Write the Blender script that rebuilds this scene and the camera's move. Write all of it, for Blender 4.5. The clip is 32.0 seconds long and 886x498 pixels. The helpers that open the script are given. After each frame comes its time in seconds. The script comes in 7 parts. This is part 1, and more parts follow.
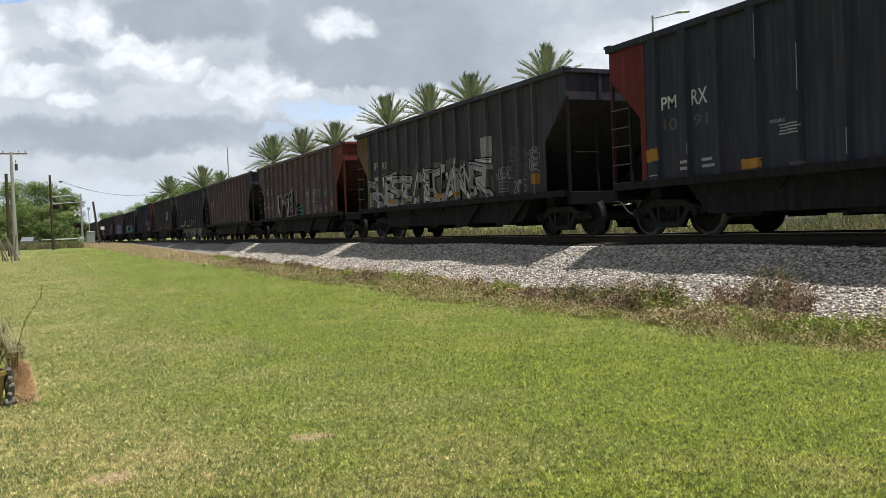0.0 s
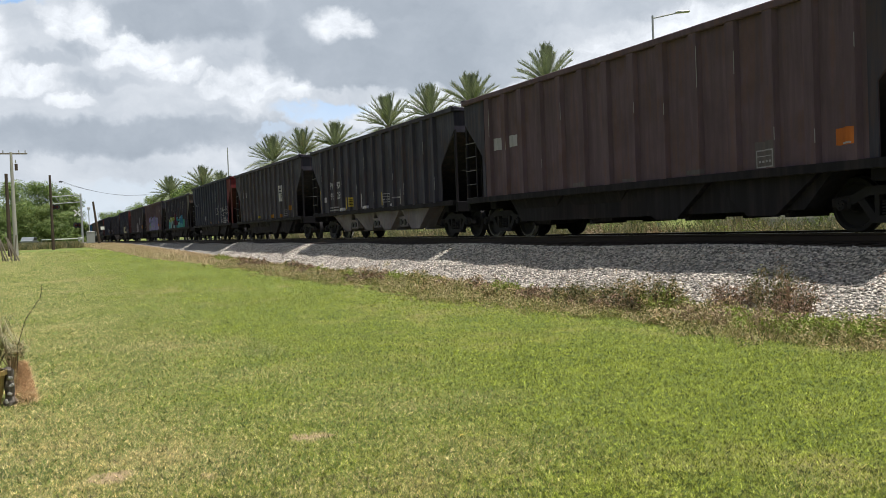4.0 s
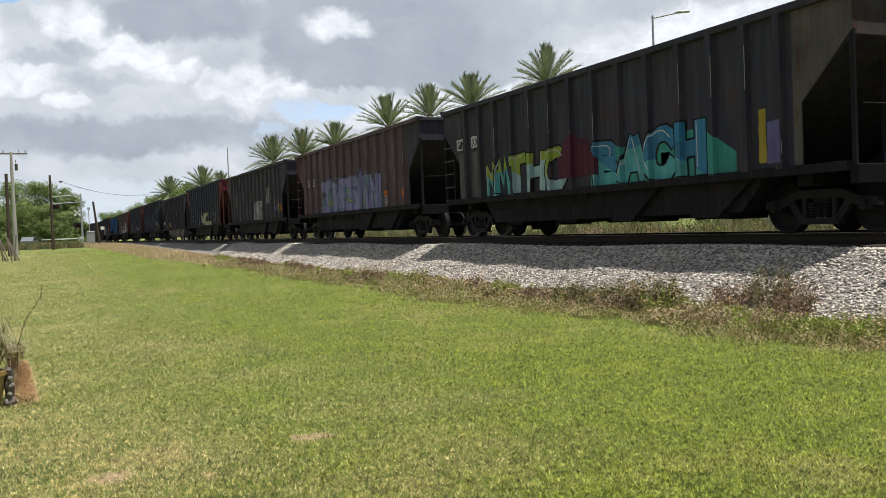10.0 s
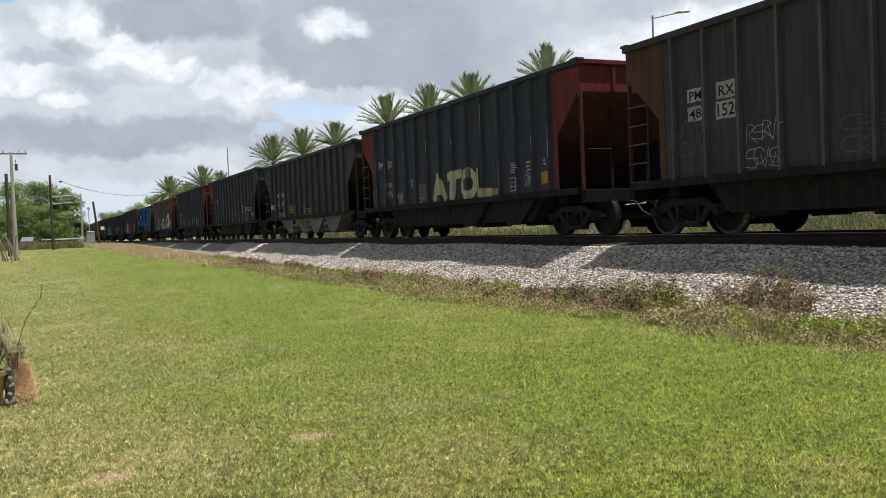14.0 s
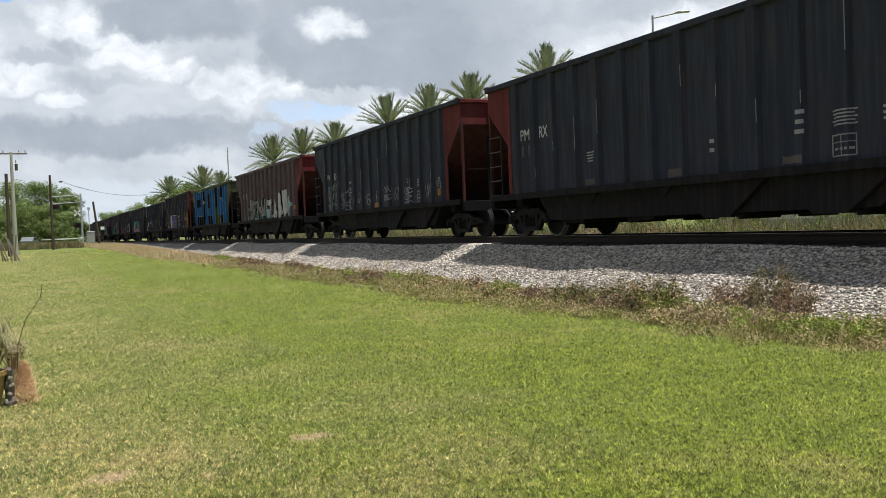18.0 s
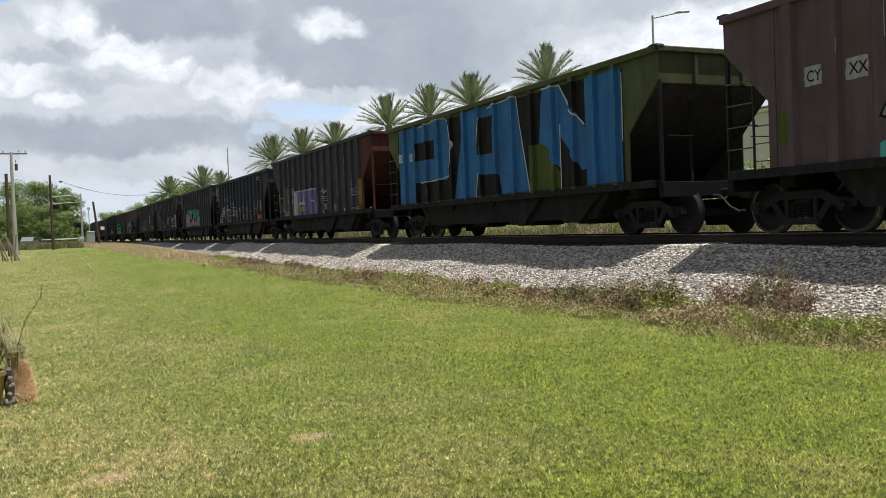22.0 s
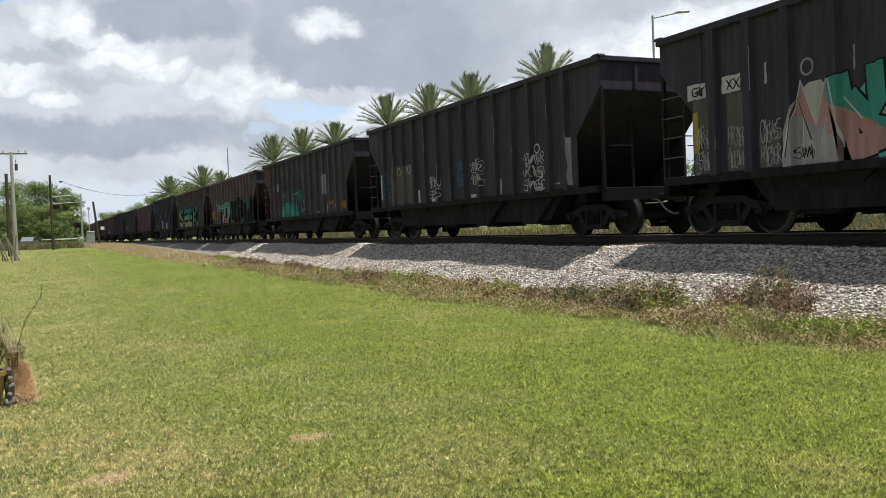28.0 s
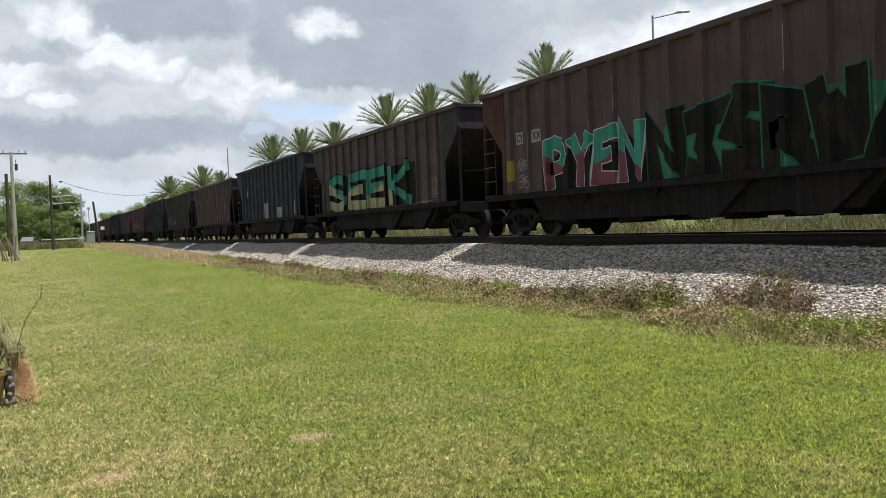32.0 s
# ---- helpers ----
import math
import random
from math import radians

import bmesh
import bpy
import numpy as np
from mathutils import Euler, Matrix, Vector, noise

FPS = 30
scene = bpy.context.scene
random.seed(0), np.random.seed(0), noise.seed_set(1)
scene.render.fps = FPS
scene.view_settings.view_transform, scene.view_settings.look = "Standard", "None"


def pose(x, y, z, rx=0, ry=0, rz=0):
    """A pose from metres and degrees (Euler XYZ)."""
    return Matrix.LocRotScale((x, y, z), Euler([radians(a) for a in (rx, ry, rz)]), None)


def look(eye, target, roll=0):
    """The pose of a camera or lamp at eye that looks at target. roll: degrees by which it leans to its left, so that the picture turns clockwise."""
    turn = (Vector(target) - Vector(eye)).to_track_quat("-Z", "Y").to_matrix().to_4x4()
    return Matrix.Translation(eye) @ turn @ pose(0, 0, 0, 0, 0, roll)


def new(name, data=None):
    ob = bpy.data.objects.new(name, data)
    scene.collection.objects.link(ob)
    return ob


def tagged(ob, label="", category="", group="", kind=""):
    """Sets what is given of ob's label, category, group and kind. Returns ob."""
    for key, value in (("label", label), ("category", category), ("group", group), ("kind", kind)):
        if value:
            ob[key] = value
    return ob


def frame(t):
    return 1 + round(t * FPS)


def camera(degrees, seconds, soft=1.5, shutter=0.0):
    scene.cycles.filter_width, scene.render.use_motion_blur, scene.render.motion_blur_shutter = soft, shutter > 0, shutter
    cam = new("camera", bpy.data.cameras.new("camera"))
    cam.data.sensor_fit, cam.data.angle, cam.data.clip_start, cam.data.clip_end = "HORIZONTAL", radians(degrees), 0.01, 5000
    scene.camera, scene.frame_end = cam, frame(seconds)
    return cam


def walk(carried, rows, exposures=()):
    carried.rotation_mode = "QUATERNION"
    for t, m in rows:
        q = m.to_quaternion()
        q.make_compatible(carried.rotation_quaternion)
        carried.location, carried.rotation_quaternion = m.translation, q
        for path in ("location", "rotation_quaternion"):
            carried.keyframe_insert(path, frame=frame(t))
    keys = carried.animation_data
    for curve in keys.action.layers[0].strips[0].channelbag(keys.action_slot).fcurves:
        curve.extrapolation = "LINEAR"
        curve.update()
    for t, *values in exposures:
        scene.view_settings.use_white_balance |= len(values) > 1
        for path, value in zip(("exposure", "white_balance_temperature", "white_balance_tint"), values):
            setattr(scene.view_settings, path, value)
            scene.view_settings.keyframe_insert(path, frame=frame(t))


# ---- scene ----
EYE = (0.0, 0.0, 1.55)
AIM = Vector((0.4237137, 0.9054082, -0.0265099))
RAIL = 1.18          # rail top above the lawn
TRACK = 12.7         # track centre line, x
SPEED = 10.26        # train, m/s, towards -y
PITCH = 15.9        # car to car
BODY = 14.28         # length of a car body
FIRST = 15.2         # far end of the first body at the start

# small shifts of single cars along the train: draft gear and car lengths differ
SLACK = (0.0, 0.05, 0.09, 0.2, -0.72, -0.64, -0.63, -0.45, -0.28, -0.03, 0.04, -0.77, -0.68, -0.63, -0.25, -0.09, 0.0, -0.45, -0.56, -0.21, -0.08, 0.18, 0.1)

cam = camera(53.96, 32.0, soft=0.85)
walk(cam, [(0.0, look(EYE, Vector(EYE) + AIM * 100, -2.29)), (32.0, look(EYE, Vector(EYE) + AIM * 100, -2.29))],
     exposures=[(0.0, 0.3), (32.0, 0.3)])

# ---- light ----
SUN_AZ, SUN_EL = 139.0, 77.0      # clockwise from +y
sun_dir = Vector((math.sin(radians(SUN_AZ)) * math.cos(radians(SUN_EL)), math.cos(radians(SUN_AZ)) * math.cos(radians(SUN_EL)), math.sin(radians(SUN_EL))))
sun = new("sun", bpy.data.lights.new("sun", "SUN"))
sun.data.energy, sun.data.angle, sun.data.color = 4.7, radians(0.53), (1.0, 0.96, 0.89)
sun.matrix_basis = look(sun_dir * 100, (0, 0, 0))


class Nodes:
    """Small helper to write node trees."""

    def __init__(self, tree):
        self.t = tree
        tree.nodes.clear()

    def add(self, kind, **kw):
        n = self.t.nodes.new(kind)
        for k, v in kw.items():
            if k == "op":
                n.operation = v
            elif k == "blend":
                n.blend_type = v
            elif k == "dtype":
                n.data_type = v
        return n

    def put(self, sock, v):
        if isinstance(v, bpy.types.NodeSocket):
            self.t.links.new(v, sock)
        elif v is not None:
            sock.default_value = v

    def m(self, op, a, b=None, c=None, clamp=False):
        n = self.add("ShaderNodeMath", op=op)
        n.use_clamp = clamp
        for s, v in zip(n.inputs, (a, b, c)):
            self.put(s, v)
        return n.outputs[0]

    def v(self, op, a, b=None):
        n = self.add("ShaderNodeVectorMath", op=op)
        self.put(n.inputs[0], a)
        if op == "SCALE":
            self.put(n.inputs[3], b)
        else:
            self.put(n.inputs[1], b)
        return n.outputs["Value"] if op in ("LENGTH", "DISTANCE", "DOT_PRODUCT") else n.outputs[0]

    def noise(self, vec, scale, detail=4.0, rough=0.55, dim="3D"):
        n = self.add("ShaderNodeTexNoise")
        n.noise_dimensions = dim
        self.put(n.inputs["Vector"], vec)
        n.inputs["Scale"].default_value, n.inputs["Detail"].default_value, n.inputs["Roughness"].default_value = scale, detail, rough
        return n.outputs[0]

    def ramp(self, fac, stops):
        n = self.add("ShaderNodeValToRGB")
        self.put(n.inputs[0], fac)
        el = n.color_ramp.elements
        while len(el) < len(stops):
            el.new(0.5)
        for e, (p, c) in zip(el, stops):
            e.position, e.color = p, (*c, 1) if len(c) == 3 else c
        return n.outputs[0]

    def span(self, x, lo, hi, a=0.0, b=1.0):
        n = self.add("ShaderNodeMapRange")
        n.interpolation_type = "SMOOTHSTEP"
        for s, v in zip(n.inputs, (x, lo, hi, a, b)):
            self.put(s, v)
        return n.outputs[0]

    def mix(self, fac, a, b, blend="MIX"):
        n = self.add("ShaderNodeMix", dtype="RGBA")
        n.blend_type = blend
        self.put(n.inputs[0], fac)
        for s, v in ((n.inputs[6], a), (n.inputs[7], b)):
            self.put(s, (*v, 1) if isinstance(v, tuple) and len(v) == 3 else v)
        return n.outputs[2]

    def xyz(self, v):
        n = self.add("ShaderNodeSeparateXYZ")
        self.put(n.inputs[0], v)
        return n.outputs

    def vec(self, x, y, z=0.0):
        n = self.add("ShaderNodeCombineXYZ")
        for s, v in zip(n.inputs, (x, y, z)):
            self.put(s, v)
        return n.outputs[0]


world = bpy.data.worlds.new("sky")
scene.world = world
world.use_nodes = True
W = Nodes(world.node_tree)
sky = W.add("ShaderNodeTexSky")
sky.sky_type, sky.sun_disc = "NISHITA", False
sky.sun_elevation, sky.sun_rotation = radians(SUN_EL), radians(SUN_AZ)
co = W.add("ShaderNodeTexCoord").outputs["Generated"]
cover = W.span(W.noise(co, 2.6, 7, 0.58), 0.40, 0.62)
tone = W.ramp(W.noise(co, 5.0, 6, 0.6), [(0.3, (3.6, 3.8, 4.1)), (0.62, (8.2, 8.3, 8.4))])
bg = W.add("ShaderNodeBackground")
W.put(bg.inputs[0], W.mix(W.m("MULTIPLY", cover, 0.85), sky.outputs[0], tone))
bg.inputs[1].default_value = 0.062
W.t.links.new(bg.outputs[0], W.add("ShaderNodeOutputWorld").inputs[0])


# ---- materials ----
def material(name, rough=0.6, metal=0.0):
    mat = bpy.data.materials.new(name)
    mat.use_nodes = True
    n = Nodes(mat.node_tree)
    b = n.add("ShaderNodeBsdfPrincipled")
    b.inputs["Roughness"].default_value, b.inputs["Metallic"].default_value = rough, metal
    n.t.links.new(b.outputs[0], n.add("ShaderNodeOutputMaterial").inputs[0])
    return mat, n, b


def bump(n, b, height, strength=0.4, dist=0.01):
    k = n.add("ShaderNodeBump")
    k.inputs["Strength"].default_value, k.inputs["Distance"].default_value = strength, dist
    n.put(k.inputs["Height"], height)
    n.t.links.new(k.outputs[0], b.inputs["Normal"])


def obj_co(n):
    return n.add("ShaderNodeTexCoord").outputs["Object"]


def plain(name, colour, rough=0.6, metal=0.0, vary=0.25, scale=6.0, gloss=0.3):
    """A painted, rubber, wood or metal surface with grain and stains."""
    mat, n, b = material(name, rough, metal)
    b.inputs["Specular IOR Level"].default_value = gloss
    co = obj_co(n)
    big, fine = n.noise(co, scale * 0.25, 4), n.noise(co, scale * 6, 5, 0.65)
    k = n.m("ADD", n.m("MULTIPLY", big, 1.2 * vary), n.m("MULTIPLY", fine, 0.8 * vary))
    k = n.m("ADD", k, 1.0 - vary)
    n.put(b.inputs["Base Color"], n.mix(1.0, n.vec(k, k, k), colour, "MULTIPLY"))
    n.put(b.inputs["Roughness"], n.span(fine, 0.2, 0.8, max(0.05, rough - 0.12), min(1.0, rough + 0.12)))
    bump(n, b, fine, 0.25, 0.004)
    return mat


def car_paint(name, colour, rust=0.25, dust=0.35, rough=0.65):
    """Weathered railway paint: streaks run down, rust blooms, coal dust and pale road dirt low on the sides."""
    mat, n, b = material(name, rough)
    b.inputs["Specular IOR Level"].default_value = 0.06
    co = obj_co(n)
    rnd = n.add("ShaderNodeObjectInfo").outputs["Random"]
    shifted = n.v("ADD", co, n.vec(n.m("MULTIPLY", rnd, 37.0), n.m("MULTIPLY", rnd, 19.0)))
    x, y, z = n.xyz(shifted)
    streak = n.noise(n.vec(n.m("MULTIPLY", x, 3.0), n.m("MULTIPLY", y, 5.0), n.m("MULTIPLY", z, 0.35)), 1.6, 6, 0.62)
    blot = n.noise(shifted, 1.1, 6, 0.6)
    fine = n.noise(shifted, 28.0, 4, 0.7)
    base = n.mix(n.span(streak, 0.35, 0.75), tuple(c * 0.8 for c in colour), tuple(min(1, c * 1.16 + 0.003) for c in colour))
    base = n.mix(n.m("MULTIPLY", n.span(n.m("MULTIPLY", streak, n.m("ADD", blot, 0.45)), 0.47, 0.62), rust), base, (0.10, 0.045, 0.022))
    base = n.mix(n.m("MULTIPLY", n.span(n.m("ADD", blot, n.m("MULTIPLY", fine, 0.4)), 0.6, 0.95), dust), base, (0.056, 0.049, 0.050))
    n.put(b.inputs["Base Color"], base)
    n.put(b.inputs["Roughness"], n.span(blot, 0.3, 0.7, rough - 0.1, rough + 0.25))
    bump(n, b, n.m("ADD", fine, n.m("MULTIPLY", blot, 2.0)), 0.3, 0.006)
    return mat


PAINTS = {}
for key, col, ru, du in (("black", (0.041, 0.044, 0.067), 0.15, 0.14), ("coal", (0.051, 0.048, 0.067), 0.25, 0.2), ("brown", (0.112, 0.076, 0.094), 0.35, 0.3),
                         ("grey", (0.056, 0.051, 0.070), 0.15, 0.15), ("tan", (0.15, 0.095, 0.05), 0.3, 0.3), ("rust", (0.15, 0.038, 0.034), 0.4, 0.35), ("stake", (0.105, 0.095, 0.108), 0.3, 0.2), ("red", (0.145, 0.028, 0.032), 0.35, 0.3), ("orange", (0.092, 0.042, 0.037), 0.45, 0.3),
                         ("olive", (0.075, 0.085, 0.045), 0.3, 0.3), ("blue", (0.028, 0.085, 0.19), 0.1, 0.12), ("chute", (0.17, 0.155, 0.175), 0.4, 0.3), ("shade_grey", (0.040, 0.036, 0.043), 0.2, 0.15), ("shade_red", (0.078, 0.030, 0.031), 0.2, 0.15), ("worn", (0.30, 0.30, 0.31), 0.3, 0.2), ("peel", (0.11, 0.096, 0.09), 0.95, 0.9), ("under", (0.022, 0.0205, 0.0245), 0.06, 0.06), ("dull", (0.085, 0.028, 0.027), 0.3, 0.3)):
    PAINTS[key] = car_paint("paint_" + key, col, ru, du)
SPRAY = {}
for key, col in (("white", (0.55, 0.52, 0.57)), ("silver", (0.345, 0.33, 0.365)), ("ink", (0.012, 0.012, 0.014)), ("teal", (0.055, 0.28, 0.25)), ("aqua", (0.10, 0.36, 0.40)),
                 ("lime", (0.30, 0.36, 0.07)), ("cream", (0.42, 0.39, 0.27)), ("yellow", (0.38, 0.28, 0.045)), ("amber", (0.38, 0.18, 0.04)), ("maroon", (0.085, 0.022, 0.042)),
                 ("pink", (0.42, 0.24, 0.24)), ("lilac", (0.25, 0.23, 0.42)), ("violet", (0.15, 0.13, 0.30)), ("sky", (0.05, 0.20, 0.36)), ("blue", (0.035, 0.14, 0.36)),
                 ("green", (0.03, 0.14, 0.10)), ("moss", (0.075, 0.095, 0.025)), ("patch", (0.31, 0.29, 0.315)), ("primer", (0.112, 0.098, 0.105)), ("haze", (0.17, 0.22, 0.27)), ("ice", (0.33, 0.47, 0.52)), ("pale", (0.42, 0.40, 0.39)), ("plum", (0.22, 0.07, 0.12)), ("jade", (0.05, 0.19, 0.15)), ("dull_pink", (0.20, 0.07, 0.075)), ("orange", (0.45, 0.13, 0.03))):
    SPRAY[key] = car_paint("spray_" + key, col, 0.12, 0.3, 0.6)
for node in PAINTS["under"].node_tree.nodes:               # underframe paint: near black, hardly any gloss, shade put into its colour
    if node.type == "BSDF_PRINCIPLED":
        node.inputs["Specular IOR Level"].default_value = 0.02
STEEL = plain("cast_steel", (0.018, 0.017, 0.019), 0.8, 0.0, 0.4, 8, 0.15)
FRAME = plain("dark_underframe", (0.015, 0.0145, 0.0165), 0.9, 0.0, 0.4, 5, 0.05)
RIM = plain("dull_rim", (0.05, 0.048, 0.046), 0.45, 0.5, 0.3, 12)
TREAD = plain("worn_steel", (0.5, 0.49, 0.47), 0.45, 0.8, 0.3, 12)
RUSTY = plain("rusty_steel", (0.030, 0.021, 0.017), 0.75, 0.2, 0.5, 10)
SHINY = plain("bright_metal", (0.62, 0.62, 0.6), 0.25, 0.9, 0.2, 12)
GALV = plain("galvanised", (0.42, 0.43, 0.44), 0.5, 0.5, 0.25, 3)
WOOD_POLE = plain("creosoted_wood", (0.075, 0.055, 0.042), 0.85, 0, 0.5, 5)
WOOD_GREY = plain("weathered_wood", (0.20, 0.17, 0.14), 0.85, 0, 0.5, 6)
CONCRETE = plain("concrete", (0.40, 0.385, 0.35), 0.8, 0, 0.3, 3)
TIE_WOOD = plain("tie_wood", (0.06, 0.048, 0.04), 0.9, 0, 0.5, 6)
WHITE = plain("white_paint", (0.75, 0.75, 0.73), 0.5, 0, 0.15, 4)
BLACK = plain("black_paint", (0.022, 0.022, 0.024), 0.7, 0, 0.2, 4)
STUCCO = plain("tan_stucco", (0.62, 0.57, 0.49), 0.85, 0, 0.2, 1.5)
ROOFING = plain("roof_sheet", (0.22, 0.20, 0.18), 0.7, 0, 0.3, 2)
ASPHALT = plain("asphalt", (0.055, 0.055, 0.056), 0.9, 0, 0.3, 3)
TAN_POT = plain("ochre_glaze", (0.36, 0.25, 0.09), 0.45, 0, 0.35, 8)
RUBBER = plain("rubber", (0.02, 0.02, 0.02), 0.8, 0, 0.2, 6)
LENS_RED = plain("red_lens", (0.05, 0.006, 0.006), 0.2, 0, 0.1, 6)
REFLECT = plain("reflective_tape", (0.62, 0.42, 0.06), 0.35, 0, 0.2, 12)


def foliage(name, dark, light, dry, dry_part=0.2, scale=0.6, trans=0.25, tufts=0.0, west=0.0):
    """Leaves and blades: each island its own green, patches of dry ones."""
    mat, n, b = material(name, 0.55)
    rnd = n.add("ShaderNodeNewGeometry").outputs["Random Per Island"]
    pos = n.add("ShaderNodeNewGeometry").outputs["Position"]
    patch = n.noise(pos, scale, 5, 0.6)
    col = n.mix(rnd, dark, light)
    if west:                                            # drier towards -x
        patch = n.m("ADD", patch, n.span(n.xyz(pos)[0], 6.5, -1.5, -west, west))
    col = n.mix(n.span(n.m("ADD", n.m("MULTIPLY", rnd, 0.5), patch), 1.02 - dry_part, 1.25 - dry_part), col, dry)
    # noise puts dark gaps and bright tips into colour, as shading between blades
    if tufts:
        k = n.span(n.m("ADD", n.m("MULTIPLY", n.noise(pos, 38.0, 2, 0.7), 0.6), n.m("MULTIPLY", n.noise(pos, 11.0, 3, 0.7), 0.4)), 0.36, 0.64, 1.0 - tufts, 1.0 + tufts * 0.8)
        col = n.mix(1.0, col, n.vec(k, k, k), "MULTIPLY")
    n.put(b.inputs["Base Color"], col)
    tr = n.add("ShaderNodeBsdfTranslucent")
    n.put(tr.inputs[0], col)
    mx = n.add("ShaderNodeMixShader")
    mx.inputs[0].default_value = trans
    n.t.links.new(b.outputs[0], mx.inputs[1])
    n.t.links.new(tr.outputs[0], mx.inputs[2])
    out = [k for k in n.t.nodes if k.type == "OUTPUT_MATERIAL"][0]
    n.t.links.new(mx.outputs[0], out.inputs[0])
    return mat


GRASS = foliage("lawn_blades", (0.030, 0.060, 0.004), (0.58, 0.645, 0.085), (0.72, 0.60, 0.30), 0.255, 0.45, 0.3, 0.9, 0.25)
WEEDS = foliage("weed_leaves", (0.055, 0.075, 0.016), (0.44, 0.43, 0.11), (0.52, 0.40, 0.22), 0.33, 1.1, 0.25)
BRUSH = foliage("dry_stems", (0.12, 0.08, 0.055), (0.30, 0.20, 0.13), (0.40, 0.30, 0.18), 0.5, 1.2, 0.15)
VERGE = foliage("verge_grass", (0.035, 0.05, 0.014), (0.17, 0.18, 0.06), (0.36, 0.29, 0.15), 0.28, 0.7, 0.3)
LEAVES = foliage("tree_leaves", (0.06, 0.11, 0.022), (0.27, 0.36, 0.10), (0.26, 0.31, 0.08), 0.15, 0.15, 0.25)
DRY = foliage("dry_grass", (0.24, 0.19, 0.08), (0.46, 0.37, 0.18), (0.54, 0.41, 0.25), 0.55, 0.2, 0.25)
PALM = foliage("palm_leaflets", (0.10, 0.13, 0.075), (0.36, 0.40, 0.24), (0.36, 0.30, 0.17), 0.10, 0.3, 0.25)
STRAW = foliage("straw", (0.50, 0.31, 0.17), (0.88, 0.64, 0.42), (0.8, 0.6, 0.36), 0.35, 2.0, 0.3)
BRAMBLE = foliage("bramble_leaves", (0.06, 0.055, 0.03), (0.27, 0.24, 0.12), (0.32, 0.19, 0.13), 0.38, 1.5, 0.2)
OLIVE = foliage("olive_leaves", (0.035, 0.045, 0.012), (0.22, 0.23, 0.07), (0.34, 0.24, 0.12), 0.3, 2.0, 0.2)
STRAP = foliage("dry_strap_leaves", (0.13, 0.12, 0.05), (0.42, 0.39, 0.20), (0.5, 0.42, 0.26), 0.3, 3.0, 0.25)
LIME = foliage("bright_leaves", (0.16, 0.24, 0.03), (0.36, 0.42, 0.08), (0.3, 0.26, 0.1), 0.2, 3.0, 0.3)

# lawn soil and turf seen between the blades
TURF, n, b = material("turf", 0.9)
co = n.add("ShaderNodeNewGeometry").outputs["Position"]
wide, mid, fine = n.noise(co, 0.22, 4), n.noise(co, 1.3, 5, 0.6), n.noise(co, 34.0, 4, 0.75)
col = n.ramp(n.m("ADD", n.m("MULTIPLY", mid, 0.6), n.m("MULTIPLY", fine, 0.4)), [(0.3, (0.050, 0.082, 0.009)), (0.5, (0.122, 0.162, 0.021)), (0.68, (0.235, 0.262, 0.046))])
col = n.mix(n.span(n.m("ADD", n.m("MULTIPLY", wide, 0.6), n.m("MULTIPLY", mid, 0.5)), 0.56, 0.72), col, (0.26, 0.22, 0.082))
sx, sy, sz = n.xyz(co)
verge = n.m("MULTIPLY", n.span(n.m("ADD", sx, n.m("MULTIPLY", mid, 2.4)), 9.5, 10.3), n.span(sx, 15.6, 14.8))
col = n.mix(verge, col, n.mix(n.span(fine, 0.35, 0.7), (0.17, 0.135, 0.085), (0.36, 0.29, 0.21)))
for cx, cy, rad in ((1.83, 6.42, 0.19), (0.39, 6.04, 0.20), (0.95, 5.75, 0.08), (6.4, 24.5, 0.35)):     # bare scuffed spots
    dist = n.v("DISTANCE", n.v("MULTIPLY", co, (1.0, 1.0, 0.0)), (cx, cy, 0.0))
    col = n.mix(n.span(n.m("ADD", dist, n.m("MULTIPLY", n.m("SUBTRACT", n.noise(co, 9.0, 4, 0.7), 0.5), 0.55)), rad, rad * 0.35), col, n.mix(n.span(fine, 0.3, 0.7), (0.20, 0.14, 0.07), (0.46, 0.33, 0.20)))
n.put(b.inputs["Base Color"], col)
bump(n, b, n.m("ADD", n.m("MULTIPLY", mid, 0.5), fine), 0.7, 0.04)

BALLAST, n, b = material("ballast_bed", 0.85)
co = n.add("ShaderNodeNewGeometry").outputs["Position"]
cell = n.add("ShaderNodeTexVoronoi")
n.put(cell.inputs["Vector"], co)
cell.inputs["Scale"].default_value = 26.0
grime = n.noise(co, 0.7, 5, 0.6)
col = n.ramp(n.m("ADD", n.m("MULTIPLY", n.xyz(cell.outputs["Color"])[0], 0.7), n.m("MULTIPLY", grime, 0.3)), [(0.15, (0.08, 0.075, 0.068)), (0.5, (0.24, 0.225, 0.20)), (0.85, (0.45, 0.42, 0.375))])
n.put(b.inputs["Base Color"], col)
bump(n, b, cell.outputs["Distance"], 0.9, -0.05)

STONE, n, b = material("ballast_stone", 0.8)
geo = n.add("ShaderNodeNewGeometry")
rnd = geo.outputs["Random Per Island"]
grime = n.noise(geo.outputs["Position"], 0.8, 5, 0.6)
fine = n.noise(geo.outputs["Position"], 60.0, 3, 0.7)
col = n.ramp(rnd, [(0.0, (0.08, 0.07, 0.06)), (0.22, (0.28, 0.25, 0.22)), (0.55, (0.56, 0.51, 0.45)), (0.9, (0.78, 0.72, 0.645)), (1.0, (0.40, 0.29, 0.22))])
col = n.mix(n.m("MULTIPLY", n.span(grime, 0.5, 0.75), 0.45), col, (0.20, 0.17, 0.15))
n.put(b.inputs["Base Color"], col)
bump(n, b, fine, 0.4, 0.004)


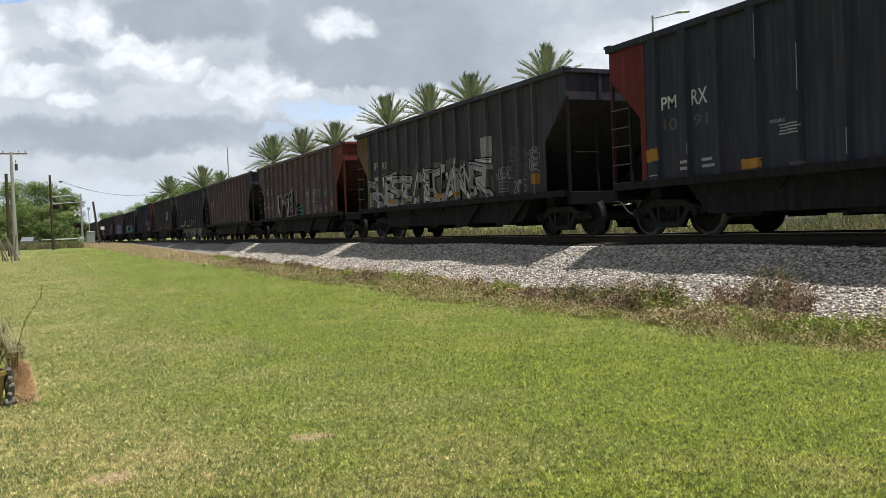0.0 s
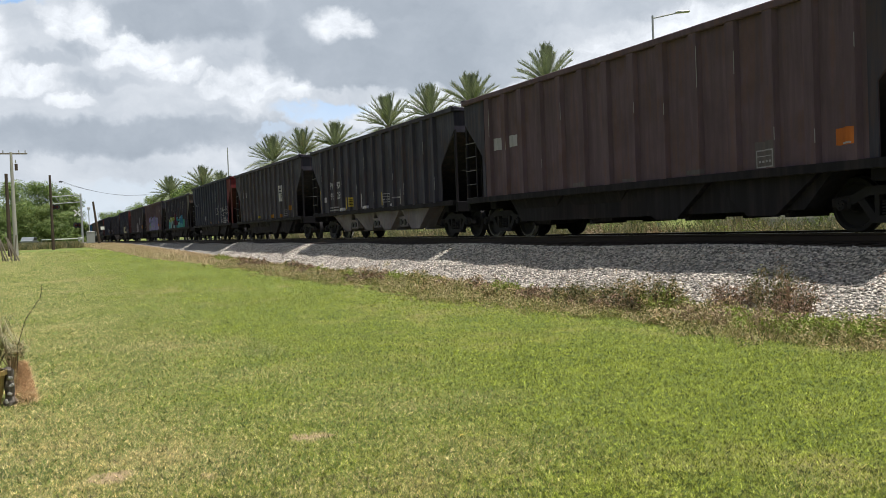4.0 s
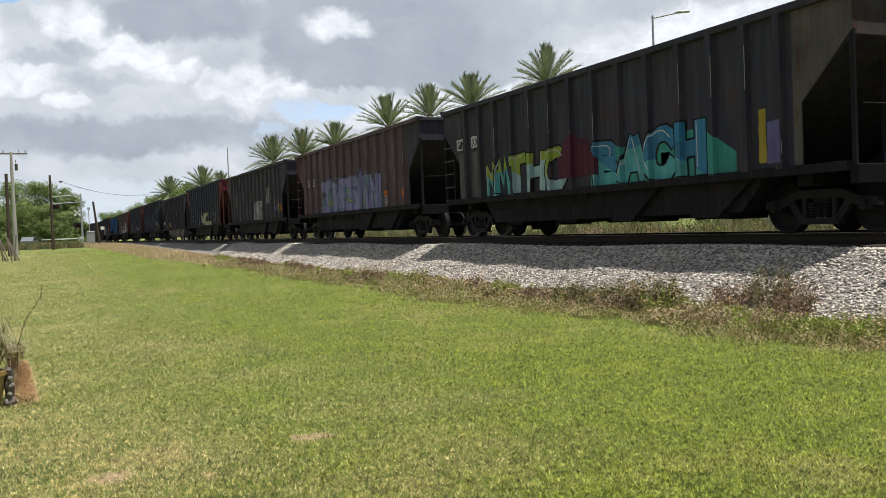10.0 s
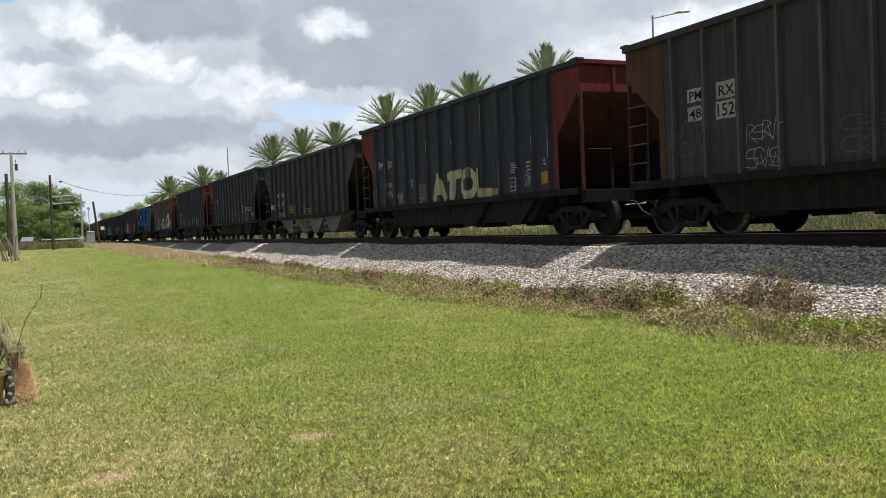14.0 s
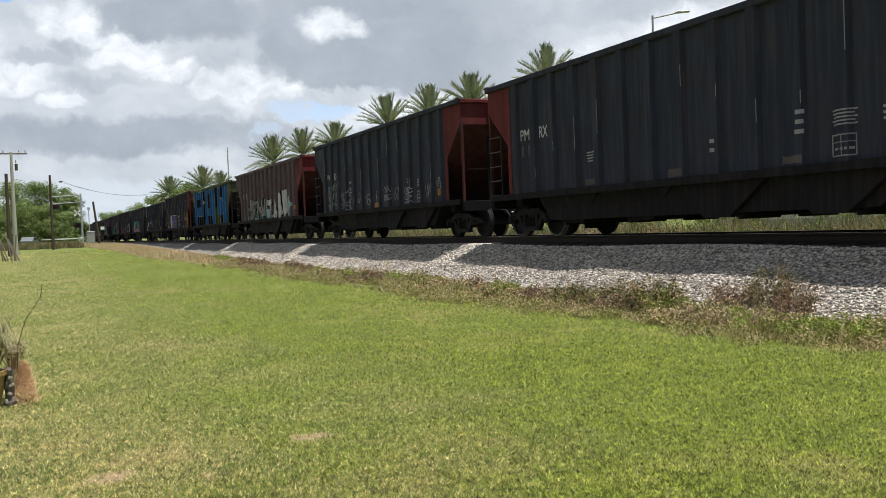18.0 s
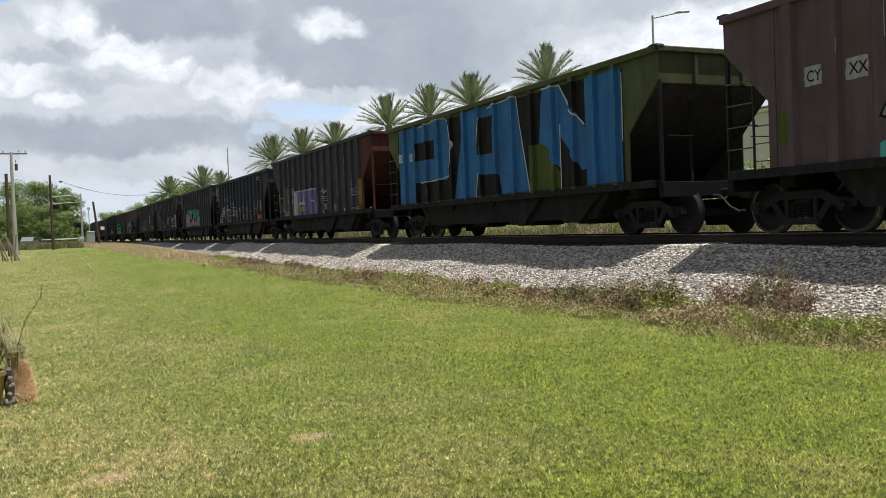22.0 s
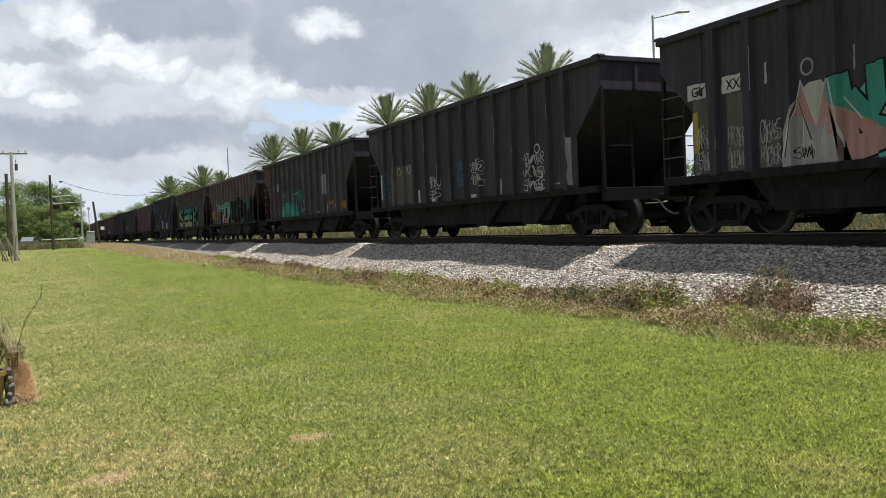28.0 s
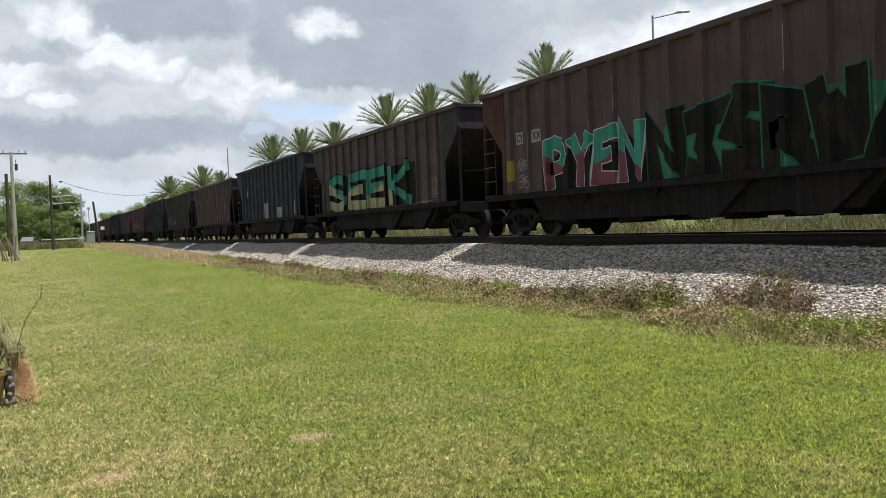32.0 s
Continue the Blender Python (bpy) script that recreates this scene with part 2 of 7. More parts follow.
# ---- mesh helpers ----
def mesh_of(bm, smooth=False):
    me = bpy.data.meshes.new("mesh")
    bm.normal_update()
    bm.to_mesh(me)
    bm.free()
    if smooth:
        me.shade_smooth()
    return me


def part(name, shape, mat, parent=None, label="", m=None):
    """One mesh object; alike ones may share a mesh and differ in material."""
    me = mesh_of(shape) if isinstance(shape, bmesh.types.BMesh) else shape
    if not me.materials:
        me.materials.append(None)
    ob = new(name, me)
    ob.material_slots[0].link = "OBJECT"
    ob.material_slots[0].material = mat
    if parent:
        ob.parent = parent
    if m is not None:
        ob.matrix_basis = m
    if label:
        ob["label"] = label
    return ob


def box(bm, lo, hi, bevel=0.0):
    r = bmesh.ops.create_cube(bm, size=1.0)
    lo, hi = Vector(lo), Vector(hi)
    for v in r["verts"]:
        v.co = Vector(((lo[k] + hi[k]) / 2 + v.co[k] * (hi[k] - lo[k]) for k in range(3)))
    if bevel:
        es = list({e for v in r["verts"] for e in v.link_edges})
        bmesh.ops.bevel(bm, geom=es, offset=bevel, segments=1, affect="EDGES", profile=0.5)
    return bm


def boxes(*specs, bevel=0.0):
    bm = bmesh.new()
    for lo, hi in specs:
        box(bm, lo, hi, bevel)
    return bm


def tube(bm, a, b, r0, r1=None, seg=8):
    """A round bar from a to b."""
    a, b = Vector(a), Vector(b)
    r1 = r0 if r1 is None else r1
    q = (b - a).to_track_quat("Z", "Y")
    r = bmesh.ops.create_cone(bm, segments=seg, radius1=r0, radius2=r1, depth=(b - a).length, cap_ends=True)
    mat = Matrix.Translation((a + b) / 2) @ q.to_matrix().to_4x4()
    bmesh.ops.transform(bm, matrix=mat, verts=r["verts"])
    return bm


def slab(bm, pts, axis, lo, hi):
    """A flat polygon given in the two other axes, with thickness along axis (0, 1 or 2)."""
    def at(p, d):
        c = list(p)
        c.insert(axis, d)
        return Vector(c)
    a = [bm.verts.new(at(p, lo)) for p in pts]
    b = [bm.verts.new(at(p, hi)) for p in pts]
    bm.faces.new(a)
    bm.faces.new(b[::-1])
    for k in range(len(pts)):
        j = (k + 1) % len(pts)
        bm.faces.new((a[j], a[k], b[k], b[j]))
    bmesh.ops.recalc_face_normals(bm, faces=bm.faces[:])
    return bm


def fast_mesh(verts, faces):
    """Mesh from arrays: verts (n, 3), faces (m, 3 or 4)."""
    me = bpy.data.meshes.new("mesh")
    k = faces.shape[1]
    me.vertices.add(len(verts))
    me.vertices.foreach_set("co", verts.astype(np.float32).ravel())
    me.loops.add(faces.size)
    me.loops.foreach_set("vertex_index", faces.astype(np.int32).ravel())
    me.polygons.add(len(faces))
    me.polygons.foreach_set("loop_start", np.arange(0, faces.size, k, dtype=np.int32))
    me.update(calc_edges=True)
    me.validate()
    return me


# ---- sky backdrop: a far curved sheet with drifting clouds ----
def cloud_material():
    mat = bpy.data.materials.new("clouds")
    mat.use_nodes = True
    n = Nodes(mat.node_tree)
    uv = n.add("ShaderNodeUVMap").outputs[0]                  # tens of degrees: azimuth, elevation
    w1 = n.add("ShaderNodeTexNoise")
    n.put(w1.inputs["Vector"], uv)
    w1.inputs["Scale"].default_value, w1.inputs["Detail"].default_value, w1.inputs["Roughness"].default_value = 3.4, 8.0, 0.6
    warp = n.v("SCALE", n.v("SUBTRACT", w1.outputs["Color"], (0.5, 0.5, 0.5)), 0.30)
    p = n.v("ADD", uv, warp)
    u, v, _ = n.xyz(p)

    def blob(az, el, ra, re, soft=0.3, square=False):
        dx = n.m("DIVIDE", n.m("SUBTRACT", u, az / 10), ra / 10)
        dy = n.m("DIVIDE", n.m("SUBTRACT", v, el / 10), re / 10)
        dx, dy = n.m("MULTIPLY", dx, dx), n.m("MULTIPLY", dy, dy)
        if square:
            dx, dy = n.m("MULTIPLY", dx, dx), n.m("MULTIPLY", dy, dy)
        return n.span(n.m("ADD", dx, dy), 1 + soft, 1 - soft)

    def field(rows, soft):
        total = None
        for az, el, ra, re, k in rows:
            x = n.m("MULTIPLY", blob(az, el, ra, re, soft), k)
            total = x if total is None else n.m("MAXIMUM", total, x)
        return total

    def tone(light, fac, value):
        return n.m("ADD", n.m("MULTIPLY", light, n.m("SUBTRACT", 1.0, fac)), n.m("MULTIPLY", value, fac))

    stretched = n.v("MULTIPLY", p, (0.8, 1.25, 1.0))
    fbm = n.noise(stretched, 2.6, 8, 0.52)
    puff = n.noise(stretched, 9.0, 6, 0.6)
    fw, pw = n.m("SUBTRACT", fbm, 0.5), n.m("SUBTRACT", puff, 0.5)
    lit = n.m("ADD", 0.77, n.m("ADD", n.m("MULTIPLY", fw, 0.42), n.m("MULTIPLY", pw, 0.55)))
    veil = n.m("ADD", 0.58, n.m("ADD", n.m("MULTIPLY", fw, 0.34), n.m("MULTIPLY", pw, 0.10)))
    shade = n.m("ADD", 0.395, n.m("ADD", n.m("MULTIPLY", fw, 0.16), n.m("MULTIPLY", pw, 0.05)))
    light = veil
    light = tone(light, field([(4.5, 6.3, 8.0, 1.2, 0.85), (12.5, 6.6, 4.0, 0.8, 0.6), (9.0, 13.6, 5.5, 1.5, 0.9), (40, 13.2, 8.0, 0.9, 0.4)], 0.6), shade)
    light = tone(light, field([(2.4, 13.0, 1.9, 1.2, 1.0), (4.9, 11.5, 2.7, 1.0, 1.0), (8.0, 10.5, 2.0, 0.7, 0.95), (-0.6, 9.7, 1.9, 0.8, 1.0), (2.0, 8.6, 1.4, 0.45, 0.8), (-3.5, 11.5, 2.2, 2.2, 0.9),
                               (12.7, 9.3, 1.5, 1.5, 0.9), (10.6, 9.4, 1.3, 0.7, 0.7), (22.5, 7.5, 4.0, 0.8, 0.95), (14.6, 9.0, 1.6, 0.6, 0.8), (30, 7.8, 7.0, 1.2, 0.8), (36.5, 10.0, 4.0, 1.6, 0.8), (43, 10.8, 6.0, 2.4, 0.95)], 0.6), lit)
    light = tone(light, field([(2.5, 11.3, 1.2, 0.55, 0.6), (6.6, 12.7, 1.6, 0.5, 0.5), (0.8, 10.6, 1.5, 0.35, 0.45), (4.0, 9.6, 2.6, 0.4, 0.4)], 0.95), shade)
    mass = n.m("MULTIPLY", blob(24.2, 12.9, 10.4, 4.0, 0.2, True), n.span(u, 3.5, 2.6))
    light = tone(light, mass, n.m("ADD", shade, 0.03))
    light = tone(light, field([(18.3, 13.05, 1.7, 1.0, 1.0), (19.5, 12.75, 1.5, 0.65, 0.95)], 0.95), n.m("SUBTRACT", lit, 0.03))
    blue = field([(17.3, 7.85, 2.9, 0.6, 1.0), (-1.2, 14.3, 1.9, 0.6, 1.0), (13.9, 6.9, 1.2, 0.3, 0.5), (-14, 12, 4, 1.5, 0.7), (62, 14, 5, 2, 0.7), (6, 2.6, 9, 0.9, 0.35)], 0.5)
    light = n.m("MAXIMUM", light, 0.25)
    cloud = n.mix(n.span(light, 0.25, 0.75), (0.80, 0.93, 1.10), (0.95, 1.0, 1.07))
    cloud = n.mix(1.0, cloud, n.vec(light, light, light), "MULTIPLY")
    clear = n.mix(n.span(v, 0.2, 1.4), (0.66, 0.76, 0.86), (0.30, 0.47, 0.74))
    hole = n.m("MULTIPLY", blue, n.span(fbm, 0.66, 0.46))
    low = n.m("MULTIPLY", n.span(v, 0.45, 0.05), 0.6)
    col = n.mix(hole, cloud, clear)
    col = n.mix(low, col, (0.60, 0.68, 0.76))
    em = n.add("ShaderNodeEmission")
    n.put(em.inputs[0], col)
    em.inputs[1].default_value = 1.0
    tr = n.add("ShaderNodeBsdfTransparent")
    su, sv, _ = n.xyz(uv)
    edge = n.m("MULTIPLY", n.span(sv, 3.4, 2.4), n.m("MULTIPLY", n.span(su, -5.5, -4.0), n.span(su, 10.5, 9.0)))
    mx = n.add("ShaderNodeMixShader")
    n.put(mx.inputs[0], edge)
    n.t.links.new(tr.outputs[0], mx.inputs[1])
    n.t.links.new(em.outputs[0], mx.inputs[2])
    n.t.links.new(mx.outputs[0], n.add("ShaderNodeOutputMaterial").inputs[0])
    return mat


def cloud_sheet():
    az = np.radians(np.linspace(-55, 105, 65))
    el = np.radians(np.linspace(-2.5, 34, 20))
    A, E = np.meshgrid(az, el)
    R = 3400.0
    verts = np.stack([R * np.sin(A) * np.cos(E), R * np.cos(A) * np.cos(E), R * np.sin(E)], -1).reshape(-1, 3)
    k = np.arange(len(el) * len(az)).reshape(len(el), len(az))
    faces = np.stack([k[:-1, :-1], k[:-1, 1:], k[1:, 1:], k[1:, :-1]], -1).reshape(-1, 4)
    me = fast_mesh(verts, faces)
    layer = me.uv_layers.new(name="UVMap")
    uv = np.degrees(np.stack([A.ravel(), E.ravel()], -1)) / 10
    idx = np.zeros(len(me.loops), dtype=np.int32)
    me.loops.foreach_get("vertex_index", idx)
    layer.data.foreach_set("uv", uv[idx].astype(np.float32).ravel())
    me.shade_smooth()
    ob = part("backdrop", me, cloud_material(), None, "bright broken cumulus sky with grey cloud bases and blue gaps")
    ob.location = EYE
    return tagged(ob, kind="structure", category="sky")


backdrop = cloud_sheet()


# ---- ground ----
def smooth(a, b, t):
    t = np.clip((t - a) / (b - a), 0, 1)
    return t * t * (3 - 2 * t)


def ground_z(x, y):
    """Lawn, rising far off to the level of the crossing; higher behind the track."""
    rise = 0.93 * smooth(18.0, 120.0, np.asarray(y, float))
    back = 0.72 + 0.2 * smooth(18.0, 120.0, np.asarray(y, float))
    return rise + (back - rise) * smooth(11.0, 15.0, np.asarray(x, float)) + 0.02 * np.sin(np.asarray(x) * 0.9) * np.sin(np.asarray(y) * 0.6) * smooth(0, 6, np.asarray(y, float))


def spaced(near, far, step):
    """Coordinates close together near the origin, wide apart far off."""
    c = [0.0]
    d = step
    while c[-1] < far:
        c.append(c[-1] + d)
        if c[-1] > near:
            d *= 1.16
    c[-1] = far
    return np.array([-v for v in c[:0:-1]] + c)


def sheet(xs, ys, zf):
    X, Y = np.meshgrid(xs, ys)
    Z = zf(X, Y)
    k = np.arange(X.size).reshape(X.shape)
    faces = np.stack([k[:-1, :-1], k[:-1, 1:], k[1:, 1:], k[1:, :-1]], -1).reshape(-1, 4)
    me = fast_mesh(np.stack([X, Y, Z], -1).reshape(-1, 3), faces)
    me.shade_smooth()
    return me


ground = part("ground", sheet(spaced(26, 3300, 0.8), spaced(60, 3300, 0.9), ground_z), TURF, None, "sunlit mown lawn of green and straw-coloured turf")
tagged(ground, kind="structure", category="ground")


def ballast_z(x, y):
    """Flat top under the rails, shoulders falling to the ground on both sides."""
    d = np.abs(x - TRACK)
    bed = np.where(d < 1.5, RAIL - 0.22, RAIL - 0.22 - (d - 1.5) * 0.56)
    bed = bed + 0.03 * np.sin(y * 1.7 + x * 2.0) * smooth(1.5, 2.2, d) + 0.025 * np.sin(y * 0.63)
    return np.where(d > 3.35, ground_z(x, y) - 0.06, np.maximum(bed, ground_z(x, y) - 0.03 * smooth(2.6, 3.3, d)))


xs = np.array([TRACK + d for d in (-3.5, -3.2, -2.9, -2.6, -2.3, -2.0, -1.75, -1.5, -1.2, -0.75, 0, 0.75, 1.2, 1.5, 2.0, 2.6, 3.2, 3.5)])
ys = np.concatenate([np.arange(-40, 70, 0.35), np.arange(70, 560, 5.0)])
ballast = part("ballast_bed", sheet(xs, ys, lambda x, y: ballast_z(x, y) + 0.008), BALLAST, None, "pale grey crushed stone track bed")
tagged(ballast, kind="structure", category="track bed")

rng = np.random.default_rng(7)


def scatter_stones(count):
    """Loose crushed stones on the near shoulder and the tops of the bed."""
    y = 2.0 + 52.0 * rng.random(count) ** 1.7
    x = TRACK - 1.1 - 2.45 * rng.random(count) ** 0.9
    x += rng.normal(0, 0.12, count) * (x < 9.6)
    r = (0.013 + 0.022 * rng.random(count) ** 1.4) * (1 + y / 45)
    z = ballast_z(x, y) + 0.006
    base = np.array([[1, 0, 0], [-1, 0, 0], [0, 1, 0], [0, -1, 0], [0, 0, 1], [0, 0, -1]], float)
    tri = np.array([[0, 2, 4], [2, 1, 4], [1, 3, 4], [3, 0, 4], [2, 0, 5], [1, 2, 5], [3, 1, 5], [0, 3, 5]])
    pts = base[None] * (0.65 + 0.7 * rng.random((count, 6, 1))) + rng.normal(0, 0.22, (count, 6, 3))
    a = rng.random(count) * 2 * np.pi
    c, s = np.cos(a)[:, None], np.sin(a)[:, None]
    px, py = pts[..., 0] * c - pts[..., 1] * s, pts[..., 0] * s + pts[..., 1] * c
    pts = np.stack([px, py, pts[..., 2] * 0.5], -1) * r[:, None, None]
    pts += np.stack([x, y, z], -1)[:, None]
    faces = (tri[None] + (np.arange(count) * 6)[:, None, None]).reshape(-1, 3)
    return fast_mesh(pts.reshape(-1, 3), faces)


tagged(part("ballast_stones", scatter_stones(115000), STONE, None, "loose angular pale grey ballast stones on the track shoulder"), kind="stuff", category="ballast")

# ---- track ----
track = new("railway_track")
tagged(track, "single railway track of steel rails on dark wooden ties", "railway track", kind="structure")
for side in (-1, 1):
    bm = bmesh.new()
    prof = [(-0.076, -0.172), (0.076, -0.172), (0.07, -0.158), (0.012, -0.14), (0.010, -0.05), (0.036, -0.035), (0.036, -0.006), (0.028, 0.0),
            (-0.028, 0.0), (-0.036, -0.006), (-0.036, -0.035), (-0.010, -0.05), (-0.012, -0.14), (-0.07, -0.158)]
    slab(bm, [(x + TRACK + side * 0.7535, z + RAIL) for x, z in prof], 1, -60, 560)
    part("rail", bm, RUSTY, track, "brown rusted steel rail with a dark web")
    part("rail_head", boxes(((TRACK + side * 0.7535 - 0.024, -60, RAIL + 0.0005), (TRACK + side * 0.7535 + 0.024, 560, RAIL + 0.003))), TREAD, track, "polished running surface")
tie = mesh_of(boxes(((-1.3, -0.115, -0.36), (1.3, 0.115, -0.178)), bevel=0.012))
plate = mesh_of(boxes(((-0.1, -0.1, -0.18), (0.1, 0.1, -0.166))))
for k in range(150):
    o = part("tie", tie, TIE_WOOD, track, m=Matrix.Translation((TRACK + random.uniform(-0.04, 0.04), -8 + k * 0.54, RAIL + random.uniform(-0.006, 0.004))) @ pose(0, 0, 0, 0, 0, random.uniform(-0.8, 0.8)))
    if k < 75:
        part("tie_plate", plate, RUSTY, track, m=Matrix.Translation((TRACK - 0.7535, -8 + k * 0.54, RAIL)))


# ---- grass ----
def blades(x, y, z, h, w, lean):
    """Single pointed blades as triangles."""
    k = len(x)
    a = rng.random(k) * 2 * np.pi
    la = rng.random(k) * 2 * np.pi
    dx, dy = np.cos(a) * w / 2, np.sin(a) * w / 2
    tip = np.stack([x + np.cos(la) * lean * h, y + np.sin(la) * lean * h, z + h], -1)
    v = np.stack([np.stack([x - dx, y - dy, z - 0.01], -1), np.stack([x + dx, y + dy, z - 0.01], -1), tip], 1)
    return fast_mesh(v.reshape(-1, 3), np.arange(3 * k).reshape(-1, 3))


def wobble(y, seed=0.0):
    return 0.45 * np.sin(y * 0.55 + seed) + 0.25 * np.sin(y * 1.7 + 1.3 * seed) + 0.12 * np.sin(y * 4.3)


count = 1050000
r = np.exp(rng.uniform(np.log(4.3), np.log(85.0), count))
a = np.radians(rng.uniform(-6.0, 56.0, count))
x, y = r * np.sin(a), r * np.cos(a)
keep = (x < 8.55 + wobble(y) * 0.5 + rng.normal(0, 0.3, count))
bare = np.minimum(np.hypot(x - 0.37, y - 6.04), np.hypot(x - 1.83, y - 6.42)) + rng.normal(0, 0.03, count) < 0.17
keep &= ~bare | (rng.random(count) < 0.28)
x, y, r = x[keep], y[keep], r[keep]
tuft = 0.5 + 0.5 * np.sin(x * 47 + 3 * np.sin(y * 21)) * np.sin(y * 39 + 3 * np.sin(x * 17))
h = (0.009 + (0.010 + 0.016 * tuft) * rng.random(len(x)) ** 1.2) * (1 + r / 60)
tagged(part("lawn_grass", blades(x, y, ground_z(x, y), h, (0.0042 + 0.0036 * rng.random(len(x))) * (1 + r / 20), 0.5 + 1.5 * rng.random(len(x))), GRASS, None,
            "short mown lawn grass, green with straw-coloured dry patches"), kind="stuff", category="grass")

count = 170000
x, y = rng.uniform(-16, 8.2, count), rng.uniform(-16, 12, count)
keep = (np.hypot(x, y) < 4.6) | (np.degrees(np.arctan2(x, y)) < -4) | (np.degrees(np.arctan2(x, y)) > 54)
x, y = x[keep], y[keep]
tagged(part("lawn_grass", blades(x, y, ground_z(x, y), 0.014 + 0.03 * rng.random(len(x)), 0.008, 0.5 + 1.6 * rng.random(len(x))), GRASS, None,
            "short mown lawn grass around the camera's stand"), kind="stuff", category="grass")


# ---- weeds along the track ----
def weed_band(count, y0, y1, tall=1.0):
    y = y0 + (y1 - y0) * rng.random(count) ** 1.5
    x = 8.55 + 0.4 * smooth(-9.5, -6.0, -y) + wobble(y, 2.0) * 0.5 + rng.normal(0, 0.5, count)
    lump = 0.5 + 0.5 * np.sin(y * 1.9 + np.sin(x * 3.0) * 2.0) * np.sin(y * 0.71 + 2.0)
    keep = rng.random(count) < 0.03 + 0.97 * lump ** 2
    x, y, lump = x[keep], y[keep], lump[keep]
    h = (0.05 + 0.26 * rng.random(len(x)) ** 1.6 * (0.45 + lump)) * tall
    return x, y, np.maximum(ground_z(x, y), np.where(x > 9.3, ballast_z(x, y), -9)), h


x, y, z, h = weed_band(30000, 2.0, 44.0)
tagged(part("track_weeds", blades(x, y, z, h * 0.8, 0.008 * (1 + y / 20), 0.4 + 1.2 * rng.random(len(x))), WEEDS, None, "ragged green and brown weeds along the edge of the stone bed"),
       kind="stuff", category="weeds")
x, y, z, h = weed_band(4600, 2.0, 42.0, 1.25)
tagged(part("dry_weed_stems", blades(x, y, z, h, 0.007 * (1 + y / 20), 0.1 + 0.6 * rng.random(len(x))), BRUSH, None, "dry reddish-brown weed stems beside the track"), kind="stuff", category="weeds")


def leaf_tufts(tufts, per, y0, y1):
    """Low leafy plants: each tuft a dome of small leaves."""
    y = y0 + (y1 - y0) * rng.random(tufts) ** 1.5
    x = 8.5 + 0.4 * smooth(-9.5, -6.0, -y) + wobble(y, 2.0) * 0.5 + rng.normal(0, 0.45, tufts)
    far = 1 + y / 30
    rad, high = (0.08 + 0.16 * rng.random(tufts)), (0.07 + 0.22 * rng.random(tufts) ** 1.5)
    z = np.maximum(ground_z(x, y), np.where(x > 9.3, ballast_z(x, y), -9))
    k = tufts * per
    d = rng.normal(0, 1, (k, 3))
    d /= np.linalg.norm(d, axis=1)[:, None]
    d[:, 2] = np.abs(d[:, 2])
    r = rng.random((k, 1)) ** 0.5
    own = np.repeat(np.arange(tufts), per)
    p = np.stack([x, y, z], -1)[own] + d * r * np.stack([rad, rad, high], -1)[own]
    t1 = rng.normal(0, 1, (k, 3))
    t1 /= np.linalg.norm(t1, axis=1)[:, None]
    t2 = np.cross(t1, d)
    s = ((0.008 + 0.011 * rng.random(k)) * far[own])[:, None]
    v = np.stack([p - t1 * s, p + t2 * s * 0.45, p + t1 * s, p - t2 * s * 0.45], 1).reshape(-1, 3)
    return fast_mesh(v, np.arange(4 * k).reshape(-1, 4))


tagged(part("leafy_weeds", leaf_tufts(2400, 90, 2.5, 42.0), WEEDS, None, "low leafy olive-green weeds scattered beside the track"), kind="stuff", category="weeds")
# pale dry grass where the lawn meets the bed far off
count = 45000
y = 27 + 123 * rng.random(count) ** 0.75
x = 9.6 - (1.0 + 2.6 * smooth(27, 60, y)) * rng.random(count) ** 1.6 - smooth(60, 110, y) * rng.uniform(0, 2.0, count)
tagged(part("dry_verge_grass", blades(x, y, ground_z(x, y), 0.06 + 0.16 * rng.random(count), 0.04, 0.4 + 0.8 * rng.random(count)), DRY, None, "dry straw-coloured grass beside the track"),
       kind="stuff", category="grass")
count = 26000
y = rng.uniform(96, 122, count)
x = rng.uniform(-9.0, 4.5, count)
tagged(part("far_lawn_grass", blades(x, y, ground_z(x, y), 0.3 + 0.4 * rng.random(count), 0.06, 0.3 + 0.6 * rng.random(count)), VERGE, None, "longer green grass at the far end of the lawn"),
       kind="stuff", category="grass")
# rank grass on the far side of the track
count = 70000
y = -6 + 90 * rng.random(count) ** 1.4
x = rng.uniform(15.6, 20.0, count)
tall = 0.45 + 0.55 * np.sin(y * 2.3 + np.sin(x * 2.0)) * np.sin(y * 0.83 + 1.0)
tagged(part("far_verge_grass", blades(x, y, ground_z(x, y), 0.28 + 0.9 * rng.random(count) * tall, 0.02 * (1 + y / 40), 0.3 + 0.7 * rng.random(count)), VERGE, None,
            "long sunlit yellow-green grass behind the track"), kind="stuff", category="grass")


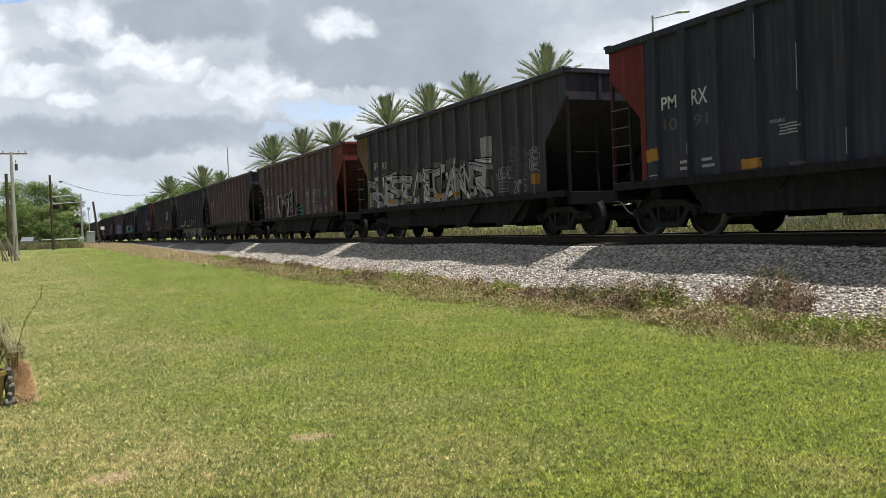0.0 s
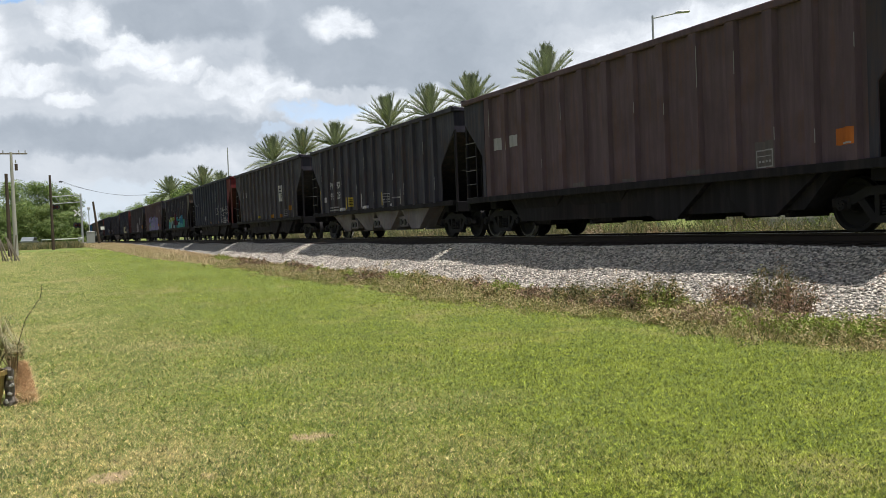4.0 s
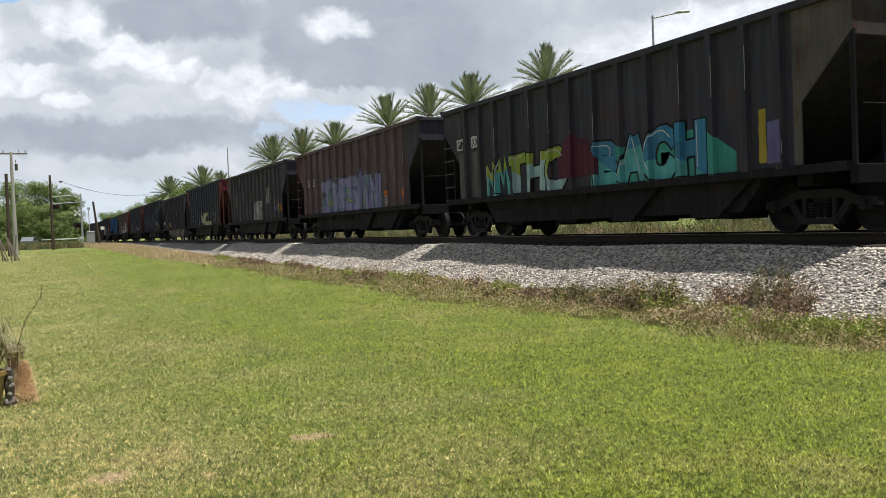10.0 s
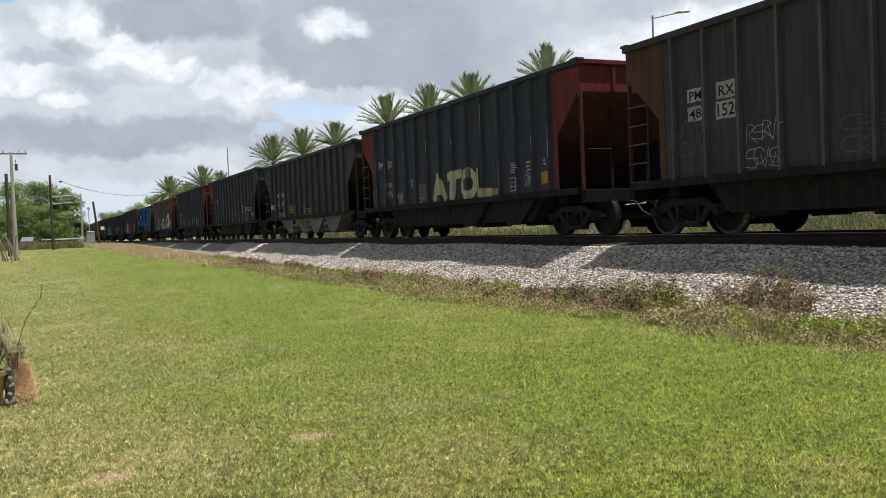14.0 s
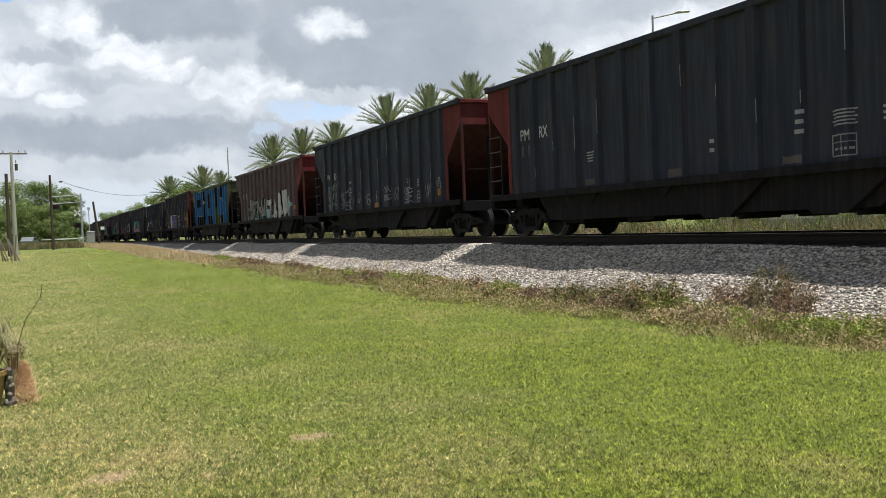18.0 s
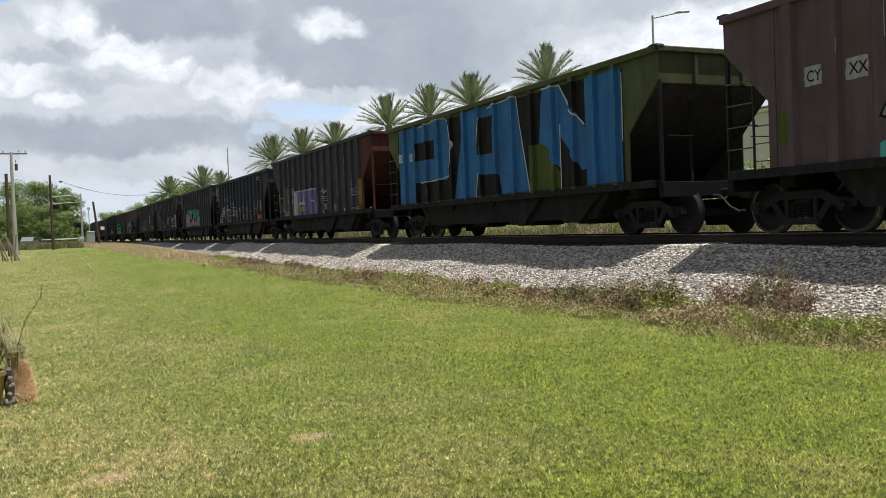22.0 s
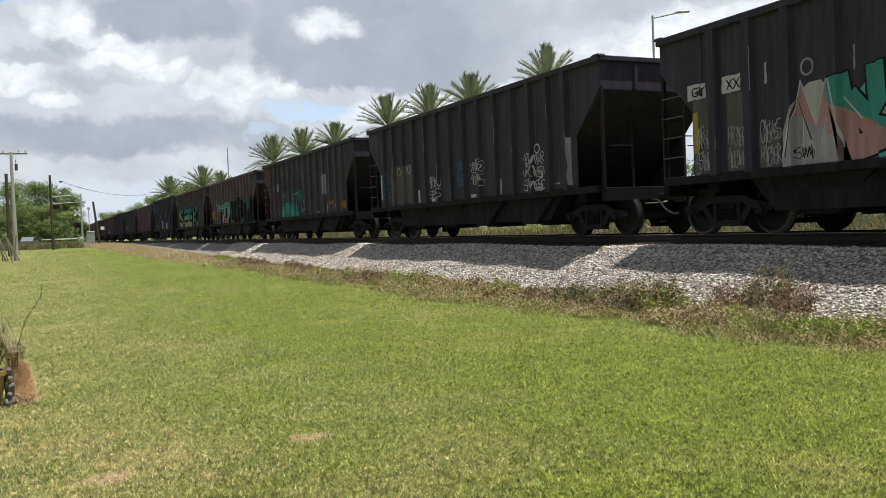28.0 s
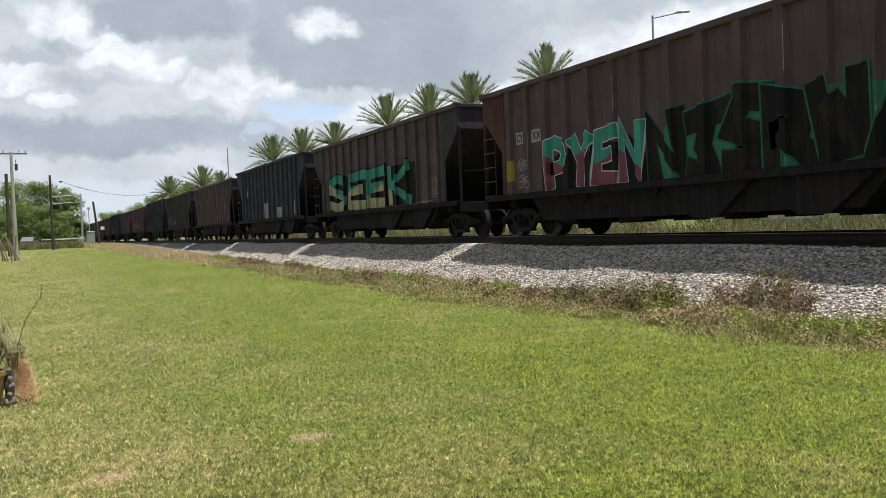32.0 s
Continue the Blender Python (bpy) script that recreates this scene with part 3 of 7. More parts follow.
def weed_bush(x, y, height, width, seed, mat, label, stalks=70, leaves=64):
    """A shrubby weed: many branching stems, each with small leaves."""
    rg = np.random.default_rng(seed)
    z0 = float(max(ground_z(x, y), ballast_z(x, y) if 9.3 < x < 16 else 0))
    stems = bmesh.new()
    v, f = [], []
    for k in range(stalks):
        a, lean = rg.random() * 6.28, rg.random() ** 0.7
        b = Vector((math.cos(a) * width * 0.25 * rg.random(), math.sin(a) * width * 0.5 * rg.random(), 0))
        t = b + Vector((math.cos(a) * width * 0.3 * lean, math.sin(a) * width * 0.5 * lean, height * (0.55 + 0.45 * rg.random()) * (1 - 0.35 * lean)))
        tube(stems, b, t, 0.006, 0.002, 4)
        for j in range(leaves):
            p = b.lerp(t, 0.15 + 0.85 * rg.random()) + Vector(rg.normal(0, 0.035, 3))
            d, e = Vector(rg.normal(0, 1, 3)).normalized(), Vector(rg.normal(0, 1, 3)).normalized()
            s = (0.011 + 0.018 * rg.random()) * (1 + y / 32)
            i = len(v)
            v += [p - d * s, p + e * s * 0.45, p + d * s, p - e * s * 0.45]
            f.append((i, i + 1, i + 2, i + 3))
    ob = tagged(new("weed_bush"), label, "weed", "weeds by the track")
    ob.location = (x, y, z0 - 0.02)
    part("stalk", stems, BRUSH, ob)
    part("foliage", fast_mesh(np.array([tuple(c) for c in v]), np.array(f)), mat, ob)


weed_bush(9.78, 9.55, 0.78, 0.7, 1, OLIVE, "tall olive and brown weed bush rooted in the stones", 60, 26)
weed_bush(9.72, 10.3, 0.5, 0.7, 5, BRAMBLE, "tall dark reddish-brown weed bush rooted in the stones", 40, 22)
weed_bush(9.62, 9.05, 0.66, 0.7, 9, BRAMBLE, "tall dark reddish-brown weed bush rooted in the stones", 44, 26)
weed_bush(9.05, 11.5, 0.72, 1.2, 2, OLIVE, "low green weed bush at the edge of the stones")
weed_bush(8.75, 11.9, 0.36, 0.8, 14, BRAMBLE, "low dark green weed bush at the edge of the stones")
weed_bush(8.75, 13.0, 0.5, 1.0, 6, OLIVE, "low green weed bush at the edge of the stones")
weed_bush(8.65, 8.35, 0.26, 0.9, 3, LIME, "low yellow-green weed bush at the lawn edge")
weed_bush(9.05, 9.2, 0.24, 0.9, 12, LIME, "low yellow-green weed bush at the lawn edge")
weed_bush(8.75, 7.3, 0.34, 0.9, 15, LIME, "low yellow-green weed bush at the lawn edge")
weed_bush(9.0, 6.7, 0.34, 0.9, 16, WEEDS, "low green weed bush at the lawn edge")
weed_bush(8.4, 10.2, 0.20, 1.0, 17, WEEDS, "flat green weed bush at the lawn edge")
weed_bush(8.8, 14.4, 0.34, 1.0, 18, BRAMBLE, "low dark green weed bush at the edge of the stones")
weed_bush(8.6, 15.8, 0.36, 1.0, 4, WEEDS, "low green weed bush at the edge of the stones")
weed_bush(8.9, 17.9, 0.36, 0.9, 8, WEEDS, "low green weed bush at the edge of the stones")
weed_bush(9.2, 20.4, 0.30, 1.1, 19, WEEDS, "low green weed bush at the edge of the stones")
weed_bush(8.6, 23.5, 0.36, 1.2, 10, BRAMBLE, "dark brownish-green weed bush at the edge of the stones")
weed_bush(8.7, 28.0, 0.34, 1.2, 11, WEEDS, "low green weed bush at the edge of the stones")
# smaller plants in a broken row, thinning towards the crossing
pick = random.Random(23)
row = 7.0
while row < 46:
    row += pick.uniform(0.25, 0.75) * (1 + row / 40)
    kind = pick.choice(("bramble", "green", "green", "dry", "dry", "lime"))
    mat = {"bramble": BRAMBLE, "green": WEEDS, "dry": BRUSH, "lime": LIME}[kind]
    label = {"bramble": "dark brownish-green weed at the edge of the stones", "green": "ragged olive-green weed at the edge of the stones",
             "dry": "dry reddish-brown weed at the edge of the stones", "lime": "low yellow-green weed at the lawn edge"}[kind]
    weed_bush(8.85 + 0.25 * float(wobble(row, 2.0)) + pick.uniform(-0.5, 0.45), row, pick.uniform(0.2, 0.52), pick.uniform(0.5, 1.1), 100 + int(row * 10), mat, label, 26, 46)
row = 9.0
while row < 44:
    row += pick.uniform(0.5, 1.5)
    kind = pick.choice(("green", "green", "green", "lime", "dry"))
    weed_bush(15.75 + pick.uniform(-0.2, 0.6), row, pick.uniform(0.4, 0.85), pick.uniform(0.7, 1.4), 400 + int(row * 10), {"green": OLIVE, "lime": LIME, "dry": BRUSH}[kind],
              {"green": "tall olive weed behind the track", "lime": "sunlit yellow-green weed behind the track", "dry": "dry reddish-brown weed behind the track"}[kind], 24, 40)


# ---- the train ----
# Car space: x across (camera side at -x), y along (far end at +y), z up from the rail top, origin under the middle.
HALF = BODY / 2
SIDE = 1.53          # outer face of the side sheet
ZONE = 1.15          # length of the end bay at each end of a side
POST_PLACES = (-5.68, -4.82, -3.98, -3.08, -2.2, -1.3, -0.4, 0.5, 1.42, 2.36, 3.3, 4.16, 4.98, 5.74)
POSTS = len(POST_PLACES)


def post_at(k):
    """From the near end to the far end of the camera side."""
    return -POST_PLACES[k]


STYLES = {           # post: half base, half top, depth; height of the top; bottom of the side
    "stake": dict(base=0.034, top=0.030, deep=0.09, high=3.88, low=1.04),
    "panel": dict(base=0.15, top=0.10, deep=0.085, high=3.98, low=1.06),
    "mid": dict(base=0.15, top=0.10, deep=0.085, high=3.84, low=1.06),
    "plate": dict(base=0.12, top=0.085, deep=0.10, high=3.8, low=1.06),
    "tall": dict(base=0.12, top=0.085, deep=0.10, high=3.9, low=1.06),
    "low": dict(base=0.09, top=0.07, deep=0.10, high=3.72, low=1.06),
}
MESHES = {}


def cached(key, make):
    if key not in MESHES:
        me = make()
        MESHES[key] = mesh_of(me) if isinstance(me, bmesh.types.BMesh) else me
    return MESHES[key]


def side_outline(st):
    """Side sheet: full height between the end bays, cut away under the slope sheet at both ends."""
    hi, lo, a, c = st["high"], st["low"], HALF, HALF - 0.98
    return [(-c, lo), (c, lo), (c, hi - 1.62), (a, hi - 0.66), (a, hi), (-a, hi), (-a, hi - 0.66), (-c, hi - 1.62)]


def side_sheet(st):
    return slab(bmesh.new(), side_outline(st), 0, -SIDE, -SIDE + 0.012)


def side_post(st):
    b, t, d = st["base"], st["top"], st["deep"]
    bm = bmesh.new()
    x = -SIDE - 0.0005
    slab(bm, [(x, -b), (x, b), (x - d, t), (x - d, -t)], 2, st["low"] + 0.02, st["high"] - 0.12)
    return bm


def worn_edge(length):
    """A bright worn line along the corner of a post, its sky glint painted in."""
    return boxes(((-0.003, -0.007, 0.0), (0.002, 0.007, length)))


def wheelset():
    """Two wheels with flanges and dished plates on one axle, with bearing caps; it rolls about x."""
    bm = bmesh.new()
    prof = [(0.0, 0.80), (0.085, 0.80), (0.10, 0.795), (0.11, 0.765), (0.16, 0.735), (0.34, 0.755), (0.375, 0.81), (0.432, 0.81), (0.44, 0.80), (0.452, 0.712), (0.475, 0.705), (0.475, 0.685), (0.40, 0.680),
            (0.365, 0.695), (0.33, 0.70), (0.15, 0.685), (0.11, 0.67), (0.0, 0.67)]
    seg = 28
    for side in (-1, 1):
        rings = []
        for r, xx in prof:
            rings.append([bm.verts.new((side * xx, r * math.cos(2 * math.pi * k / seg), r * math.sin(2 * math.pi * k / seg))) for k in range(seg)] if r > 0 else None)
        for p, q in zip(rings, rings[1:]):
            if p is None or q is None:
                continue
            for k in range(seg):
                j = (k + 1) % seg
                bm.faces.new((p[k], p[j], q[j], q[k]))
        tube(bm, (side * 0.78, 0, 0), (side * 1.10, 0, 0), 0.075, seg=12)
        tube(bm, (side * 1.08, 0, 0), (side * 1.145, 0, 0), 0.095, 0.08, 12)
        for k in range(3):
            a = 2 * math.pi * k / 3
            tube(bm, (side * 1.14, 0.045 * math.cos(a), 0.045 * math.sin(a)), (side * 1.165, 0.045 * math.cos(a), 0.045 * math.sin(a)), 0.016, seg=6)
    tube(bm, (-0.69, 0, 0), (0.69, 0, 0), 0.08, seg=12)
    bmesh.ops.recalc_face_normals(bm, faces=bm.faces[:])
    return bm


def tread_ring():
    """Polished rim face of a wheel."""
    bm = bmesh.new()
    seg = 28
    inner = [bm.verts.new((0, 0.395 * math.cos(2 * math.pi * k / seg), 0.395 * math.sin(2 * math.pi * k / seg))) for k in range(seg)]
    outer = [bm.verts.new((0, 0.432 * math.cos(2 * math.pi * k / seg), 0.432 * math.sin(2 * math.pi * k / seg))) for k in range(seg)]
    for k in range(seg):
        j = (k + 1) % seg
        bm.faces.new((inner[k], inner[j], outer[j], outer[k]))
    r = bmesh.ops.extrude_face_region(bm, geom=bm.faces[:])
    for v in r["geom"]:
        if isinstance(v, bmesh.types.BMVert):
            v.co.x -= 0.006
    bmesh.ops.recalc_face_normals(bm, faces=bm.faces[:])
    return bm


def tread_band():
    """Polished running face round a wheel."""
    bm = bmesh.new()
    seg = 28
    rings = [[bm.verts.new((x, r * math.cos(2 * math.pi * k / seg), r * math.sin(2 * math.pi * k / seg))) for k in range(seg)] for x, r in ((-0.808, 0.4335), (-0.80, 0.4425), (-0.716, 0.4535))]
    for p, q in zip(rings, rings[1:]):
        for k in range(seg):
            bm.faces.new((p[k], p[(k + 1) % seg], q[(k + 1) % seg], q[k]))
    bmesh.ops.recalc_face_normals(bm, faces=bm.faces[:])
    return bm


def side_frame():
    """Cast truck side frame: arched top, two windows, spring opening, journal boxes."""
    bm = bmesh.new()
    x0, x1 = -1.06, -0.93
    top = [(-1.12, 0.42), (-1.12, 0.55), (-0.72, 0.60), (-0.46, 0.72), (0.46, 0.72), (0.72, 0.60), (1.12, 0.55), (1.12, 0.42), (0.70, 0.45), (0.42, 0.58), (-0.42, 0.58), (-0.70, 0.45)]
    slab(bm, top, 0, x0, x1)
    slab(bm, [(-0.72, 0.60), (-0.58, 0.62), (-0.28, 0.22), (-0.40, 0.17)], 0, x0 + 0.01, x1 - 0.01)
    slab(bm, [(0.72, 0.60), (0.40, 0.17), (0.28, 0.22), (0.58, 0.62)], 0, x0 + 0.01, x1 - 0.01)
    slab(bm, [(-0.42, 0.15), (0.42, 0.15), (0.36, 0.26), (-0.36, 0.26)], 0, x0 - 0.02, x1 + 0.02)
    for s in (-1, 1):
        box(bm, (x0 + 0.01, s * 0.30 - 0.045, 0.24), (x1 - 0.01, s * 0.30 + 0.045, 0.62), 0.01)
        box(bm, (x0 - 0.03, s * 0.89 - 0.13, 0.36), (x1 + 0.02, s * 0.89 + 0.13, 0.58), 0.03)
    return bm


def coil_spring():
    """One wire wound in a helix."""
    bm = bmesh.new()
    turns, per, sec = 5, 10, 5
    last = None
    for k in range(turns * per + 1):
        a = 2 * math.pi * k / per
        c = Vector((-1.0 + 0.06 * math.cos(a), 0.06 * math.sin(a), 0.27 + 0.24 * k / (turns * per)))
        out = Vector((math.cos(a), math.sin(a), 0))
        ring = [bm.verts.new(c + (out * math.cos(2 * math.pi * j / sec) + Vector((0, 0, 1)) * math.sin(2 * math.pi * j / sec)) * 0.016) for j in range(sec)]
        if last:
            for j in range(sec):
                bm.faces.new((last[j], last[(j + 1) % sec], ring[(j + 1) % sec], ring[j]))
        last = ring
    bmesh.ops.recalc_face_normals(bm, faces=bm.faces[:])
    return bm


def hopper_chute(y, st):
    """One outlet bay: sloped sheets gathering to a narrow door frame."""
    bm = bmesh.new()
    z1 = st["low"] + 0.04
    for lo, hi in ((-1.42, -0.24), (0.24, 1.42)):
        a = [(lo, -1.35, z1), (hi, -1.35, z1), (hi, 1.35, z1), (lo, 1.35, z1)]
        b = [(lo + 0.25, -0.34, 0.32), (hi, -0.34, 0.32), (hi, 0.30, 0.32), (lo + 0.25, 0.30, 0.32)]
        va, vb = [bm.verts.new(p) for p in a], [bm.verts.new(p) for p in b]
        for k in range(4):
            j = (k + 1) % 4
            bm.faces.new((va[k], va[j], vb[j], vb[k]))
        bm.faces.new(va)
        bm.faces.new(vb[::-1])
    bmesh.ops.recalc_face_normals(bm, faces=bm.faces[:])
    return bm


def chute_door():
    bm = bmesh.new()
    for lo, hi in ((-1.20, -0.28),):
        slab(bm, [(0.33, 0.28), (0.37, 0.29), (1.0, 0.92), (0.96, 0.95)], 0, lo, hi)
        box(bm, (lo - 0.02, 0.30, 0.28), (hi + 0.02, 0.40, 0.36), 0.01)
        for x in (lo + 0.08, hi - 0.16):
            box(bm, (x, 0.36, 0.34), (x + 0.08, 0.46, 0.56), 0.01)
    return bm


def ladder(high, low):
    """Two stiles; the rungs are pieces of their own."""
    bm = bmesh.new()
    for y in (0.0, 0.60):
        box(bm, (-0.012, y - 0.015, low), (0.012, y + 0.015, high), 0.004)
    return bm


def rung():
    bm = bmesh.new()
    tube(bm, (-0.015, 0.0, 0), (-0.015, 0.60, 0), 0.013, seg=6)
    return bm


def coupler():
    """Shank and knuckle head, reaching half way over the gap."""
    bm = bmesh.new()
    box(bm, (-0.075, -0.15, 0.74), (0.075, 0.52, 0.90), 0.02)
    box(bm, (-0.16, 0.50, 0.68), (0.14, 0.80, 0.96), 0.05)
    box(bm, (0.05, 0.70, 0.70), (0.17, 0.90, 0.93), 0.04)
    tube(bm, (-0.05, 0.84, 0.66), (-0.05, 0.84, 0.98), 0.035, seg=8)
    return bm


def air_hose():
    bm = bmesh.new()
    pts = [Vector((0.28, -0.1, 0.78)), Vector((0.29, 0.25, 0.74)), Vector((0.29, 0.5, 0.52)), Vector((0.27, 0.72, 0.42)), Vector((0.22, 0.82, 0.44))]
    for p, q in zip(pts, pts[1:]):
        tube(bm, p, q, 0.025, seg=6)
    return bm


def cut_lever():
    bm = bmesh.new()
    pts = [Vector((-1.45, 0.06, 0.98)), Vector((-1.38, 0.16, 0.78)), Vector((-1.2, 0.18, 0.86)), Vector((-0.2, 0.22, 0.86)), Vector((-0.1, 0.5, 0.98))]
    for p, q in zip(pts, pts[1:]):
        tube(bm, p, q, 0.016, seg=6)
    return bm


def brake_wheel():
    bm = bmesh.new()
    seg = 20
    for k in range(seg):
        a, b = 2 * math.pi * k / seg, 2 * math.pi * (k + 1) / seg
        tube(bm, (0.28 * math.cos(a), 0, 0.28 * math.sin(a)), (0.28 * math.cos(b), 0, 0.28 * math.sin(b)), 0.014, seg=5)
    for k in range(4):
        a = math.pi * k / 2
        tube(bm, (0, 0, 0), (0.28 * math.cos(a), 0, 0.28 * math.sin(a)), 0.012, seg=5)
    tube(bm, (0, -0.12, 0), (0, 0.03, 0), 0.03, seg=8)
    return bm


RUNG = plain("worn_rung", (0.08, 0.075, 0.072), 0.5, 0.3, 0.4, 12)
FLIP = Matrix.Rotation(math.pi, 4, "Z")
CARS, WHEELSETS = [], []
wear = random.Random(77)


def hopper_car(style, body, end, label, chute_paint=None, near_end=None):
    """One open-top coal hopper on two trucks."""
    st = STYLES[style]
    hi, lo = st["high"], st["low"]
    bp = PAINTS[body]
    car = tagged(new("hopper_car"), label, "railway car", "train of coal hoppers")
    for turn, colour in ((Matrix.Identity(4), end), (FLIP, near_end or end)):
        ep = PAINTS[colour]
        # posts in the recessed end get darker paint that holds its shade
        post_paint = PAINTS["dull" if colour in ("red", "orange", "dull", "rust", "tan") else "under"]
        part("side_sheet", cached(("side", style), lambda: side_sheet(st)), bp, car, m=turn)
        for k in range(POSTS):
            part("side_post", cached(("post", style), lambda: side_post(st)), PAINTS["stake"] if style == "stake" else bp, car, m=turn @ Matrix.Translation((0, post_at(k), 0)))
            # pale strips paint the glint on worn post edges of the camera side
            if style != "stake" and turn is not FLIP and len(CARS) < 26 and wear.random() < 0.75:
                length = wear.choice((0.22, 0.4, 0.75))
                part("worn_edge", cached(("worn", length), lambda: worn_edge(length)), PAINTS["worn"], car, "thin bright worn edge with its glint painted in",
                     m=Matrix.Translation((-SIDE - st["deep"] - 0.001, post_at(k) - st["top"] + 0.004, wear.uniform(lo + 0.1, hi - 1.0))))
        part("top_chord", cached(("chord", style), lambda: boxes(((-SIDE - 0.10, -HALF - 0.02, hi - 0.13), (-SIDE + 0.06, HALF + 0.02, hi)), bevel=0.015)), bp, car, m=turn)
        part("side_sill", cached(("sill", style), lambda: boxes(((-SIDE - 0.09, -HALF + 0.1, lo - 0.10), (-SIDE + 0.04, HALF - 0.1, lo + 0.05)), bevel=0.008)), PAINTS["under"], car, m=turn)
        # the end at +y (turned: at -y)
        for s in (-1, 1):
            part("end_bay_panel", cached(("bay", style, s), lambda: slab(bmesh.new(), [(p[0] if s > 0 else p[0], p[1]) for p in
                 ([(HALF - ZONE, lo + 0.02), (HALF - 0.985, lo + 0.02), (HALF - 0.985, hi - 1.61), (HALF - 0.004, hi - 0.65), (HALF - 0.004, hi - 0.13), (HALF - ZONE, hi - 0.13)])],
                 0, s * SIDE - (0.012 if s < 0 else 0.002), s * SIDE + (0.002 if s < 0 else 0.012))), ep, car, m=turn)
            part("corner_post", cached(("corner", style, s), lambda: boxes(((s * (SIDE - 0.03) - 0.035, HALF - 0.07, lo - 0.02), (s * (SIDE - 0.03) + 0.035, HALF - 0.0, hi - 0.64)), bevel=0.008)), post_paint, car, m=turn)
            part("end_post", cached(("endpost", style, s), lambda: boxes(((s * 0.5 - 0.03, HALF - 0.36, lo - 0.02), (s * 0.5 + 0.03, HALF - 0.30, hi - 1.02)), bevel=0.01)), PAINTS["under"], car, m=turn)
            part("grab_iron", cached(("grab", style, s), lambda: tube(bmesh.new(), (s * 0.75, HALF + 0.05, lo + 0.9), (s * 1.4, HALF + 0.05, lo + 0.9), 0.012, seg=6)), STEEL, car, m=turn)
        part("end_sheet", cached(("end", style), lambda: boxes(((-SIDE + 0.012, HALF - 0.02, hi - 0.72), (SIDE - 0.012, HALF - 0.006, hi - 0.02)))), ep, car, m=turn)
        for s in (-0.62, 0.62):
            part("end_rib", cached(("endrib", style, s), lambda: boxes(((s - 0.05, HALF - 0.005, hi - 0.72), (s + 0.05, HALF + 0.05, hi - 0.13)), bevel=0.015)), ep, car, m=turn)
        part("end_chord", cached(("endchord", style), lambda: boxes(((-SIDE - 0.05, HALF - 0.06, hi - 0.12), (SIDE + 0.05, HALF + 0.07, hi - 0.006)), bevel=0.02)), ep, car, m=turn)
        for s in (-1, 1):
            part("corner_cap", cached(("cap", s, hi), lambda: slab(bmesh.new(), [(HALF + 0.08, hi - 0.02), (HALF + 0.05, hi + 0.025), (HALF - 0.12, hi + 0.03), (HALF - 0.32, hi - 0.02)], 0, s * SIDE - 0.09, s * SIDE + 0.09)), PAINTS['coal'], car, m=turn)
        # slope sheet: darkened red or grey, the shade of the recess put into colour
        part("slope_sheet", cached(("slope", style), lambda: slab(bmesh.new(), [(HALF - 0.01, hi - 0.70), (HALF - 0.01, hi - 0.74), (HALF - 2.45, lo + 0.02), (HALF - 2.45, lo + 0.06)], 0, -SIDE + 0.014, SIDE - 0.014)), PAINTS["shade_red" if post_paint is PAINTS["dull"] else "shade_grey"], car, m=turn)
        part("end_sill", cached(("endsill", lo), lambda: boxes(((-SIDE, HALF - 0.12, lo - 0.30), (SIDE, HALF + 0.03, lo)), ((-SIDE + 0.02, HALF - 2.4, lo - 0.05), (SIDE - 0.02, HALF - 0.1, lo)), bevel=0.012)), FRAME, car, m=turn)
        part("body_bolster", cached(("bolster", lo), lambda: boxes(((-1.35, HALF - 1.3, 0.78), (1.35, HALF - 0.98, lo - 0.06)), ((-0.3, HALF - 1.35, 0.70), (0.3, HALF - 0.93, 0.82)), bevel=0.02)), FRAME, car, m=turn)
        part("coupler", cached("coupler", coupler), RUSTY, car, m=turn @ Matrix.Translation((0, HALF, 0)))
        part("air_hose", cached("hose", air_hose), RUBBER, car, m=turn @ Matrix.Translation((0, HALF, 0)))
        part("cut_lever", cached("lever", cut_lever), SHINY, car, m=turn @ Matrix.Translation((0, HALF, 0)))
        # ladders: side of the camera at this end
        for y in (HALF - 0.66,):
            ld = part("ladder", cached(("ladder", style), lambda: ladder(hi - 1.3, lo - 0.1)), PAINTS["shade_grey"], car, m=turn @ Matrix.Translation((-SIDE - 0.03, y, 0)))
            for k in range(5):
                part("rung", cached("rung", rung), RUNG, ld, m=Matrix.Translation((0, 0, lo + 0.05 + k * 0.38)))
        truck = part("truck", cached("truck", lambda: boxes(((-1.0, -0.17, 0.50), (1.0, 0.17, 0.70)), ((-0.95, -0.12, 0.34), (0.95, 0.12, 0.5)), bevel=0.02)), STEEL, car, "dark cast-steel two-axle truck",
                     m=turn @ Matrix.Translation((0, HALF - 1.14, 0)))
        for t2 in (Matrix.Identity(4), FLIP):
            part("side_frame", cached("frame", side_frame), STEEL, truck, m=t2)
            for dy in (-0.14, 0.01, 0.16):
                part("coil_spring", cached("spring", coil_spring), STEEL, truck, m=t2 @ Matrix.Translation((0, dy, 0)))
        for yy in (-0.89, 0.89):
            ws = part("wheelset", cached("wheelset", wheelset), STEEL, truck, m=Matrix.Translation((0, yy, 0.44)))
            WHEELSETS.append(ws)
            part("wheel_tread", cached("treadband", tread_band), TREAD, truck, "polished wheel tread", m=Matrix.Translation((0, yy, 0.44)))
            part("wheel_rim", cached("rim", tread_ring), RIM, truck, "worn steel rim", m=Matrix.Translation((-0.812, yy, 0.44)))
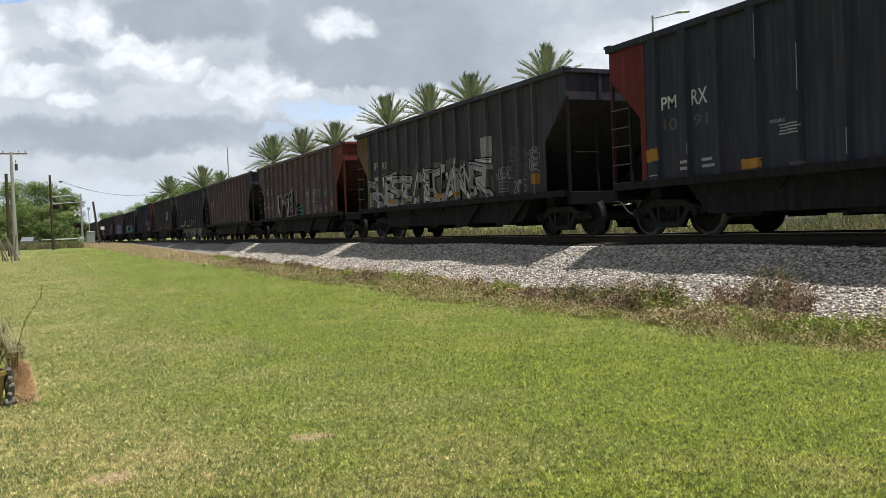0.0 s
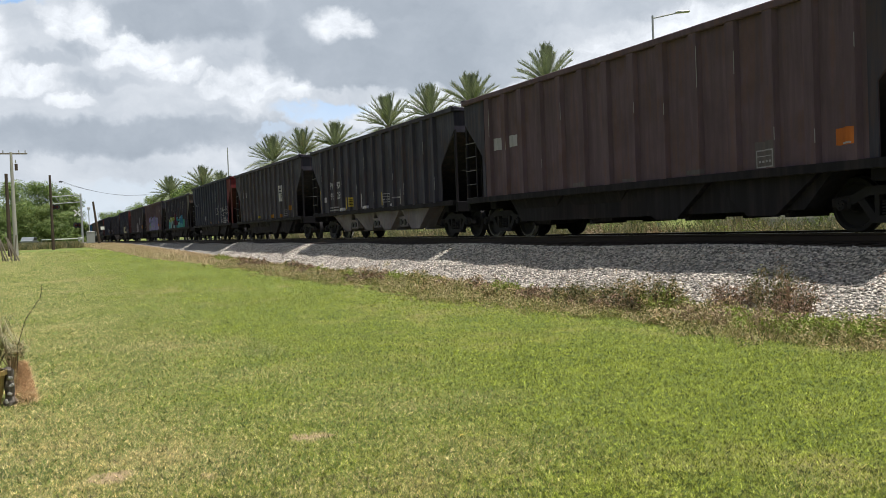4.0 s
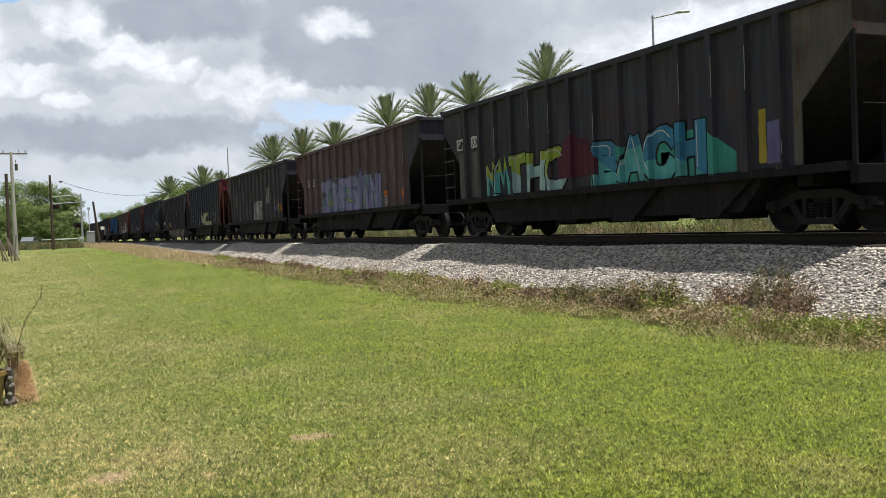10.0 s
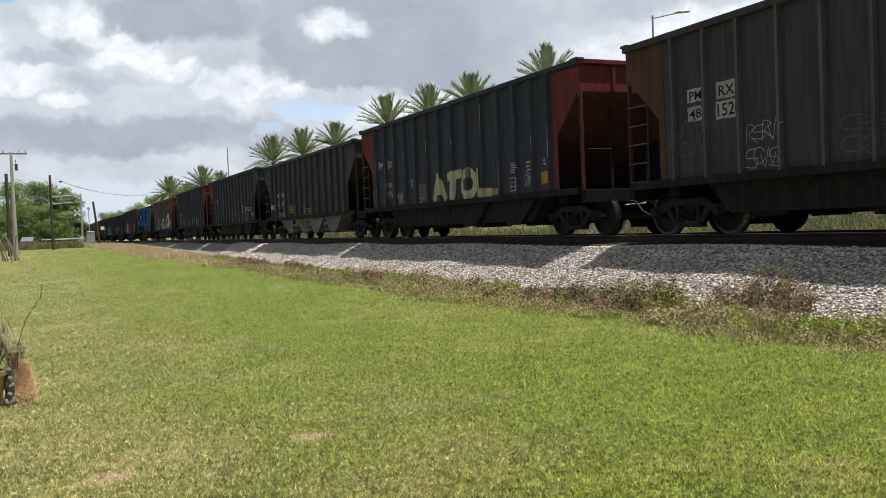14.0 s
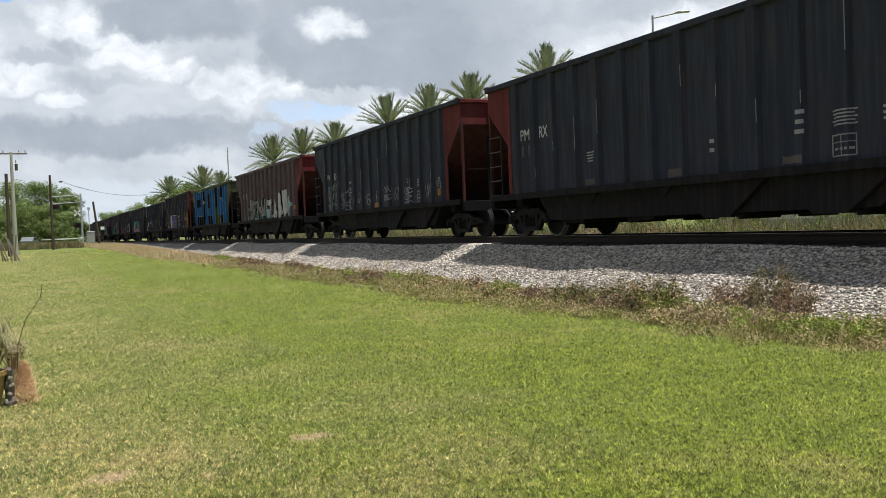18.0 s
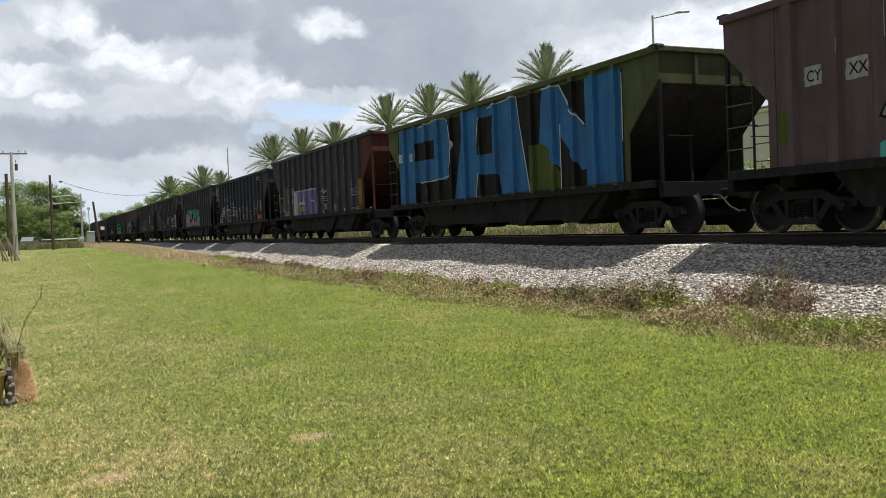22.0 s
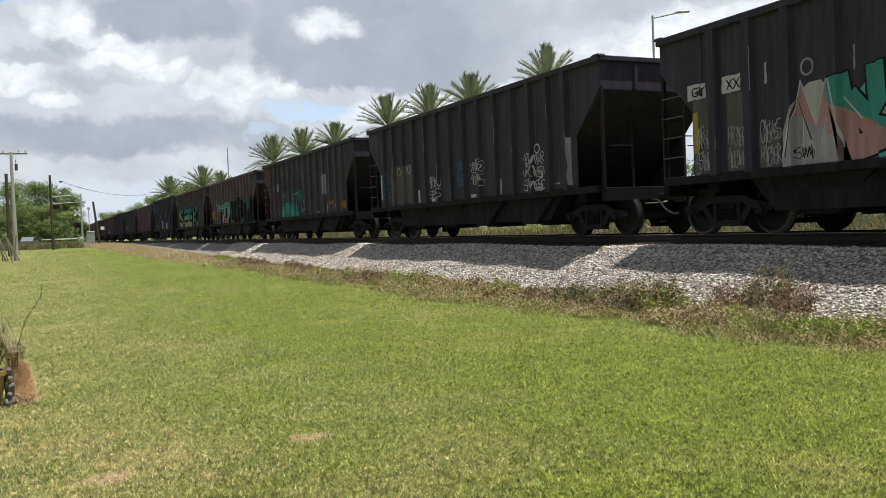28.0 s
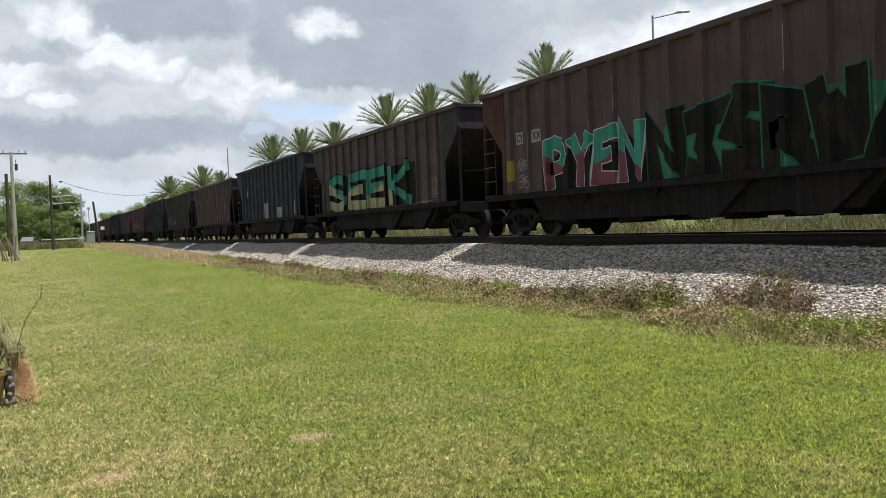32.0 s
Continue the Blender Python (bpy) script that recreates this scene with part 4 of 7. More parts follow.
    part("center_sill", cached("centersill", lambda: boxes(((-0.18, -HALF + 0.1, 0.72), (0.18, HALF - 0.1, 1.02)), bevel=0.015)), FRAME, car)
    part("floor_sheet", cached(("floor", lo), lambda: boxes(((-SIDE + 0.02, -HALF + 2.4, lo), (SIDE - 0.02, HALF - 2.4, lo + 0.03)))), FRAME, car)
    # the shade below the car is in the colour of chutes and trough
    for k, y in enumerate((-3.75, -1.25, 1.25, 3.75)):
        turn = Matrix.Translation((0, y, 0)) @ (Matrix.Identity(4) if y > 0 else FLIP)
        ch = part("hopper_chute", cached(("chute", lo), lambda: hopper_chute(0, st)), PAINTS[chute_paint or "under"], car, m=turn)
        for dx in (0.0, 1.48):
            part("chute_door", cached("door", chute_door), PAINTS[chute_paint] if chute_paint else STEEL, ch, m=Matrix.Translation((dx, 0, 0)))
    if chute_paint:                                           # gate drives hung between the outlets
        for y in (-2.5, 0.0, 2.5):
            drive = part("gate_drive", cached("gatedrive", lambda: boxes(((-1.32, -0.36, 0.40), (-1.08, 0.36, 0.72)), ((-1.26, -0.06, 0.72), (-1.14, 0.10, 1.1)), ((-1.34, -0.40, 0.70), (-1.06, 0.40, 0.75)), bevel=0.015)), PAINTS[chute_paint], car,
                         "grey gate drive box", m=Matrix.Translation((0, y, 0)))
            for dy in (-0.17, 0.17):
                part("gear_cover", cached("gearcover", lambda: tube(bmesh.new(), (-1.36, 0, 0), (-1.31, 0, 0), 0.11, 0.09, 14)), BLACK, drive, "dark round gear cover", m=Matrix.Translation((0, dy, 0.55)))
    # wide trough: chutes merge with it into one dark band
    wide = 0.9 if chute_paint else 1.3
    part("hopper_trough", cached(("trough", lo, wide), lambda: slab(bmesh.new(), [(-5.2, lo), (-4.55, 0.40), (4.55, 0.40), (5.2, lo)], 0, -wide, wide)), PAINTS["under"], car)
    part("brake_wheel", cached("brakewheel", brake_wheel), BLACK, car, m=Matrix.Translation((0.95, -HALF - 0.16, 3.3)))
    bm = bmesh.new()
    tube(bm, (-0.75, HALF - 0.55, 1.4), (-0.25, HALF - 0.55, 1.4), 0.14, seg=12)
    tube(bm, (-0.95, HALF - 0.55, 1.4), (-0.75, HALF - 0.55, 1.4), 0.04, seg=8)
    part("brake_cylinder", cached("cylinder", lambda: bm), FRAME, car)
    CARS.append(car)
    car["style"] = style
    return car


# ---- paint, lettering and graffiti on the camera side of the cars ----
def on_side(bm, car, lift=0.004):
    """Lay a flat shape, given as (across, up) in x and y, on the side: fold it over the posts."""
    st = STYLES[car["style"]]
    for v in bm.verts:
        v.co = Vector((v.co.z, -v.co.x, v.co.y))           # a third number lifts one stroke over another
    ys = [v.co.y for v in bm.verts]
    if not ys:
        return bm
    b, t, d = st["base"], st["top"], st["deep"]
    for z in (st["high"] - 0.15, st["high"] - 0.152):
        bmesh.ops.bisect_plane(bm, geom=bm.verts[:] + bm.edges[:] + bm.faces[:], plane_co=(0, 0, z), plane_no=(0, 0, 1), dist=1e-4)
    for k in range(POSTS):
        p = post_at(k)
        if min(ys) < p + b and max(ys) > p - b:
            for c in (p - b, p - t, p + t, p + b):
                bmesh.ops.bisect_plane(bm, geom=bm.verts[:] + bm.edges[:] + bm.faces[:], plane_co=(0, c, 0), plane_no=(0, 1, 0), dist=1e-4)
    for v in bm.verts:
        e = min(abs(v.co.y - post_at(k)) for k in range(POSTS))
        out = 0.0 if e >= b else d if e <= t else d * (b - e) / (b - t)
        if abs(v.co.y) > HALF - ZONE - 0.02:                # the end bay stands proud of the side sheet
            out = max(out, 0.0135)
        if v.co.z > st["high"] - 0.15 or v.co.z < st["low"] + 0.02:
            out = max(out, 0.101)
        v.co.x = -SIDE - out - lift - v.co.x
    return bm


def decal(car, bm, colour, lift=0.004, name="graffiti", label=""):
    if bm.faces:
        part(name, on_side(bm, car, lift), SPRAY[colour] if colour in SPRAY else colour, car, label)
    else:
        bm.free()


def poly(bm, pts, over=0.0):
    bm.faces.new([bm.verts.new((x, y, over)) for x, y in pts])


# every rectangle: left edge, right edge (metres from the middle, growing to the right), bottom, top
def patch(car, l, r, z0, z1, colour, label="", name="paint_patch", ragged=0.01, lift=0.003):
    rg = random.Random(int(abs(l) * 997) + int(z0 * 131))
    if colour in ("white", "silver") and 0.25 < r - l < 0.8 and z1 - z0 < 0.8:
        l, r = between_posts(car, l, r)
    pts = []
    for a, b in (((l, z0), (r, z0)), ((r, z0), (r, z1)), ((r, z1), (l, z1)), ((l, z1), (l, z0))):
        for k in range(5):
            f = k / 5
            pts.append((a[0] + (b[0] - a[0]) * f + rg.uniform(-ragged, ragged), a[1] + (b[1] - a[1]) * f + rg.uniform(-ragged, ragged)))
    bm = bmesh.new()
    poly(bm, pts)
    decal(car, bm, colour, lift, name, label)


def glyphs(text, bold=0.0):
    """Flat mesh of a text in the built-in font, scaled to the unit square."""
    cu = bpy.data.curves.new("text", "FONT")
    cu.body, cu.offset, cu.resolution_u = text, bold, 3
    ob = bpy.data.objects.new("text", cu)
    me = bpy.data.meshes.new_from_object(ob)
    bpy.data.objects.remove(ob)
    bm = bmesh.new()
    bm.from_mesh(me)
    bpy.data.meshes.remove(me)
    xs, ys = [v.co.x for v in bm.verts], [v.co.y for v in bm.verts]
    x0, x1, y0, y1 = min(xs), max(xs), min(ys), max(ys)
    return bm, (x0, x1, y0, y1)


def between_posts(car, l, r):
    """Shift, and narrow if need be, a stencil so that it stands on one flat panel."""
    st = STYLES[car["style"]]
    edges = [-6.75] + sorted(-post_at(k) for k in range(POSTS)) + [6.75]
    mid = (l + r) / 2
    gaps = [(a + st["base"] + 0.01, b - st["base"] - 0.02 - st["deep"] * 0.9) for a, b in zip(edges, edges[1:])]
    a, b = min(gaps, key=lambda g: abs((g[0] + g[1]) / 2 - mid))
    half = min((r - l) / 2, (b - a) / 2)
    mid = min(max(mid, a + half), b - half)
    return mid - half, mid + half


def lettering(car, text, l, r, z0, z1, colour="white", bold=0.012, name="lettering", lift=0.005, box=None, label=""):
    bm, (x0, x1, y0, y1) = glyphs(text, bold)
    if box:
        x0, x1, y0, y1 = box
    elif name in ("lettering", "graffiti_tag") and r - l < 1.0:
        l, r = between_posts(car, l, r)
    for v in bm.verts:
        v.co = Vector((l + (v.co.x - x0) / (x1 - x0) * (r - l), z0 + (v.co.y - y0) / (y1 - y0) * (z1 - z0), 0))
    decal(car, bm, colour, lift, name, label)
    return x0, x1, y0, y1


def text_bars(car, l, r, z0, z1, rows=4, colour="silver", seed=0):
    """Small print too fine to read: plain bars."""
    rg = random.Random(seed + int(abs(l) * 100))
    bm = bmesh.new()
    step = (z1 - z0) / rows
    for k in range(rows):
        a, b = l + rg.uniform(0, 0.12) * (r - l), r - rg.uniform(0, 0.15) * (r - l)
        z = z0 + k * step
        poly(bm, [(a, z + step * 0.25), (b, z + step * 0.25), (b, z + step * 0.7), (a, z + step * 0.7)])
    decal(car, bm, colour, 0.005, "small_print")


def data_panel(car, l, r, z0, z1, colour="silver"):
    """White-lined inspection panel."""
    bm = bmesh.new()
    w = 0.022
    for a, b, c, d in ((l, r, z0, z0 + w), (l, r, z1 - w, z1), (l, l + w, z0, z1), (r - w, r, z0, z1), ((l + r) / 2, (l + r) / 2 + w * 0.7, z0, z1), (l, r, z0 + (z1 - z0) * 0.62, z0 + (z1 - z0) * 0.62 + w * 0.6)):
        poly(bm, [(a, c), (b, c), (b, d), (a, d)])
    for k in range(5):
        x = l + (r - l) * (0.12 + 0.17 * k)
        poly(bm, [(x, z0 + (z1 - z0) * 0.28), (x + 0.05, z0 + (z1 - z0) * 0.28), (x + 0.05, z0 + (z1 - z0) * 0.4), (x, z0 + (z1 - z0) * 0.4)])
    decal(car, bm, colour, 0.005, "data_panel")


def ribbon(bm, pts, w, over=None):
    """One flat stroke along a line, mitred at its bends."""
    line = [pts[0]]
    for p in pts[1:]:
        if math.hypot(p[0] - line[-1][0], p[1] - line[-1][1]) > 1e-4:
            line.append(p)
    if len(line) < 2:
        return
    over = 0.0003 * (len(bm.faces) % 8) if over is None else over
    dirs = [Vector((q[0] - p[0], q[1] - p[1])).normalized() for p, q in zip(line, line[1:])]
    last = None
    for k, p in enumerate(line):
        a, b = dirs[max(0, k - 1)], dirs[min(len(dirs) - 1, k)]
        mid = a + b
        mid = mid.normalized() if mid.length > 0.3 else a
        nrm = Vector((-mid.y, mid.x)) * (w / 2 / max(0.62, mid.dot(a)))
        end = a * (w * 0.3) * (-1 if k == 0 else 1 if k == len(line) - 1 else 0)
        c = Vector(p) + end
        pair = [bm.verts.new((c.x + nrm.x, c.y + nrm.y, over)), bm.verts.new((c.x - nrm.x, c.y - nrm.y, over))]
        if last:
            bm.faces.new((last[0], last[1], pair[1], pair[0]))
        last = pair


def curve(pts, steps=3):
    """A smooth line through the points."""
    ext = [pts[0]] + list(pts) + [pts[-1]]
    out = [pts[0]]
    for a, b, c, d in zip(ext, ext[1:], ext[2:], ext[3:]):
        for k in range(1, steps + 1):
            t = k / steps
            out.append(tuple(0.5 * (2 * b[i] + (c[i] - a[i]) * t + (2 * a[i] - 5 * b[i] + 4 * c[i] - d[i]) * t * t + (3 * b[i] - a[i] - 3 * c[i] + d[i]) * t ** 3) for i in (0, 1)))
    return out


def tag(car, l, r, z0, z1, colour="white", seed=0, width=0.028, strokes=6, text=""):
    """A quick sprayed scribble of loops and strokes, or a readable word in thin strokes."""
    rg = random.Random(seed * 31 + int(abs(l * 100)))
    bm = bmesh.new()
    h = z1 - z0
    width *= 0.66
    if text:
        w = (r - l) / len(text)
        for k, ch in enumerate(text):
            for line in SKELETON[ch]:
                ribbon(bm, curve([(l + w * (k + 0.1 + 0.8 * x + 0.15 * y), z0 + h * (y + rg.uniform(-0.05, 0.05))) for x, y in line]), width)
        strokes = 0
    rows = 1 if r - l > 2 or width > 0.05 else max(1, round(h / 0.36))
    strokes = max(strokes, 4) if rows > 1 else strokes
    for k in range(strokes * rows):
        c = l + (r - l) * (k % strokes + 0.5) / strokes
        w = (r - l) / strokes * 1.45
        base, step = z0 + h / rows * (k // strokes), h / rows * 1.05
        kind = rg.randrange(5)
        lo, hi = base + step * rg.uniform(0, 0.25), base + step * rg.uniform(0.75, 1.0)
        mid = (lo + hi) / 2
        if kind == 0:
            pts = [(c - w * 0.6, hi - step * rg.uniform(0, 0.3)), (c - w * 0.2, lo), (c + w * 0.1, hi), (c + w * 0.4, lo + step * 0.1), (c + w * 0.7, hi - step * 0.2)]
        elif kind == 1:
            pts = [(c + w * 0.5 * math.cos(a), mid + (hi - lo) / 2 * math.sin(a)) for a in [0.4 + j * 0.8 for j in range(8)]]
        elif kind == 2:
            pts = [(c + w * 0.5, hi - step * 0.05), (c - w * 0.3, hi - step * 0.1), (c - w * 0.5, mid), (c + w * 0.5, mid - step * 0.05), (c + w * 0.3, lo), (c - w * 0.6, lo + step * 0.06)]
        elif kind == 3:
            pts = [(c - w * 0.4, lo), (c - w * 0.3, hi), (c + w * 0.4, hi - step * 0.15), (c - w * 0.2, mid), (c + w * 0.6, lo)]
        else:
            pts = [(c - w * 0.5, mid), (c, hi), (c + w * 0.1, lo), (c + w * 0.45, mid), (c + w * 0.2, hi - step * 0.3)]
        ribbon(bm, curve(pts), width * rg.uniform(0.75, 1.15))
    decal(car, bm, colour, 0.006, "graffiti_tag")


# letter skeletons in a unit square
SKELETON = {
    "A": [[(0.02, 0), (0.42, 1)], [(0.52, 1), (0.98, 0)], [(0.2, 0.34), (0.8, 0.36)]],
    "B": [[(0.08, 0), (0.08, 1)], [(0.08, 1), (0.7, 0.97), (0.85, 0.76), (0.66, 0.56), (0.1, 0.52)], [(0.1, 0.52), (0.85, 0.46), (0.98, 0.22), (0.75, 0.03), (0.08, 0)]],
    "C": [[(1, 0.8), (0.68, 1), (0.22, 0.92), (0, 0.55), (0.08, 0.18), (0.4, 0), (0.8, 0.04), (1, 0.24)]],
    "E": [[(0.95, 1), (0.1, 0.95), (0.08, 0.05), (1, 0)], [(0.1, 0.5), (0.8, 0.53)]],
    "F": [[(0.95, 1), (0.1, 0.95), (0.08, 0)], [(0.1, 0.52), (0.75, 0.55)]],
    "H": [[(0.1, 0), (0.08, 1)], [(0.9, 0), (0.92, 1)], [(0.1, 0.48), (0.9, 0.52)]],
    "K": [[(0.1, 0), (0.08, 1)], [(0.95, 1), (0.18, 0.48), (1, 0)]],
    "L": [[(0.1, 1), (0.1, 0.05), (0.95, 0)]],
    "N": [[(0.08, 0), (0.06, 1), (0.9, 0.04), (0.94, 1)]],
    "O": [[(0.5, 1), (0.1, 0.8), (0.05, 0.25), (0.5, 0), (0.92, 0.22), (0.9, 0.78), (0.5, 1)]],
    "P": [[(0.1, 0), (0.08, 1), (0.75, 0.97), (0.95, 0.72), (0.7, 0.45), (0.12, 0.42)]],
    "R": [[(0.1, 0), (0.08, 1), (0.75, 0.97), (0.95, 0.75), (0.7, 0.5), (0.12, 0.46)], [(0.42, 0.46), (1, 0)]],
    "S": [[(0.95, 0.86), (0.6, 1), (0.15, 0.9), (0.1, 0.64), (0.85, 0.4), (0.92, 0.13), (0.5, 0), (0.03, 0.12)]],
    "T": [[(0, 0.93), (1, 1)], [(0.5, 0.96), (0.48, 0)]],
    "U": [[(0.06, 1), (0.1, 0.25), (0.4, 0.02), (0.75, 0.08), (0.92, 0.3), (0.92, 1)]],
    "Y": [[(0.03, 1), (0.48, 0.5), (0.97, 1)], [(0.5, 0.5), (0.46, 0)]],
    "6": [[(0.85, 1), (0.3, 0.7), (0.08, 0.3), (0.4, 0), (0.9, 0.15), (0.8, 0.48), (0.2, 0.4)]],
    "1": [[(0.3, 0.85), (0.55, 1), (0.55, 0)]], "2": [[(0.05, 0.8), (0.5, 1), (0.9, 0.75), (0.05, 0.02), (1, 0)]],
    "0": [[(0.5, 1), (0.08, 0.7), (0.1, 0.2), (0.5, 0), (0.9, 0.25), (0.9, 0.75), (0.5, 1)]],
    "5": [[(0.9, 1), (0.15, 0.98), (0.12, 0.58), (0.8, 0.55), (0.9, 0.2), (0.45, 0), (0.05, 0.1)]],
}
# angular forms for pieces that cannot be read
FORMS = (
    [[(0.05, 0), (0.15, 0.95), (0.55, 0.45)], [(0.95, 1.05), (0.45, 0.5), (1.05, 0)]],
    [[(0.95, 0.92), (0.1, 1.0), (0.5, 0.55), (0.05, 0.35), (0.95, 0.02)]],
    [[(0.08, 1), (0.2, 0.1), (0.85, 0.2), (0.9, 1.1)], [(0.35, 0.75), (0.65, 0.4)]],
    [[(0, 0.05), (0.3, 1.05), (0.55, 0.3), (0.8, 1.0), (1.05, 0)]],
    [[(0.05, 0.1), (0.12, 1), (0.9, 0.85), (0.75, 0.5), (0.15, 0.45)], [(0.4, 0.45), (1.05, -0.02)]],
    [[(1, 0.95), (0.35, 1), (0.05, 0.6), (0.8, 0.42), (0.85, 0.05), (0.0, 0.08)]],
    [[(0, 0.9), (1.05, 1.02)], [(0.55, 0.95), (0.4, 0.4), (0.75, 0.0), (0.1, 0.06)]],
    [[(0.1, 0), (0.05, 0.95), (0.95, 0.1), (0.9, 1.05)]],
)


def stroke_mesh(strokes, width, floor, split=None):
    """Thick strokes, cut off at the floor; split = (x, z, slope, keep the upper part) keeps one side of a slanted line."""
    bm = bmesh.new()
    for line in strokes:
        ribbon(bm, line, width)
    cuts = [((0, floor, 0), (0, 1, 0), True)]
    if split:
        cuts.append(((split[0], split[1], 0), (split[2], 1, 0), split[3]))
    for place, normal, up in cuts:
        bmesh.ops.bisect_plane(bm, geom=bm.verts[:] + bm.edges[:] + bm.faces[:], plane_co=place, plane_no=normal, clear_outer=not up, clear_inner=up)
    return bm


def sprayed(car, letters, fill, edge, low=None, mid=None, shine=None, rim=0.04, floor=1.11):
    """Letters given as (strokes, width), each over the last: outline, one or two fill colours, thin highlights."""
    for number, (strokes, width) in enumerate(letters):
        turn = 0.6 * math.sin(number * 2.4 + 1)
        z = (mid or 0) + 0.16 * math.sin(number * 1.7)
        x = sum(p[0] for p in strokes[0]) / len(strokes[0])
        for place, line in enumerate(strokes):
            lift = 0.006 + 0.0042 * number + 0.0005 * place
            if edge:
                decal(car, stroke_mesh([line], width + 2 * rim, floor), edge, lift, "graffiti_outline")
            if low:
                decal(car, stroke_mesh([line], width, floor, (x, z, turn, True)), fill, lift + 0.002, "graffiti_letter")
                decal(car, stroke_mesh([line], width, floor, (x, z, turn, False)), low, lift + 0.002, "graffiti_letter")
            elif fill:
                decal(car, stroke_mesh([line], width, floor), fill, lift + 0.002, "graffiti_letter")
            if shine and place < 2:
                off = [(x - width * 0.34, z + width * 0.2) for x, z in line[: max(2, len(line) * 2 // 3)]]
                decal(car, stroke_mesh([off], 0.024, floor), shine, lift + 0.0036, "graffiti_highlight")


def ground_shape(car, l, r, z0, z1, colour, seed, lift=0.003):
    """The ragged cloud of paint behind a piece."""
    rg = random.Random(seed)
    pts = [(l, z0), (r, z0)]
    count = max(5, int((r - l) * 3))
    for k in range(count + 1):
        f = 1 - k / count
        pts.append((l + (r - l) * f, z0 + (z1 - z0) * (0.35 + 0.65 * min(1, 5 * min(f, 1 - f) + 0.15)) * rg.uniform(0.82, 1.06)))
    bm = bmesh.new()
    poly(bm, pts)
    decal(car, bm, colour, lift, "graffiti_ground")


def mural(car, l, r, z0, z1, fill, edge, count, seed, low=None, back=None, shine="white", lean=0.12, thick=0.27):
    """A sprayed piece that cannot be read: angular interlocking forms with a heavy outline and two-colour fill."""
    rg = random.Random(seed)
    h, w = z1 - z0, (r - l) / count
    if back:
        ground_shape(car, l - 0.1, r + 0.1, z0 - 0.02, z1 + 0.05, back, seed)
    letters = []
    order = rg.sample(range(8), 8)
    for k in range(count):
        form = FORMS[order[k % 8]]
        x0, top, bot = l + w * k, z1 - h * rg.uniform(0.02, 0.16), z0 + h * rg.uniform(0, 0.06)
        s = rg.choice((-1, 1)) * lean * w * rg.uniform(0.3, 1)
        lines = [[(x0 + w * (0.06 + 0.88 * x) + s * y + rg.uniform(-0.03, 0.03), bot + (top - bot) * y + rg.uniform(-0.03, 0.03)) for x, y in line] for line in form]
        letters.append((lines, thick * min(w, h) * rg.uniform(0.9, 1.2)))
    sprayed(car, letters, fill, edge, low, z0 + h * 0.5, shine)


def wide_letters(car):
    """P, A and N as high as the side: slabs of blue with dark counters and thin white edges."""
    top, low = 3.55, 1.14
    shapes = {
        "P": [[(-6.2, low), (-4.75, low), (-4.75, top), (-6.2, top)], [(-4.75, 3.02), (-3.4, 3.0), (-2.2, 3.0), (-2.3, 3.3), (-2.65, top), (-4.75, top)],
              [(-3.46, 2.42), (-2.2, 2.42), (-2.12, 2.75), (-2.2, 3.0), (-3.46, 3.0)], [(-4.75, 1.76), (-2.6, 1.74), (-2.3, 1.95), (-2.2, 2.42), (-4.75, 2.45)]],
        "A": [[(-2.12, low), (-0.76, low), (-0.62, 1.72), (-0.56, 2.27), (-0.34, 3.26), (-0.3, top), (-1.35, top)], [(-0.34, 3.26), (0.5, 3.26), (1.6, 3.26), (1.59, top), (-0.3, top)],
              [(0.34, 2.26), (0.58, 1.68), (0.72, low), (2.12, low), (1.75, 2.8), (1.6, 3.26), (0.5, 3.26)], [(-0.62, 1.74), (0.58, 1.68), (0.34, 2.26), (-0.56, 2.27)]],
        "N": [[(2.62, 2.1), (3.56, 1.6), (3.58, 3.52), (2.85, top), (2.75, 3.2)], [(3.58, 2.34), (4.42, 1.5), (4.6, 1.5), (4.6, 2.42), (3.58, 3.52)], [(4.6, low), (5.95, low), (5.95, 3.5), (4.6, 3.5)]],
    }
    for pieces in shapes.values():
        bm = bmesh.new()
        for pts in pieces:
            poly(bm, pts)
        decal(car, bm, "blue", 0.010, "graffiti_letter", "huge blue letter")
    bm = bmesh.new()
    poly(bm, [(2.3, low), (3.54, low), (3.54, 1.5), (3.3, 1.75), (3.05, 2.1), (2.75, 2.26), (2.3, 2.24)])
    decal(car, bm, "moss", 0.0115, "paint_patch", "olive patch")
    for line in ([(-4.6, 3.5), (-3.4, 3.57), (-2.65, 3.56), (-2.25, 3.3), (-2.12, 2.75), (-2.2, 2.2), (-2.45, 1.84), (-3.2, 1.76), (-4.5, 1.75)], [(-0.34, 3.26), (-0.56, 2.27), (-0.76, 1.12)],
                 [(0.05, 3.48), (0.8, 3.54), (1.59, 3.57), (1.72, 2.85), (2.14, 1.12)], [(2.8, 3.55), (3.58, 3.52), (4.0, 2.95), (4.56, 2.5)], [(3.57, 2.6), (3.56, 1.12)], [(5.95, 3.4), (5.93, 2.0)]):
        bm = bmesh.new()
        ribbon(bm, line, 0.035)
        decal(car, bm, "white", 0.0135, "graffiti_outline")


